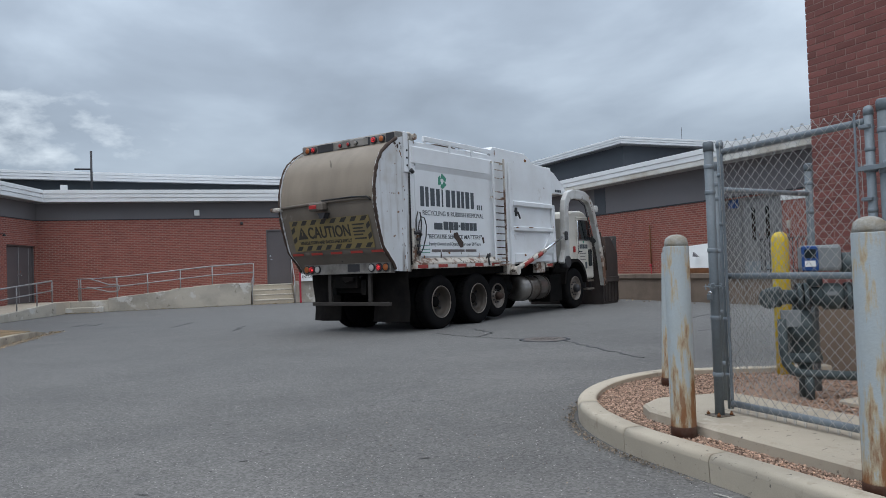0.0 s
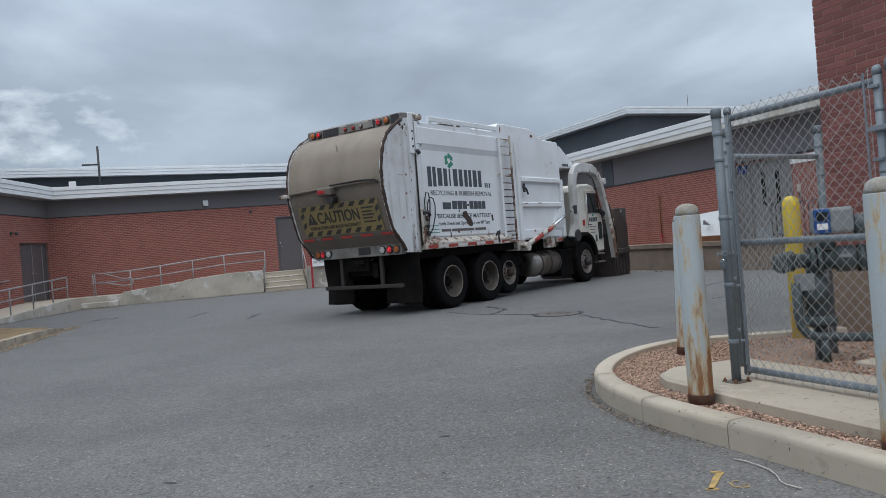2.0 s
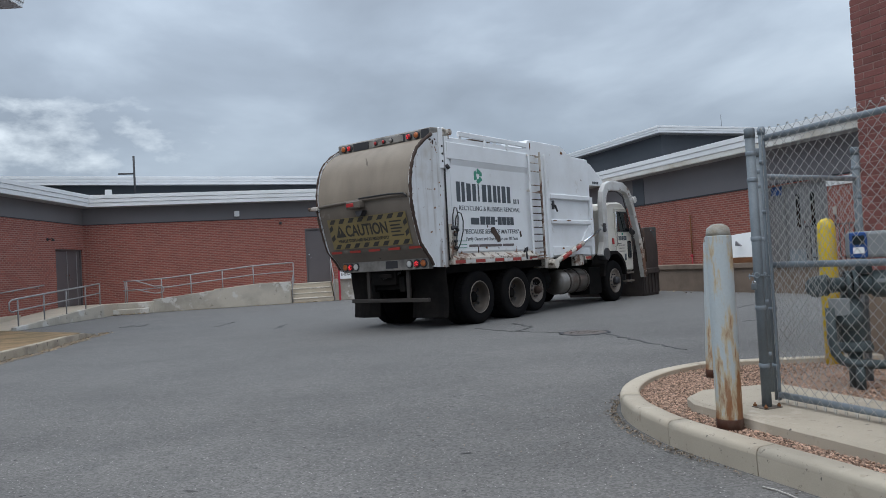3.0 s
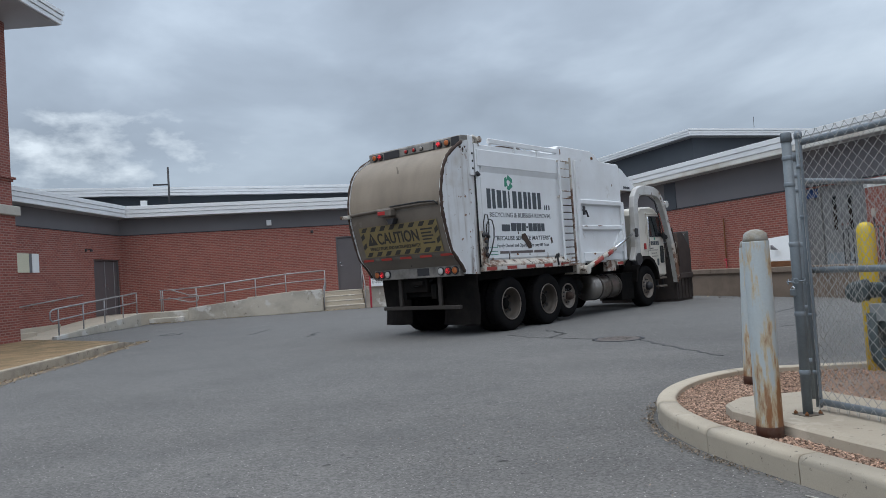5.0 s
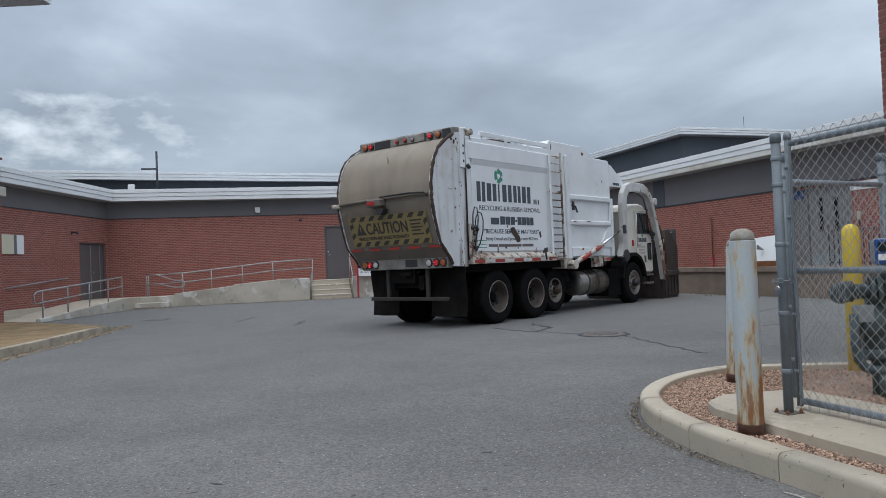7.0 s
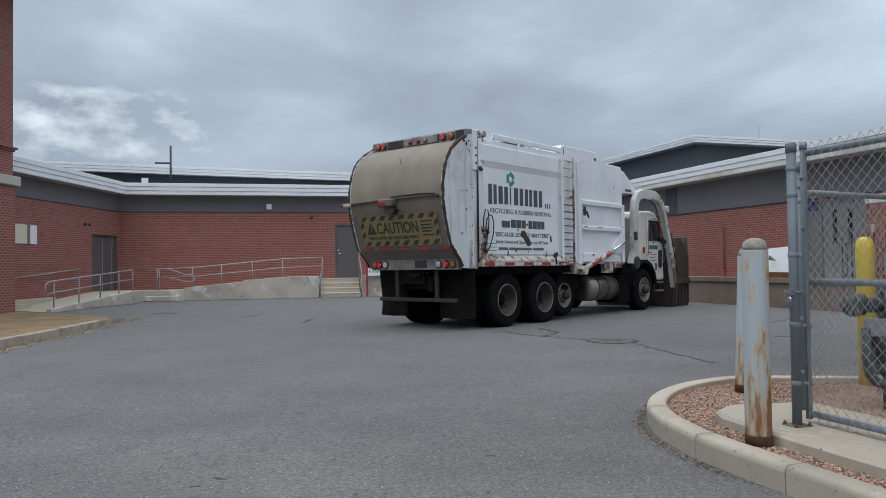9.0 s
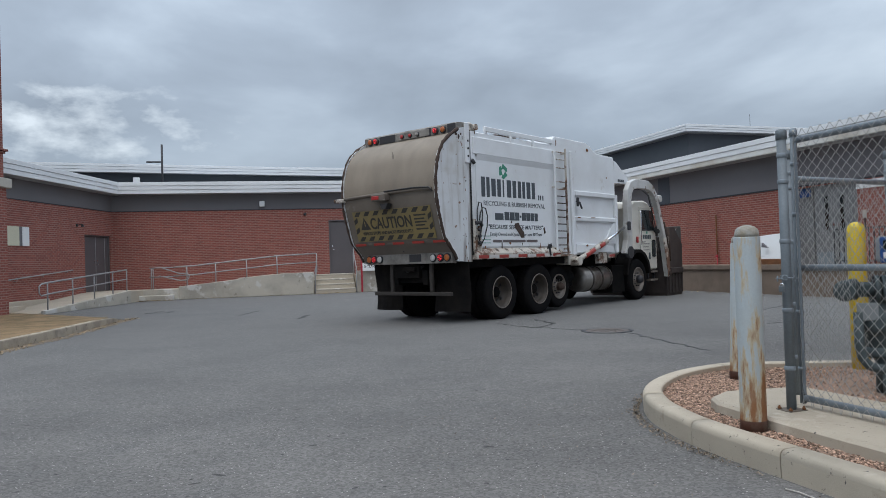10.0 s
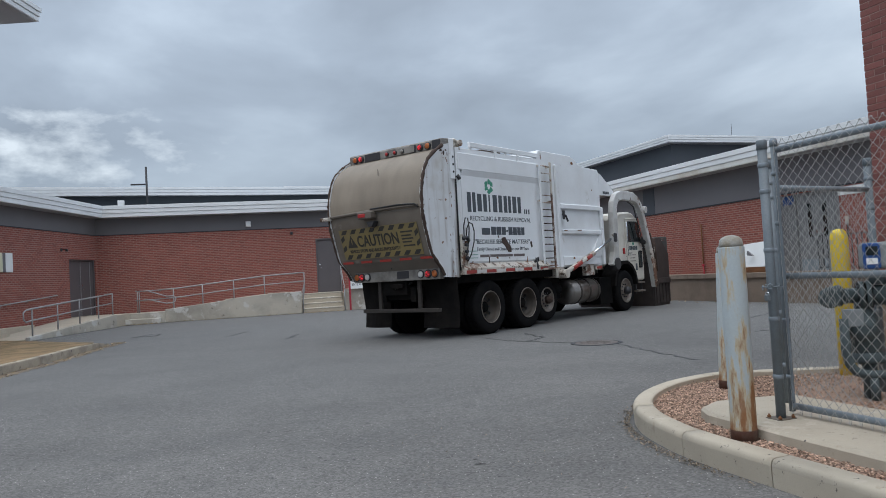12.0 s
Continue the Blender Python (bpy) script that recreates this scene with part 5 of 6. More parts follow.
# ---- gas meter set ----
def gas_meter():
    g = empty("gas_meter", pose(4.80, 4.06, 0.10, 0, 0, -43), "grey-green gas meter and valve set behind the fence", "gas meter")
    # local x runs across the view
    part("main_pipe", T([(-0.20, 0, 0.765), (0.02, 0, 0.765)], 0.052, 18), "meter", g)
    part("outlet_pipe", T([(0.02, 0, 0.76), (0.75, 0, 0.76)], 0.074, 18), "meter", g)
    fl = part("flange", lathe(bmesh.new(), [(0.060, -0.12), (0.078, -0.11), (0.078, -0.085), (0.058, -0.07), (0.055, 0.0)], "x", 20, (-0.10, 0, 0.76)), "meter", g)
    for x in (-0.050, -0.005, 0.28, 0.33):
        part("flange", lathe(bmesh.new(), [(0.105, x - 0.016), (0.105, x + 0.016)], "x", 20, (0, 0, 0.76)), "meter", g)
        for k in range(8):
            a = 2 * math.pi * k / 8
            part("flange_bolt", lathe(bmesh.new(), [(0.012, x - 0.03), (0.012, x + 0.03)], "x", 6, (0, 0.088 * math.cos(a), 0.76 + 0.088 * math.sin(a))), "steel_dark", g)
    part("elbow", T([(-0.20, -0.02, 0.79), (-0.255, -0.08, 0.78), (-0.275, -0.14, 0.76)], [0.056, 0.056, 0.052], 14), "meter", g)
    part("elbow_face", lathe(bmesh.new(), [(0.050, -0.03), (0.078, -0.02), (0.078, 0.0), (0.055, 0.02)], "y", 18, (-0.272, -0.16, 0.76)), "meter", g)
    part("regulator", lathe(bmesh.new(), [(0.04, -0.12), (0.09, -0.09), (0.105, -0.02), (0.105, 0.02), (0.09, 0.08), (0.04, 0.12)], "y", 22, (-0.06, -0.02, 0.52)), "meter", g)
    part("regulator_body", lathe(bmesh.new(), [(0.07, 0.30), (0.10, 0.34), (0.11, 0.46), (0.09, 0.60), (0.06, 0.66), (0.06, 0.72)], "z", 18, (-0.04, 0.03, 0)), "meter", g)
    part("bell", lathe(bmesh.new(), [(0.12, 0.26), (0.13, 0.28), (0.12, 0.32), (0.07, 0.36)], "z", 20, (-0.03, 0.03, 0)), "meter", g)
    part("stem", T([(-0.03, 0, 0.0), (-0.03, 0, 0.30)], 0.05, 14), "meter", g)
    part("low_pipe", T([(-0.19, -0.12, 0.60), (-0.19, -0.14, 0.36), (-0.175, -0.14, 0.27), (-0.13, -0.14, 0.21), (-0.06, -0.14, 0.19), (0.80, -0.14, 0.17)], 0.034, 14), "meter", g)
    part("stand", T([(-0.02, -0.14, 0.005), (-0.02, -0.14, 0.17)], 0.032, 12), "meter", g)
    part("tag", B((-0.20, -0.14, 0.54), (-0.06, -0.13, 0.67), 0.004), "meter_box", g)
    part("plug", T([(-0.20, -0.02, 0.46), (-0.10, 0.0, 0.47)], 0.03, 10), "steel_dark", g)
    cs_ = part("meter_case", B((-0.035, -0.12, 0.955), (0.235, 0.14, 1.15), 0.025, 2), "meter_box", g)
    part("face_plate", B((-0.036, -0.135, 0.958), (0.078, -0.121, 1.145), 0.008), "blue", cs_)
    part("window", B((-0.016, -0.141, 1.055), (0.060, -0.136, 1.12)), "tint", cs_)
    part("paper_tag", B((-0.016, -0.141, 0.990), (0.056, -0.136, 1.035)), "paper_white", cs_)
    part("index_drum", lathe(bmesh.new(), [(0.075, 0.0), (0.09, 0.02), (0.09, 0.12), (0.07, 0.14)], "x", 18, (0.235, -0.02, 1.00)), "meter", g)
    part("case_neck", lathe(bmesh.new(), [(0.06, 0.84), (0.05, 0.93)], "z", 14, (0.06, 0, 0)), "meter", g)
    part("impeller_body", lathe(bmesh.new(), [(0.08, 0.10), (0.10, 0.12), (0.10, 0.22), (0.08, 0.25)], "x", 22, (0, 0, 0.76)), "meter", g)
    part("brass_plate", B((0.13, -0.108, 0.77), (0.20, -0.099, 0.80), 0.004), "meter_box", g)


gas_meter()

# ---- brick tower beside the island ----
tr = empty("corner_tower", pose(6.36, 5.24, 0, 0, 0, -90), "tall red brick corner tower with a concrete foot", "building")
part("wall", B((0.012, 0.004, 0.0), (9.0, 5.0, 9.0)), "mortar", tr, "brickwork core with pale mortar")
part("plinth", B((-0.05, -0.30, 0.0), (9.0, 0.006, 0.86), 0.02), "plinth", tr)
brick_len, course = 0.213, 0.0665


def brick_mesh(l, d):
    bm = B((0, 0, 0), (l, d, course - 0.0075), 0.003)
    me = bpy.data.meshes.new("brick")
    bm.to_mesh(me)
    bm.free()
    me.materials.append(M["brick_piece"])
    return me


full, half = brick_mesh(brick_len - 0.008, 0.05), brick_mesh(brick_len / 2 - 0.008, 0.05)
rest = bmesh.new()
rnd = random.Random(5)
made = 0
for row in range(12, 128):
    z = 0.01 + row * course
    x = 0.0
    first = True
    while x < 8.9:
        l = brick_len / 2 if first and row % 2 else brick_len
        first = False
        jx = rnd.uniform(-0.0015, 0.0015)
        if x < 1.1 and z < 4.2 and made < 300:
            b = new("brick", half if l < brick_len else full)
            b.parent = tr
            b.location = (x, jx, z)
            made += 1
        elif x < 4.5:
            box(rest, (x, jx, z), (x + l - 0.008, 0.05, z + course - 0.0075))
        x += l
rs = part("brickwork", rest, "brick_piece", tr)
rs["kind"] = "stuff"


# ---- refuse lorry ----
tk = empty("garbage_truck", pose(5.369, 12.915, 0, 0, 0, 30.8), "dirty white front-loading refuse lorry with a dusty curved tailgate", "truck")
W = 2.44

# chassis and underbody
ch = part("chassis", boxes(((-1.0, 0.78, 0.72), (7.4, 0.90, 1.0)), ((-1.0, 1.54, 0.72), (7.4, 1.66, 1.0))), "chassis", tk)
for s in (-0.95, 0.6, 2.0, 3.4, 4.8):
    part("cross_member", B((s, 0.90, 0.76), (s + 0.1, 1.54, 0.96)), "chassis", ch)
for s in (0.30, 1.62, 2.60, 6.36):
    part("axle", B((s - 0.07, 0.3, 0.43), (s + 0.07, 2.14, 0.57), 0.02), "chassis", ch)
part("differential", lathe(bmesh.new(), [(0.08, 0.92), (0.24, 1.06), (0.26, 1.22), (0.24, 1.38), (0.08, 1.52)], "y", 16, (0.30, 0, 0.5)), "chassis", ch)
part("underbody", B((-0.72, 0.30, 1.0), (4.95, 2.14, 1.20)), "chassis", tk)
# black slab added above the wheels to keep that space dark
part("wheel_well", B((-0.70, 0.06, 1.02), (2.75, W - 0.06, 1.168)), "chassis", tk)
part("gearbox", B((3.2, 0.95, 0.45), (5.4, 1.5, 0.75), 0.05), "chassis", tk)
part("tool_box", B((2.72, 0.25, 0.50), (3.36, 0.80, 0.95), 0.02), "chassis", tk)
part("air_tank", lathe(bmesh.new(), [(0.10, 2.55), (0.14, 2.58), (0.14, 3.25), (0.10, 3.28)], "x", 14, (0, 0.28, 0.72)), "chassis", tk)

# body
prof = [(-0.72, 1.20), (4.97, 1.20), (4.97, 3.46), (4.92, 3.55), (4.12, 3.56), (3.98, 3.60), (3.82, 3.71), (3.62, 3.77), (2.24, 3.78), (2.16, 3.70), (2.12, 3.58), (-0.72, 3.56)]
bd = part("body", E(prof, 0.02, W - 0.02, bev=0.012), "truck_white", tk)
part("upper_band", boxes(((-0.70, -0.03, 3.14), (2.12, 0.019, 3.46)), bev=0.012), "truck_white", bd)
part("band_bevel", E([(-0.030, 3.138), (0.004, 3.02), (0.018, 3.02), (0.018, 3.138)], -0.58, 2.08, "x"), "truck_white", bd)
part("top_rail", B((-0.26, 0.0, 3.60), (2.14, 0.06, 3.70), 0.01), "truck_white", bd)
for x in (-0.22, 0.95, 2.05):
    part("rail_post", B((x, 0.021, 3.50), (x + 0.05, 0.055, 3.60)), "truck_white", bd)
part("panel", B((-0.60, 0.0, 1.40), (2.08, 0.019, 3.10), 0.006), "truck_white", bd)
for s in (0.55, 1.35):
    part("gusset", B((s, -0.02, 3.46), (s + 0.05, 0.019, 3.60)), "truck_white", bd)
part("post", B((-0.74, -0.012, 1.18), (-0.62, 0.019, 3.56), 0.006), "truck_white", bd)
part("post", B((2.82, -0.035, 1.20), (2.95, 0.019, 3.50), 0.01), "truck_white", bd)
part("post", B((4.84, -0.045, 1.22), (4.97, 0.019, 2.62), 0.01), "truck_white", bd)
part("rib", B((2.95, -0.045, 2.52), (4.84, 0.019, 2.64), 0.02), "truck_white", bd)
part("rib", B((2.95, -0.04, 1.95), (4.84, 0.019, 2.06), 0.02), "truck_white", bd)
part("rib", E([(2.96, 1.24), (4.70, 1.24), (4.70, 1.36), (4.2, 1.42), (2.96, 1.44)], -0.04, 0.019, bev=0.008), "truck_white", bd)
part("gusset", E([(4.30, 1.44), (4.84, 1.44), (4.84, 1.95), (4.74, 1.93)], -0.02, 0.019), "truck_white", bd)
part("lifting_hook", T([(3.02, -0.02, 2.40), (3.05, -0.10, 2.36), (3.12, -0.10, 2.24), (3.2, -0.06, 2.25)], 0.022), "steel_dark", bd)
part("catch", B((2.99, -0.075, 2.28), (3.07, -0.04, 2.48), 0.008), "steel_dark", bd)
for s, z, w, h in ((2.30, 3.64, 0.03, 0.16), (3.66, 3.60, 0.18, 0.10), (4.55, 3.02, 0.03, 0.06), (3.42, 1.40, 0.14, 0.05), (3.9, 1.41, 0.10, 0.04), (3.1, 2.03, 0.20, 0.03), (3.75, 2.04, 0.28, 0.03)):
    bm = bmesh.new()
    rnd = random.Random(int(s * 100))
    ring = [(s + w * 0.5 * math.cos(t) * rnd.uniform(0.5, 1), z + h * 0.5 * math.sin(t) * rnd.uniform(0.5, 1)) for t in (k * 0.628 for k in range(10))]
    off = -0.0452 if z < 2.7 and s > 2.95 else 0.014
    part("rust_patch", extrude(bm, ring, off - 0.003, off + 0.004), "rust", bd)
rnd = random.Random(77)
for k in range(1, 13):
    s = rnd.uniform(-0.58, 2.05) if k % 3 else rnd.uniform(2.96, 4.8)
    z = rnd.choice((1.42, 1.43, 1.45, 1.50, 1.9)) + rnd.uniform(-0.02, 0.05)
    if k % 3 == 0:
        continue
    w, h = rnd.uniform(0.01, 0.05), rnd.uniform(0.02, 0.10)
    ring = [(s + w * math.cos(t) * rnd.uniform(0.4, 1), z - h * 0.4 + h * math.sin(t) * rnd.uniform(0.4, 1)) for t in (i * 0.785 for i in range(8))]
    off = (-0.046 if k % 3 == 0 else (-0.032 if z > 3.1 else -0.003))
    part("rust_patch", E(ring, off, off + 0.006), "rust" if k % 2 else "rim_rust", bd)
for k in range(18):
    z = 1.25 + 2.3 * rnd.random()
    s = rnd.uniform(-1.0, -0.80) if k % 2 else rnd.uniform(-1.02, -0.9)
    if k % 2 == 0:
        z = rnd.choice((1.2, 1.28, 1.45, 1.6, 3.3, 3.4)) + rnd.uniform(-0.05, 0.05)
    w, h = rnd.uniform(0.006, 0.018), rnd.uniform(0.012, 0.05)
    ring = [(s + w * math.cos(t) * rnd.uniform(0.4, 1), z + h * math.sin(t) * rnd.uniform(0.4, 1)) for t in (i * 0.785 for i in range(8))]
    part("rust_patch", E(ring, -0.003, 0.002), "rust" if k % 3 else "rim_rust", bd)
for s, z, w, h in ((-0.98, 3.46, 0.05, 0.03), (-0.90, 3.42, 0.03, 0.06), (-0.84, 3.47, 0.035, 0.03), (-0.80, 3.40, 0.015, 0.05)):
    ring = [(s + w * math.cos(t) * rnd.uniform(0.5, 1), z + h * math.sin(t) * rnd.uniform(0.5, 1)) for t in (i * 0.628 for i in range(10))]
    part("rust_patch", E([(a - 0.17, b) for a, b in ring], -0.003, 0.002), "rim_rust", bd)
# hopper opening and canopy above the cab
part("hopper_rim", boxes(((2.4, 0.3, 3.77), (3.6, 2.1, 3.80))), "chassis", bd)
part("hopper_flap", E([(1.22, 3.56), (1.30, 3.82), (1.48, 3.88), (1.75, 3.91), (2.08, 3.89), (2.08, 3.56)], 0.9, 1.7, bev=0.01), "rim_rust", bd, "rusty dark flap over the hopper")
part("canopy_plate", E([(4.95, 2.93), (4.99, 3.47), (5.10, 3.44), (5.72, 3.06), (5.72, 2.93)], 0.02, 0.06, bev=0.004), "truck_white", bd)
part("canopy_plate", E([(4.95, 2.93), (4.99, 3.47), (5.10, 3.44), (5.72, 3.06), (5.72, 2.93)], W - 0.06, W - 0.02, bev=0.004), "truck_white", bd)
part("canopy", E([(4.98, 3.44), (5.08, 3.43), (5.72, 3.05), (5.72, 3.0), (5.06, 3.38), (4.98, 3.38)], 0.06, W - 0.06), "truck_white", bd)
part("front_wall", B((4.972, 0.1, 1.2), (5.05, W - 0.1, 2.95)), "chassis", bd)
part("valve_block", boxes(((5.05, 0.15, 1.3), (5.35, 0.5, 1.9)), ((5.05, 0.2, 2.3), (5.3, 0.6, 2.55)), bev=0.01), "steel_dark", bd)
for k in range(4):
    part("maker_mark", B((5.14 + k * 0.085, 0.012, 2.97), (5.205 + k * 0.085, 0.018, 3.03)), "letter_dark", bd)

bd.location.x = 0.17

# shelf above the wheels
sl = part("fender_shelf", E([(-0.10, 1.17), (0.30, 1.17), (0.30, 1.38), (0.02, 1.38), (-0.10, 1.28)], -0.64, 2.36, "x", bev=0.006), "truck_sill", tk)
for k in range(9):
    s = -0.60 + k * 0.32
    part("reflective_tape", B((s, -0.106, 1.185), (s + 0.30, -0.101, 1.245)), "tape_white" if k % 2 else "tape_red", sl)
part("hook", T([(1.78, -0.08, 1.34), (1.80, -0.12, 1.42), (1.86, -0.12, 1.44), (1.88, -0.1, 1.36)], 0.02), "steel_dark", sl)
part("hook", T([(1.82, -0.11, 1.40), (1.84, -0.12, 1.20)], 0.02), "steel_dark", sl)

sl.location.x = 0.06

# ladder
ld = part("ladder", boxes(((2.24, -0.10, 1.30), (2.29, -0.07, 3.44)), bev=0.004), "truck_white", tk)
part("stile", B((2.68, -0.10, 1.22), (2.73, -0.07, 2.62), 0.004), "rusty_paint", ld)
part("stile", B((2.68, -0.10, 2.621), (2.73, -0.07, 3.52), 0.004), "truck_sill", ld)
for k, z in enumerate([1.42 + 0.15 * i for i in range(9)] + [2.78, 3.08, 3.26, 3.42]):
    part("rung", T([(2.26, -0.085, z), (2.71, -0.085, z)], 0.013, 6), "rim_rust" if z < 2.6 else "truck_sill", ld)
for z in (1.34, 2.66, 3.42):
    for s in (2.265, 2.705):
        part("bracket", B((s - 0.02, -0.07, z - 0.02), (s + 0.02, 0.02, z + 0.02)), "truck_sill", ld)
ld.location.x = -0.03
part("step_plate", boxes(((2.10, -0.14, 1.18), (2.80, 0.02, 1.215)), ((2.05, -0.13, 1.25), (2.70, 0.0, 1.27))), "truck_sill", tk)

# tailgate
tail = [(-0.61, 3.64), (-0.92, 3.56), (-1.15, 3.43), (-1.34, 3.28), (-1.46, 3.10), (-1.53, 2.89), (-1.575, 2.65), (-1.575, 2.40), (-1.565, 2.25), (-1.525, 2.06), (-1.475, 1.88), (-1.375, 1.57), (-1.25, 1.43), (-1.13, 1.30), (-1.04, 1.15), (-0.61, 1.13)]
shell_out = [(-0.66, 3.58), (-0.80, 3.56), (-1.13, 3.41), (-1.32, 3.26), (-1.44, 3.09), (-1.51, 2.88), (-1.555, 2.65), (-1.56, 2.42)]
low_out = [(-1.56, 2.42), (-1.545, 2.28), (-1.51, 2.12), (-1.466, 1.95), (-1.414, 1.76), (-1.365, 1.60), (-1.325, 1.51), (-1.22, 1.41), (-1.11, 1.29), (-1.02, 1.16)]


def rounded(line, n=5):
    """A smooth curve through the points of an outline."""
    p = [Vector(a) for a in line]
    res = []
    for i in range(len(p) - 1):
        a, b, c, d = p[max(i - 1, 0)], p[i], p[i + 1], p[min(i + 2, len(p) - 1)]
        for k in range(n):
            t = k / n
            v = 0.5 * (2 * b + (c - a) * t + (2 * a - 5 * b + 4 * c - d) * t * t + (3 * b - a - 3 * c + d) * t ** 3)
            res.append((v.x, v.y))
    return res + [tuple(line[-1])]


def sheet(line, t, y0, y1):
    line = rounded(line)
    inner = [(a + t, b) for a, b in line][::-1]
    return E(line + inner, y0, y1)


tgs = part("tailgate", sheet(shell_out, 0.08, 0.045, W - 0.045), "tail", tk, "dust-coated curved tailgate shell")
part("lower_panel", sheet(low_out, 0.10, 0.045, W - 0.045), "tail_low", tgs, "grimy lower tailgate panel")
part("floor", B((-1.02, 0.05, 1.14), (-0.60, W - 0.05, 1.18)), "chassis", tgs)
for y0, y1 in ((0.0, 0.044), (W - 0.044, W)):
    part("side_plate", E(rounded(tail[:15], 3) + tail[15:], y0, y1), "tail_side", tgs, "white painted tailgate side")
rnd = random.Random(3)
for y in (0.012, W - 0.012):
    pts = []
    for a, b in zip(tail[1:14], tail[2:15]):
        for k in range(4):
            pts.append((a[0] + (b[0] - a[0]) * k / 4 + 0.010 + rnd.uniform(-0.005, 0.005), y, a[1] + (b[1] - a[1]) * k / 4))
    part("edge_strip", T(pts, [0.030 + rnd.uniform(-0.006, 0.006) for _ in pts], 6), "rim_rust", tgs, "rusted brown edge strip")
part("hinge_post", boxes(((-0.75, -0.02, 2.95), (-0.61, 0.0, 3.70)), bev=0.01), "truck_white", tgs)
for z in (3.08, 3.22, 3.36):
    part("bolt_hole", lathe(bmesh.new(), [(0.022, -0.006), (0.022, 0.0)], "y", 10, (-0.66, -0.0205, z)), "dark", tgs)
part("hinge", lathe(bmesh.new(), [(0.06, -0.04), (0.06, 0.16)], "y", 16, (-0.42, 0, 3.64)), "truck_sill", tgs)
part("hinge_arm", T([(-0.68, 0.05, 3.66), (-0.54, 0.03, 3.69), (-0.42, 0.03, 3.66), (-0.40, 0.05, 3.52)], 0.035), "truck_sill", tgs)
part("latch", T([(-0.57, -0.03, 3.02), (-0.52, -0.05, 2.95)], 0.035), "steel_dark", tgs)
part("seam", T([(-0.60, -0.005, 1.25), (-0.60, -0.012, 2.95)], 0.016, 6), "dark", tgs)
part("seam", T([(-0.57, 0.02, 3.62), (-0.57, W - 0.02, 3.62)], 0.05, 8), "truck_sill", tgs)
part("scuff", E([(0.0, 0.0), (0.05, 0.02), (0.16, 0.20), (0.13, 0.19), (0.04, 0.08)], 0.0, 0.006, "x"), "grime", tgs).matrix_basis = Matrix.Translation((-1.452, 1.12, 3.09)) @ Matrix.Rotation(radians(35), 4, "Y")
# crease bar with the camera lamp
part("crease_bar", T([(-1.58, 0.10, 2.44), (-1.59, 0.35, 2.46), (-1.59, 1.20, 2.45), (-1.58, 2.40, 2.42)], 0.028, 8), "tail_low", tgs)
part("crease_hose", T([(-1.61, 0.06, 2.40), (-1.62, 0.14, 2.47), (-1.62, 0.5, 2.49), (-1.61, 1.25, 2.48)], 0.014, 6), "hydraulic", tgs)
part("lug", B((-1.66, 2.36, 2.36), (-1.52, 2.60, 2.43), 0.01), "truck_sill", tgs)
cl = part("rear_lamp_box", B((-1.72, 1.14, 2.30), (-1.55, 1.50, 2.44), 0.02), "tail_low", tgs)
part("lens", B((-1.73, 1.28, 2.33), (-1.715, 1.47, 2.40), 0.008), "red_lens", cl)
part("hood", E([(1.10, 2.25), (1.30, 2.25), (1.24, 2.15), (1.16, 2.15)], -1.68, -1.56, "x"), "steel_dark", cl)


def lamp(s, y, z, r, lens, parent):
    b = part("lamp", lathe(bmesh.new(), [(r * 1.25, 0.02), (r * 1.25, -0.012), (r * 1.02, -0.016)], "x", 16, (s, y, z)), "steel_dark", parent)
    part("lens", lathe(bmesh.new(), [(r, -0.014), (r * 0.92, -0.026), (r * 0.4, -0.034)], "x", 16, (s, y, z)), "dim_red" if lens == "lit_red" else lens, b)
    if lens == "lit_red":
        bm = bmesh.new()
        for q, n in ((0.0, 1), (0.36, 5), (0.70, 9)):
            for k in range(n):
                a = 2 * math.pi * k / n
                lathe(bm, [(r * 0.10, -0.030 - 0.006 * (1 - q)), (r * 0.06, -0.036 - 0.006 * (1 - q))], "x", 6, (s, y + r * q * math.cos(a), z + r * q * math.sin(a)))
        part("diodes", bm, "lit_red", b)


tb = part("top_light_bar", E([(-0.93, 3.49), (-0.64, 3.58), (-0.64, 3.71), (-0.91, 3.69), (-0.94, 3.66)], 0.02, W - 0.02, bev=0.008), "light_bar", tgs)
part("flap", B((-0.952, 0.62, 3.51), (-0.942, 0.78, 3.66), 0.003), "steel_dark", tb)
part("flap", B((-0.952, 1.56, 3.51), (-0.942, 1.98, 3.66), 0.003), "steel_dark", tb)
part("flap", B((-0.952, 0.03, 3.51), (-0.942, 0.22, 3.67), 0.003), "steel_dark", tb)
part("cover_plate", B((-0.956, 0.66, 3.52), (-0.942, 1.46, 3.65), 0.006), "light_bar", tb)
for y, l in ((0.32, "amber_lens"), (0.51, "lit_red"), (2.08, "lit_red"), (2.24, "amber_lens")):
    lamp(-0.955, y, 3.585, 0.055, l, tb)
for y in (1.35, 1.14, 0.95):
    lamp(-0.965, y, 3.58, 0.035, "red_lens" if y > 1 else "light_bar", tb)
lb = part("lower_light_bar", B((-1.13, 0.06, 1.12), (-0.99, 2.26, 1.33), 0.012), "light_bar", tgs)
for y, l in ((0.16, "amber_lens"), (0.32, "lit_red"), (0.50, "white_lens"), (1.88, "white_lens"), (2.03, "lit_red"), (2.17, "amber_lens")):
    lamp(-1.14, y, 1.225, 0.062, l, lb)
part("plate_recess", B((-1.136, 0.80, 1.16), (-1.131, 1.10, 1.30)), "steel_dark", lb)
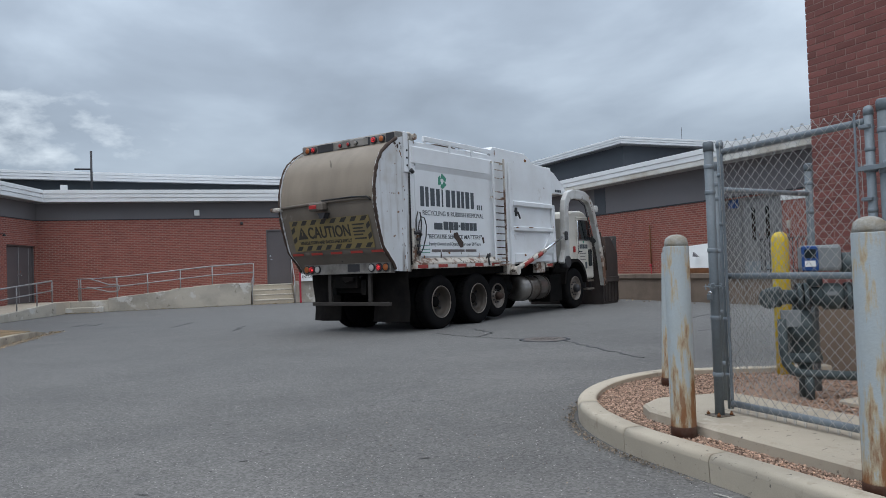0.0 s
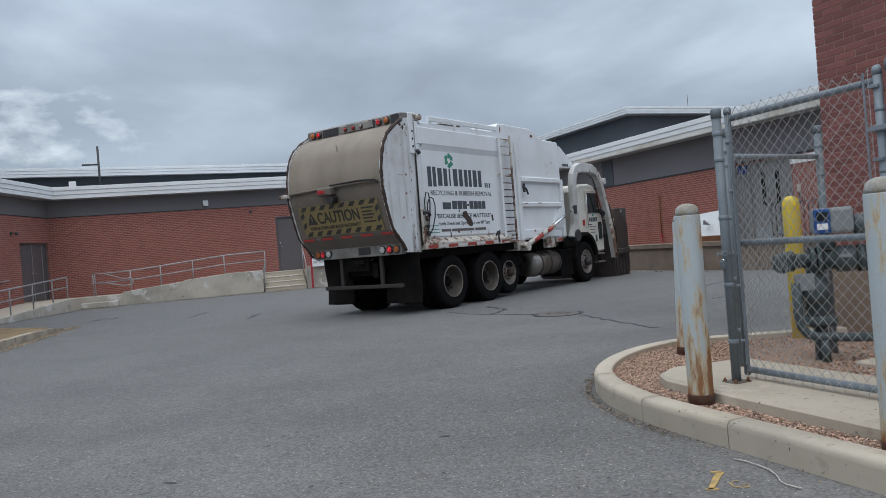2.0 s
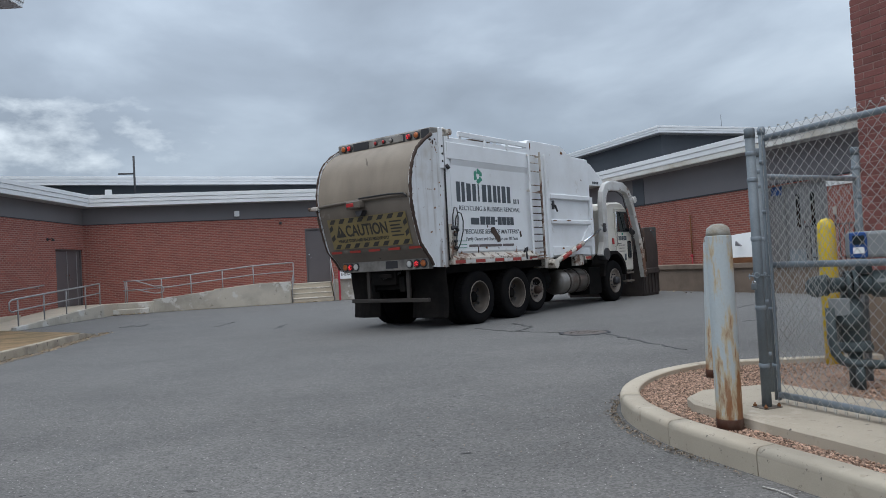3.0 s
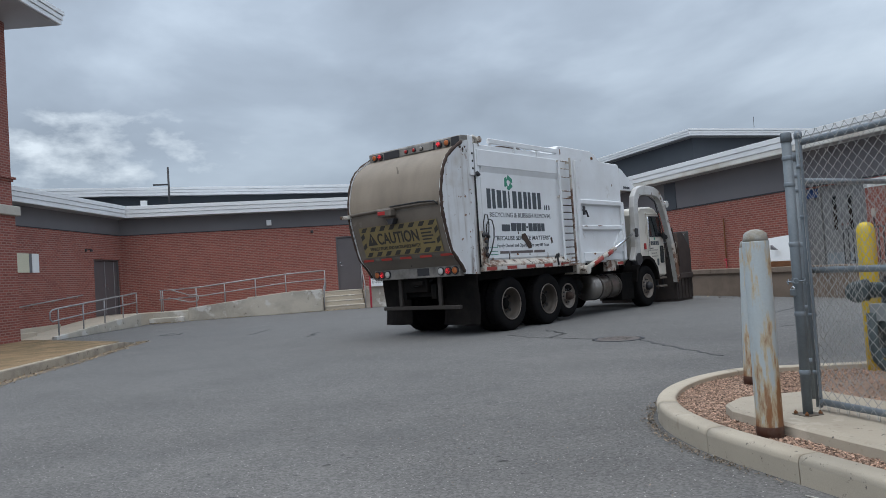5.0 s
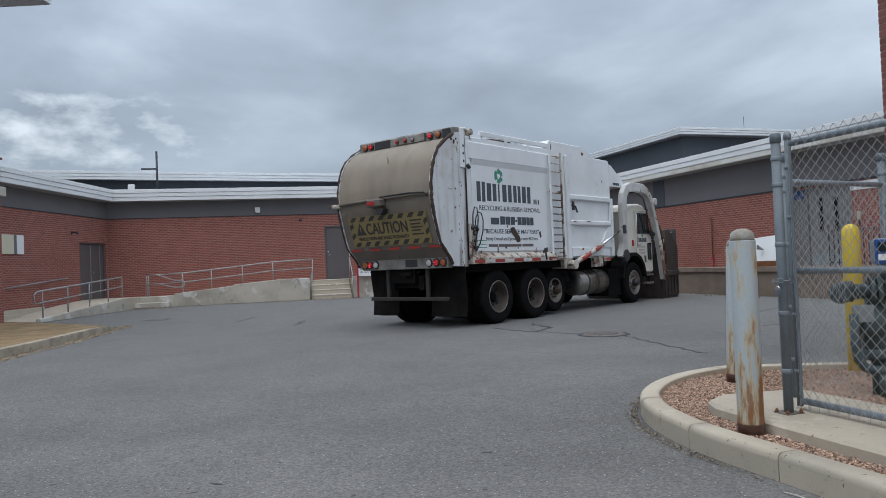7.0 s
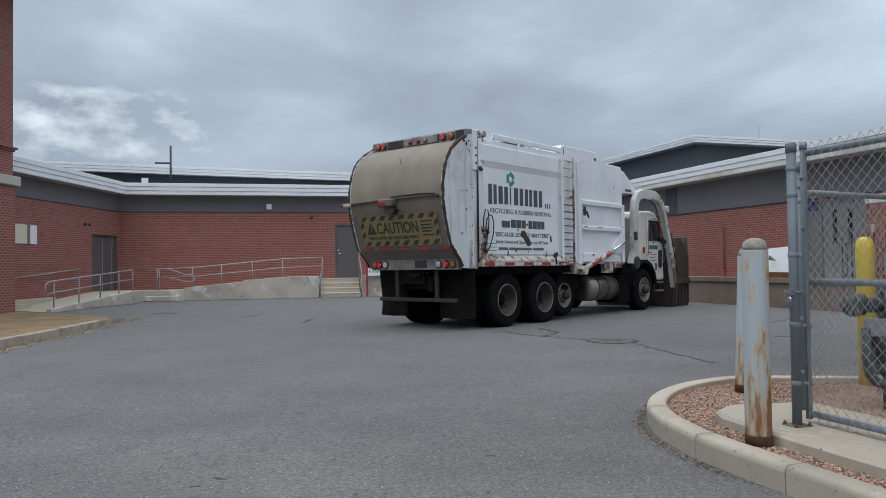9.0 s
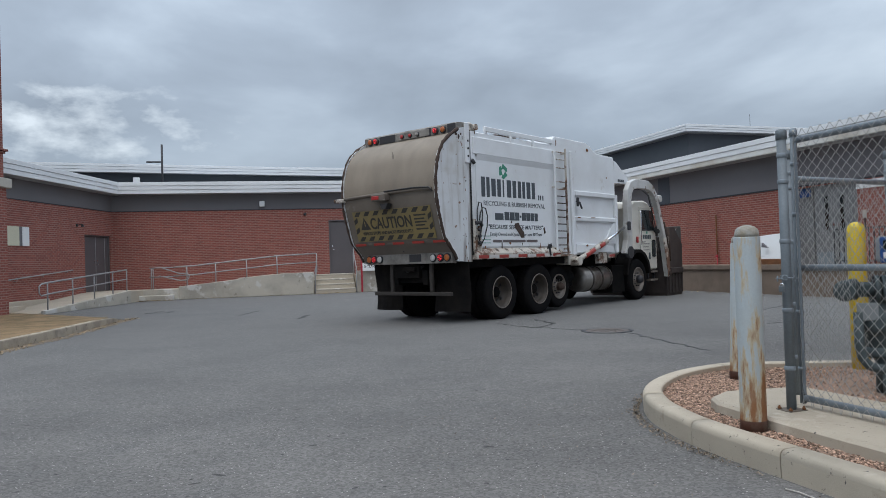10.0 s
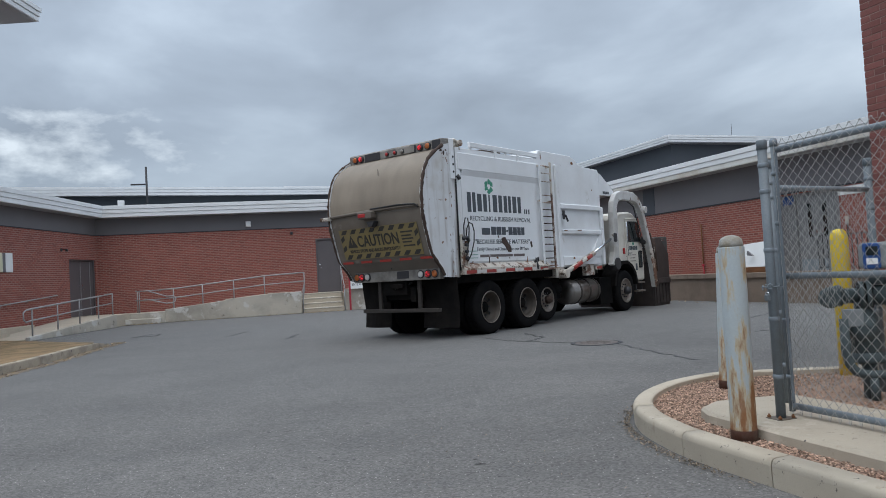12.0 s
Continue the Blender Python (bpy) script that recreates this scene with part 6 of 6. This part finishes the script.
part("weld_plate", B((-1.136, 1.10, 1.15), (-1.131, 1.72, 1.29)), "light_bar", lb)
part("shackle", T([(-1.15, 1.24, 1.42), (-1.17, 1.20, 1.36), (-1.15, 1.14, 1.42)], 0.016, 6), "steel_dark", lb)

# warning sticker on the sloping panel
slope = Vector((-0.15, 0, 0.52)).normalized()
right = Vector((0, -1, 0))
nrm = right.cross(slope)
base = Vector((-1.362, 2.21, 1.585)) + nrm * 0.012
plate = Matrix((right, slope, nrm)).transposed().to_4x4()
plate.translation = base
plate = plate @ Matrix.Diagonal((1.11, 1.0, 1.0, 1.0))


def on_plate(bm):
    bmesh.ops.transform(bm, matrix=plate, verts=bm.verts)
    return bm


cs = part("caution_sticker", on_plate(B((0.0, 0.0, 0.0), (1.82, 0.60, 0.004))), "sign_yellow", tgs, "dirty yellow and black caution sticker")
for k in range(8):
    x = 0.04 + k * 0.225
    for y in (0.012, 0.505):
        part("stripe", on_plate(E([(x, y), (x + 0.11, y), (x + 0.18, y + 0.085), (x + 0.07, y + 0.085)], 0.0042, 0.0062, "z")), "sign_ink", cs)
for y in (0.15, 0.34):
    part("stripe", on_plate(E([(0.01, y), (0.10, y + 0.06), (0.10, y + 0.15), (0.01, y + 0.09)], 0.0042, 0.0062, "z")), "sign_ink", cs)
    part("stripe", on_plate(E([(1.73, y), (1.81, y + 0.06), (1.81, y + 0.15), (1.73, y + 0.09)], 0.0042, 0.0062, "z")), "sign_ink", cs)
part("warning_triangle", on_plate(E([(0.14, 0.235), (0.38, 0.235), (0.26, 0.475)], 0.0042, 0.0062, "z")), "sign_ink", cs)
part("warning_mark", on_plate(B((0.25, 0.30, 0.0063), (0.27, 0.40, 0.0075))), "sign_yellow", cs)
lettering("lettering", "CAUTION", 0.30, plate @ pose(0.40, 0.245, 0.006), "sign_ink", cs, 0.96, 0.006)
lettering("lettering", "VEHICLE STOPS AND BACKS FREQUENTLY", 0.085, plate @ pose(0.16, 0.13, 0.006), "sign_ink", cs, 1.20, 0.002)
for k, (w, y) in enumerate(((0.26, 0.43), (0.22, 0.36), (0.25, 0.30), (0.20, 0.24), (0.26, 0.17))):
    part("print_bar", on_plate(B((1.43, y, 0.0042), (1.43 + w, y + 0.028, 0.0062))), "sign_ink", cs)
for k in range(5):
    part("reflective_tape", on_plate(B((-0.10 + 0.455 * k, -0.090, -0.004), (0.16 + 0.455 * k, -0.045, 0.0))), "tape_red", tgs)

# under the tailgate
for y0, y1 in ((-0.02, 0.84), (1.74, W + 0.02)):
    bm = bmesh.new()
    bmesh.ops.create_grid(bm, x_segments=6, y_segments=8, size=0.5)
    for v in bm.verts:
        u, w = v.co.x + 0.5, v.co.y + 0.5
        v.co = Vector((-0.70 + 0.050 * math.sin(u * 6.0 + y0) * (1 - w) + 0.03 * math.sin(w * 5) - 0.04 * (1 - w), y0 + (y1 - y0) * u, 0.22 + 0.92 * w))
    bmesh.ops.solidify(bm, geom=bm.faces[:], thickness=0.012)
    part("mud_flap", bm, "flap", tk)
bp = part("bumper_bar", B((-1.06, 0.18, 0.52), (-0.97, 2.14, 0.59), 0.01), "underrun", tk)
for y in (0.62, 1.64):
    part("bumper_strut", boxes(((-1.04, y, 0.591), (-0.98, y + 0.08, 1.14)), bev=0.008), "underrun", bp)
part("hitch", boxes(((-1.05, 0.95, 0.85), (-0.9, 1.55, 1.12)), ((-1.12, 1.0, 0.98), (-1.05, 1.28, 1.06)), bev=0.01), "chassis", tk)
part("air_hose", T([(-0.98, 1.40, 1.05), (-1.05, 1.25, 0.98), (-1.02, 1.05, 1.0), (-0.95, 0.9, 1.08)], 0.02), "hydraulic", tk)


def wheel(s, y, r, width, dish, inward, steel="wheel", hub="chassis"):
    """A wheel whose outer face looks along -y (inward = 1) or +y (inward = -1)."""
    q = inward
    t = part("tyre", lathe(bmesh.new(), [(r * 0.58, y + q * 0.02), (r * 0.62, y + q * 0.004), (r * 0.90, y), (r * 0.97, y + q * 0.018), (r, y + q * 0.05), (r, y + q * (width - 0.05)), (r * 0.96, y + q * (width - 0.01)), (r * 0.60, y + q * width)], "y", 40, (s, 0, r), True), "rubber", tk)
    bm = bmesh.new()
    n = 44
    for k in range(n):
        a = 2 * math.pi * k / n
        for j, yy in enumerate((0.055, width * 0.55)):
            m = Matrix.Translation((s, y + q * yy, r)) @ Matrix.Rotation(a + j * 0.07, 4, "Y")
            b2 = bmesh.new()
            box(b2, (-0.022, 0, r - 0.002), (0.022, q * width * 0.32, r + 0.010))
            bmesh.ops.transform(b2, matrix=m, verts=b2.verts)
            vm = {v: bm.verts.new(v.co) for v in b2.verts}
            for f in b2.faces:
                bm.faces.new([vm[v] for v in f.verts])
            b2.free()
    part("tread", bm, "rubber", t)
    rr = r * 0.575
    part("rim", lathe(bmesh.new(), [(rr * 1.04, y + q * 0.012), (rr * 1.04, y), (rr * 0.96, y + q * 0.004), (rr * 0.92, y + q * dish * 0.5), (rr * 0.80, y + q * dish), (rr * 0.42, y + q * (dish + 0.01)), (rr * 0.40, y + q * (dish - 0.03)), (rr * 0.02, y + q * (dish - 0.035))], "y", 32, (s, 0, r), True), steel, t)
    part("rim_lip", T([(s + rr * 1.02 * math.cos(k * math.pi / 16), y + q * 0.002, r + rr * 1.02 * math.sin(k * math.pi / 16)) for k in range(33)], 0.009, 5), "rim_edge", t)
    for k in range(10):
        a = 2 * math.pi * k / 10
        part("wheel_nut", lathe(bmesh.new(), [(0.018, y + q * dish), (0.016, y + q * (dish - 0.03))], "y", 6, (s + rr * 0.56 * math.cos(a), 0, r + rr * 0.56 * math.sin(a))), "steel_dark", t)
    if dish > 0.1:
        for k in range(5):
            a = 2 * math.pi * (k + 0.5) / 5
            part("hand_hole", lathe(bmesh.new(), [(0.032, y + q * (dish - 0.012)), (0.03, y + q * (dish - 0.016))], "y", 10, (s + rr * 0.76 * math.cos(a), 0, r + rr * 0.76 * math.sin(a))), "dark", t)
    out = 0.02 if dish > 0.1 else 0.11
    part("hub", lathe(bmesh.new(), [(rr * 0.36, y + q * (dish - 0.03)), (rr * 0.33, y + q * (dish - 0.04 - out * 0.6)), (rr * 0.24, y + q * (dish - 0.05 - out)), (rr * 0.05, y + q * (dish - 0.055 - out))], "y", 16, (s, 0, r)), hub, t)
    return t


for s in (0.30, 1.62):
    wheel(s, 0.0, 0.52, 0.27, 0.19, 1)
    wheel(s, 0.31, 0.515, 0.27, 0.05, 1)
    wheel(s, W, 0.52, 0.27, 0.19, -1)
    wheel(s, W - 0.31, 0.515, 0.27, 0.05, -1)
lift_r = wheel(2.60, 0.13, 0.45, 0.26, 0.05, 1, "wheel_alu", "rim_rust")
lift_l = wheel(2.60, W - 0.13, 0.45, 0.26, 0.05, -1, "wheel_alu", "rim_rust")
for t in (lift_r, lift_l):
    t.location.z = 0.07
for y, q in ((0.06, 1), (W - 0.06, -1)):
    wheel(6.36, y, 0.52, 0.30, 0.05, q, "wheel_alu", "steel_dark")

# tank
ft = part("fuel_tank", lathe(bmesh.new(), [(0.05, 3.70), (0.25, 3.71), (0.29, 3.75), (0.29, 4.98), (0.25, 5.02), (0.05, 5.03)], "x", 28, (0, 0.36, 0.62)), "alu", tk)
for s in (4.02, 4.46, 4.88):
    part("strap", lathe(bmesh.new(), [(0.292, s), (0.302, s), (0.302, s + 0.06), (0.292, s + 0.06)], "x", 28, (0, 0.36, 0.62)), "wheel", ft)
part("cap", lathe(bmesh.new(), [(0.05, 0.0), (0.05, 0.04)], "z", 12, (4.3, 0.26, 0.88)), "steel_dark", ft)
part("tank_step", boxes(((5.1, 0.15, 0.24), (5.75, 0.7, 0.9)), bev=0.01), "chassis", tk)

# cab
cabp = [(6.19, 1.16), (6.17, 2.36), (6.24, 2.48), (6.40, 2.55), (6.95, 2.575), (7.20, 2.53), (7.35, 2.42), (7.43, 2.24), (7.60, 1.66), (7.64, 1.40), (7.64, 0.74), (7.16, 0.74), (7.06, 1.00), (6.86, 1.16), (6.60, 1.24)]
cb = part("cab", E(cabp, 0.12, W - 0.12, bev=0.04), "cab_paint", tk, "cream-white lorry cab with rounded roof")
dr = part("cab_door", E([(6.64, 1.26), (6.90, 1.18), (7.10, 1.02), (7.20, 0.78), (7.60, 0.78), (7.60, 1.42), (7.56, 1.66), (7.40, 2.26), (7.34, 2.36), (6.64, 2.36)], 0.10, 0.119, bev=0.004), "cab_paint", cb)
part("window", E([(6.74, 1.80), (7.46, 1.80), (7.35, 2.20), (7.28, 2.30), (6.74, 2.30)], 0.088, 0.099, bev=0.003), "tint", dr)
part("window_frame", T([(6.73, 0.095, 1.79), (7.47, 0.095, 1.79), (7.36, 0.095, 2.21), (7.29, 0.095, 2.31), (6.73, 0.095, 2.31), (6.73, 0.095, 1.79)], 0.016, 6), "steel_dark", dr)
part("vent_bar", T([(7.18, 0.09, 1.80), (7.16, 0.09, 2.30)], 0.012, 6), "steel_dark", dr)
part("rain_gutter", T([(6.60, 0.10, 2.38), (7.30, 0.10, 2.40), (7.42, 0.11, 2.30)], 0.014, 6), "cab_paint", cb)
part("low_window", B((7.30, 0.090, 1.08), (7.48, 0.099, 1.54), 0.03), "tint", dr)
part("grab_rail", T([(6.58, 0.10, 1.40), (6.58, 0.04, 1.42), (6.58, 0.04, 2.28), (6.58, 0.10, 2.30)], 0.014, 6), "chrome", cb)
part("side_lamp", B((6.42, 0.09, 1.46), (6.52, 0.119, 1.62), 0.012), "red_lens", cb)
part("handle", T([(6.72, 0.10, 1.48), (6.72, 0.06, 1.48), (6.84, 0.06, 1.48), (6.84, 0.10, 1.48)], 0.012, 6), "steel_dark", dr)
for k in range(5):
    part("name_bar", B((6.78 + k * 0.100, 0.094, 1.56), (6.855 + k * 0.100, 0.099, 1.67)), "letter_dark", dr)
part("logo_bar", B((6.98, 0.094, 1.70), (7.06, 0.099, 1.76)), "letter_green", dr)
for k in range(3):
    part("print_bar", B((6.80, 0.094, 1.42 - k * 0.08), (6.80 + (0.36, 0.30, 0.34)[k], 0.099, 1.44 - k * 0.08)), "grey_lens", dr)
part("unit_bar", B((7.10, 0.094, 1.02), (7.20, 0.099, 1.20)), "letter_dark", dr)
part("windscreen", E([(0.25, 1.70), (W - 0.25, 1.70), (W - 0.3, 2.34), (0.3, 2.34)], 7.595, 7.605, "x"), "tint", cb).matrix_basis = Matrix.Translation((7.60, 0, 1.66)) @ Matrix.Rotation(radians(-16), 4, "Y") @ Matrix.Translation((-7.60, 0, -1.66))
part("fender", E([(5.68, 0.66), (5.76, 0.96), (5.94, 1.18), (6.22, 1.29), (6.52, 1.29), (6.78, 1.18), (6.98, 0.96), (7.06, 0.66), (6.98, 0.66), (6.90, 0.90), (6.72, 1.10), (6.50, 1.20), (6.24, 1.20), (6.00, 1.10), (5.84, 0.92), (5.76, 0.66)], 0.03, 0.42, bev=0.006), "flap", cb)
for z in (0.44, 0.66):
    part("step", B((7.14, 0.08, z), (7.58, 0.32, z + 0.05), 0.008), "wheel_alu", cb)
for x in (7.16, 7.52):
    part("step_bracket", B((x, 0.16, 0.40), (x + 0.04, 0.22, 0.74)), "steel_dark", cb)
mr = part("mirror", lathe(bmesh.new(), [(0.06, -0.05), (0.10, -0.02), (0.105, 0.0), (0.02, 0.002)], "x", 18, (7.46, 0.0, 1.80)), "steel_dark", cb)
part("mirror_arm", T([(7.44, 0.12, 2.20), (7.52, 0.02, 2.24), (7.52, 0.0, 1.90)], 0.012, 6), "chrome", mr)
part("mirror_arm", T([(7.58, 0.12, 1.62), (7.54, 0.0, 1.62), (7.52, 0.0, 1.72)], 0.012, 6), "chrome", mr)
part("exhaust", T([(5.95, 0.55, 0.9), (5.95, 0.55, 2.6)], 0.06, 10), "chassis", tk)
part("air_cleaner", lathe(bmesh.new(), [(0.06, 1.35), (0.17, 1.4), (0.17, 1.95), (0.06, 2.0)], "z", 14, (5.35, 0.85, 0)), "steel_dark", tk)
part("light_guard", boxes(((6.9, 0.5, 2.57), (6.98, W - 0.5, 2.62)), bev=0.01), "steel_dark", cb)

# lifting arms over the cab
line = [(5.42, 1.16), (5.52, 1.50), (5.55, 2.00), (5.55, 2.50), (5.60, 2.72), (5.74, 2.88), (5.98, 2.945), (6.35, 2.95), (6.68, 2.94), (6.92, 2.86), (7.10, 2.70), (7.24, 2.44), (7.40, 2.05), (7.54, 1.70), (7.64, 1.35), (7.72, 0.95), (7.80, 0.55)]
wid = [0.36, 0.26, 0.23, 0.23, 0.23, 0.23, 0.23, 0.23, 0.22, 0.20, 0.18, 0.16, 0.15, 0.15, 0.15, 0.14, 0.12]


def arm(y0, y1):
    a, b = [], []
    for i, (x, z) in enumerate(line):
        p, q = line[max(i - 1, 0)], line[min(i + 1, len(line) - 1)]
        d = Vector((q[0] - p[0], q[1] - p[1])).normalized()
        a.append((x - d.y * wid[i] / 2, z + d.x * wid[i] / 2))
        b.append((x + d.y * wid[i] / 2, z - d.x * wid[i] / 2))
    am = part("lifting_arm", E(a + b[::-1], y0, y1, bev=0.012), "arm_paint", tk, "chipped white curved lifting arm")
    part("grimy_end", E([(7.44, 1.55), (7.76, 1.62), (7.80, 1.10), (7.84, 0.62), (7.70, 0.52), (7.62, 0.95)], y0 - 0.008, y0), "truck_sill", am)
    part("pivot", lathe(bmesh.new(), [(0.15, y0 - 0.03), (0.15, y1 + 0.03)], "y", 18, (5.50, 0, 1.22)), "steel_dark", am)
    part("knuckle", lathe(bmesh.new(), [(0.09, y0 - 0.04), (0.09, y1 + 0.02)], "y", 16, (7.30, 0, 2.62)), "arm_paint", am)
    part("elbow", lathe(bmesh.new(), [(0.065, y0 - 0.03), (0.065, y1 + 0.03)], "y", 16, (7.80, 0, 0.62)), "rim_rust", am)
    part("wear_plate", T([(7.52, y0 - 0.012, 2.0), (7.66, y0 - 0.012, 1.65), (7.74, y0 - 0.012, 1.30)], 0.022, 6), "rim_rust", am)
    part("arm_hose", T([(5.66, y1 + 0.02, 1.6), (5.66, y1 + 0.02, 2.5), (5.84, y1 + 0.01, 2.80), (6.5, y1 + 0.0, 2.84), (6.92, y1 + 0.0, 2.70), (7.26, y1, 2.0), (7.60, y1, 1.0)], 0.016, 6), "hydraulic", am)
    part("tilt_cylinder", T([(7.78, y0 - 0.0, 1.85), (7.84, y0 - 0.0, 1.4), (7.84, y0 - 0.0, 0.95)], 0.035, 10), "rim_rust", am)
    part("cross_hook", boxes(((5.36, y0 - 0.05, 1.76), (5.50, y0, 1.98)), bev=0.02), "steel_dark", am)
    return am


arm(-0.16, -0.02)
arm(W + 0.02, W + 0.16)
cyl = part("lift_cylinder", T([(2.98, -0.10, 1.06), (4.42, -0.10, 1.50)], 0.056, 14), "truck_sill", tk)
part("rod", T([(4.34, -0.10, 1.48), (5.34, -0.10, 1.83)], 0.032, 10), "chrome", cyl)
part("clevis", lathe(bmesh.new(), [(0.10, -0.20), (0.10, 0.02)], "y", 14, (2.98, 0, 1.06)), "truck_sill", cyl)
part("reflective_tape", T([(3.35, -0.115, 1.165), (3.75, -0.115, 1.29)], 0.055, 14), "tape_red", cyl)
part("reflective_tape", T([(4.0, -0.115, 1.365), (4.22, -0.115, 1.43)], 0.055, 14), "tape_red", cyl)
for lo, hi in (((2.78, -0.02, 0.98), (3.15, 0.3, 1.22)), ((4.2, 0.0, 0.98), (4.6, 0.12, 1.24)), ((4.62, -0.03, 1.10), (4.95, 0.0, 1.20))):
    part("support", B(lo, hi, 0.01), "truck_sill", tk)
part("support_tape", B((4.66, -0.036, 1.13), (4.92, -0.031, 1.18)), "tape_red", tk)

# hydraulic hoses behind the tailgate seam
for loop in (((-0.52, 1.80), (-0.51, 2.08), (-0.45, 2.23), (-0.38, 2.22), (-0.35, 2.05), (-0.38, 1.80), (-0.46, 1.55), (-0.50, 1.44)),
             ((-0.46, 1.82), (-0.42, 2.03), (-0.34, 2.14), (-0.25, 2.12), (-0.20, 1.98), (-0.22, 1.78), (-0.32, 1.55), (-0.44, 1.42))):
    part("hydraulic_hose", T([(a, -0.07, b) for a, b in loop], 0.012, 6), "hydraulic", tk)
vb = part("valve_bracket", boxes(((-0.66, -0.06, 1.26), (-0.60, 0.0, 1.92)), ((-0.50, -0.06, 1.26), (-0.45, 0.0, 1.80)), ((-0.62, -0.03, 1.30), (-0.48, 0.0, 1.76)), bev=0.006), "truck_sill", tk)
for z in (1.48, 1.60, 1.72):
    part("fitting", lathe(bmesh.new(), [(0.03, -0.12), (0.03, -0.07)], "y", 8, (-0.56, 0, z)), "steel_dark", vb)
part("bracket_top", T([(-0.64, -0.06, 1.84), (-0.52, -0.08, 1.86), (-0.44, -0.06, 1.80)], 0.035, 8), "steel_dark", vb)

vb.location.x = 0.07

# printing on the side
for x0, x1, z0, z1 in ((-0.44, -0.15, 2.35, 2.73), (-0.12, 0.22, 2.37, 2.71), (0.25, 0.36, 2.37, 2.71), (0.39, 0.74, 2.37, 2.71), (0.77, 1.05, 2.37, 2.71), (1.08, 1.42, 2.37, 2.71)):
    w = x1 - x0
    part("name_bar", B((x0, -0.004, z0), (x0 + w * 0.40, 0.0, z1)), "letter_dark", bd)
    if w > 0.15:
        part("name_bar", B((x0 + w * 0.56, -0.004, z0), (x0 + w * 0.90, 0.0, z1)), "letter_dark", bd)
for x in (1.50, 1.57, 1.66):
    part("name_bar", B((x, -0.004, 2.36), (x + 0.04, 0.0, 2.46)), "letter_dark", bd)
def hexpoint(a, r):
    """A point on a hexagon's outline at the angle a in degrees."""
    k = (a - 30) % 60 - 30
    q = r * math.cos(radians(30)) / math.cos(radians(k))
    return 0.28 + q * math.cos(radians(a)), 2.87 + q * math.sin(radians(a))


for a in (0, 120, 240):
    pts = [hexpoint(a + k, 0.15) for k in (2, 30, 60, 90, 98)] + [hexpoint(a + k, 0.095) for k in (112, 128)] + [hexpoint(a + 92, 0.045)] + [hexpoint(a + k, 0.064) for k in (60, 30, 12)]
    part("logo_shape", E(pts, -0.005, 0.0), "letter_green", bd)
lettering("lettering", "RECYCLING & RUBBISH REMOVAL", 0.13, pose(-0.38, -0.002, 2.19, 90), "letter_dark", bd, 2.12)
for x0, x1, z1 in ((-0.03, 0.24, 2.05), (0.28, 0.44, 2.08), (0.46, 0.62, 2.08), (0.64, 0.78, 2.08), (0.80, 0.86, 2.02), (0.88, 1.02, 2.08), (1.04, 1.18, 2.08), (1.20, 1.32, 2.08), (1.34, 1.46, 2.08)):
    part("print_bar", B((x0, -0.004, 1.92 if z1 > 2.03 else 1.98), (x1, 0.0, z1)), "letter_dark", bd)
lettering("lettering", "\"BECAUSE SERVICE MATTERS\"", 0.12, pose(-0.25, -0.002, 1.745, 90), "letter_dark", bd, 1.90, 0.001, 0.2)
lettering("lettering", "Family Owned and Operated for over 80 Years", 0.10, pose(-0.21, -0.002, 1.61, 90), "letter_dark", bd, 1.80, 0.0, 0.15)
for k, (x, w) in enumerate(((-0.13, 0.30), (0.20, 0.78), (1.02, 0.40))):
    part("print_bar", B((x, -0.004, 1.485), (x + w, 0.0, 1.535)), "grey_lens", bd)
for z in (1.47, 1.53, 1.60):
    part("print_bar", B((-0.46, -0.004, z), (-0.20, 0.0, z + 0.012)), "letter_green", bd)
part("rust_patch", E([(0.62, 1.86), (0.74, 1.88), (0.86, 1.74), (0.92, 1.70), (0.94, 1.58), (0.84, 1.57), (0.72, 1.70), (0.62, 1.78)], -0.008, 0.0), "rim_rust", bd)
part("rust_patch", E([(1.66, 1.78), (1.71, 1.80), (1.74, 1.68), (1.69, 1.66)], -0.008, 0.0), "rim_rust", bd)

# ---- steel bin held in front of the lorry ----
dbm = pose(5.369, 12.915, 0, 0, 0, 30.8)
db = empty("refuse_bin", dbm, "dark brown steel front-load bin standing before the lorry", "bin")
part("side", E([(7.95, 0.06), (9.00, 0.06), (9.04, 1.42), (8.50, 1.90), (8.05, 1.88), (7.95, 1.2)], -0.02, 0.03, bev=0.008), "bin", db)
part("side", E([(7.95, 0.06), (9.00, 0.06), (9.04, 1.42), (8.50, 1.90), (8.05, 1.88), (7.95, 1.2)], 2.30, 2.35, bev=0.008), "bin", db)
part("back", B((7.95, 0.031, 0.06), (8.0, 2.299, 1.2), 0.005), "bin", db)
part("front", B((8.96, 0.031, 0.06), (9.0, 2.299, 1.40), 0.005), "bin", db)
part("floor", B((7.96, 0.0, 0.0), (8.99, 2.3, 0.059)), "bin", db)
part("lid", E([(8.0, 1.2), (8.12, 1.76), (8.14, 1.86), (8.06, 1.88), (7.94, 1.22)], 0.1, 2.2), "bin", db)
fp = part("fork_pocket", B((8.05, -0.10, 0.62), (8.90, -0.022, 0.76), 0.01), "bin", db)
part("pocket_rib", boxes(*[((8.02 + 0.22 * k, -0.05, 0.08), (8.06 + 0.22 * k, -0.021, 0.6)) for k in range(5)]), "bin", db)
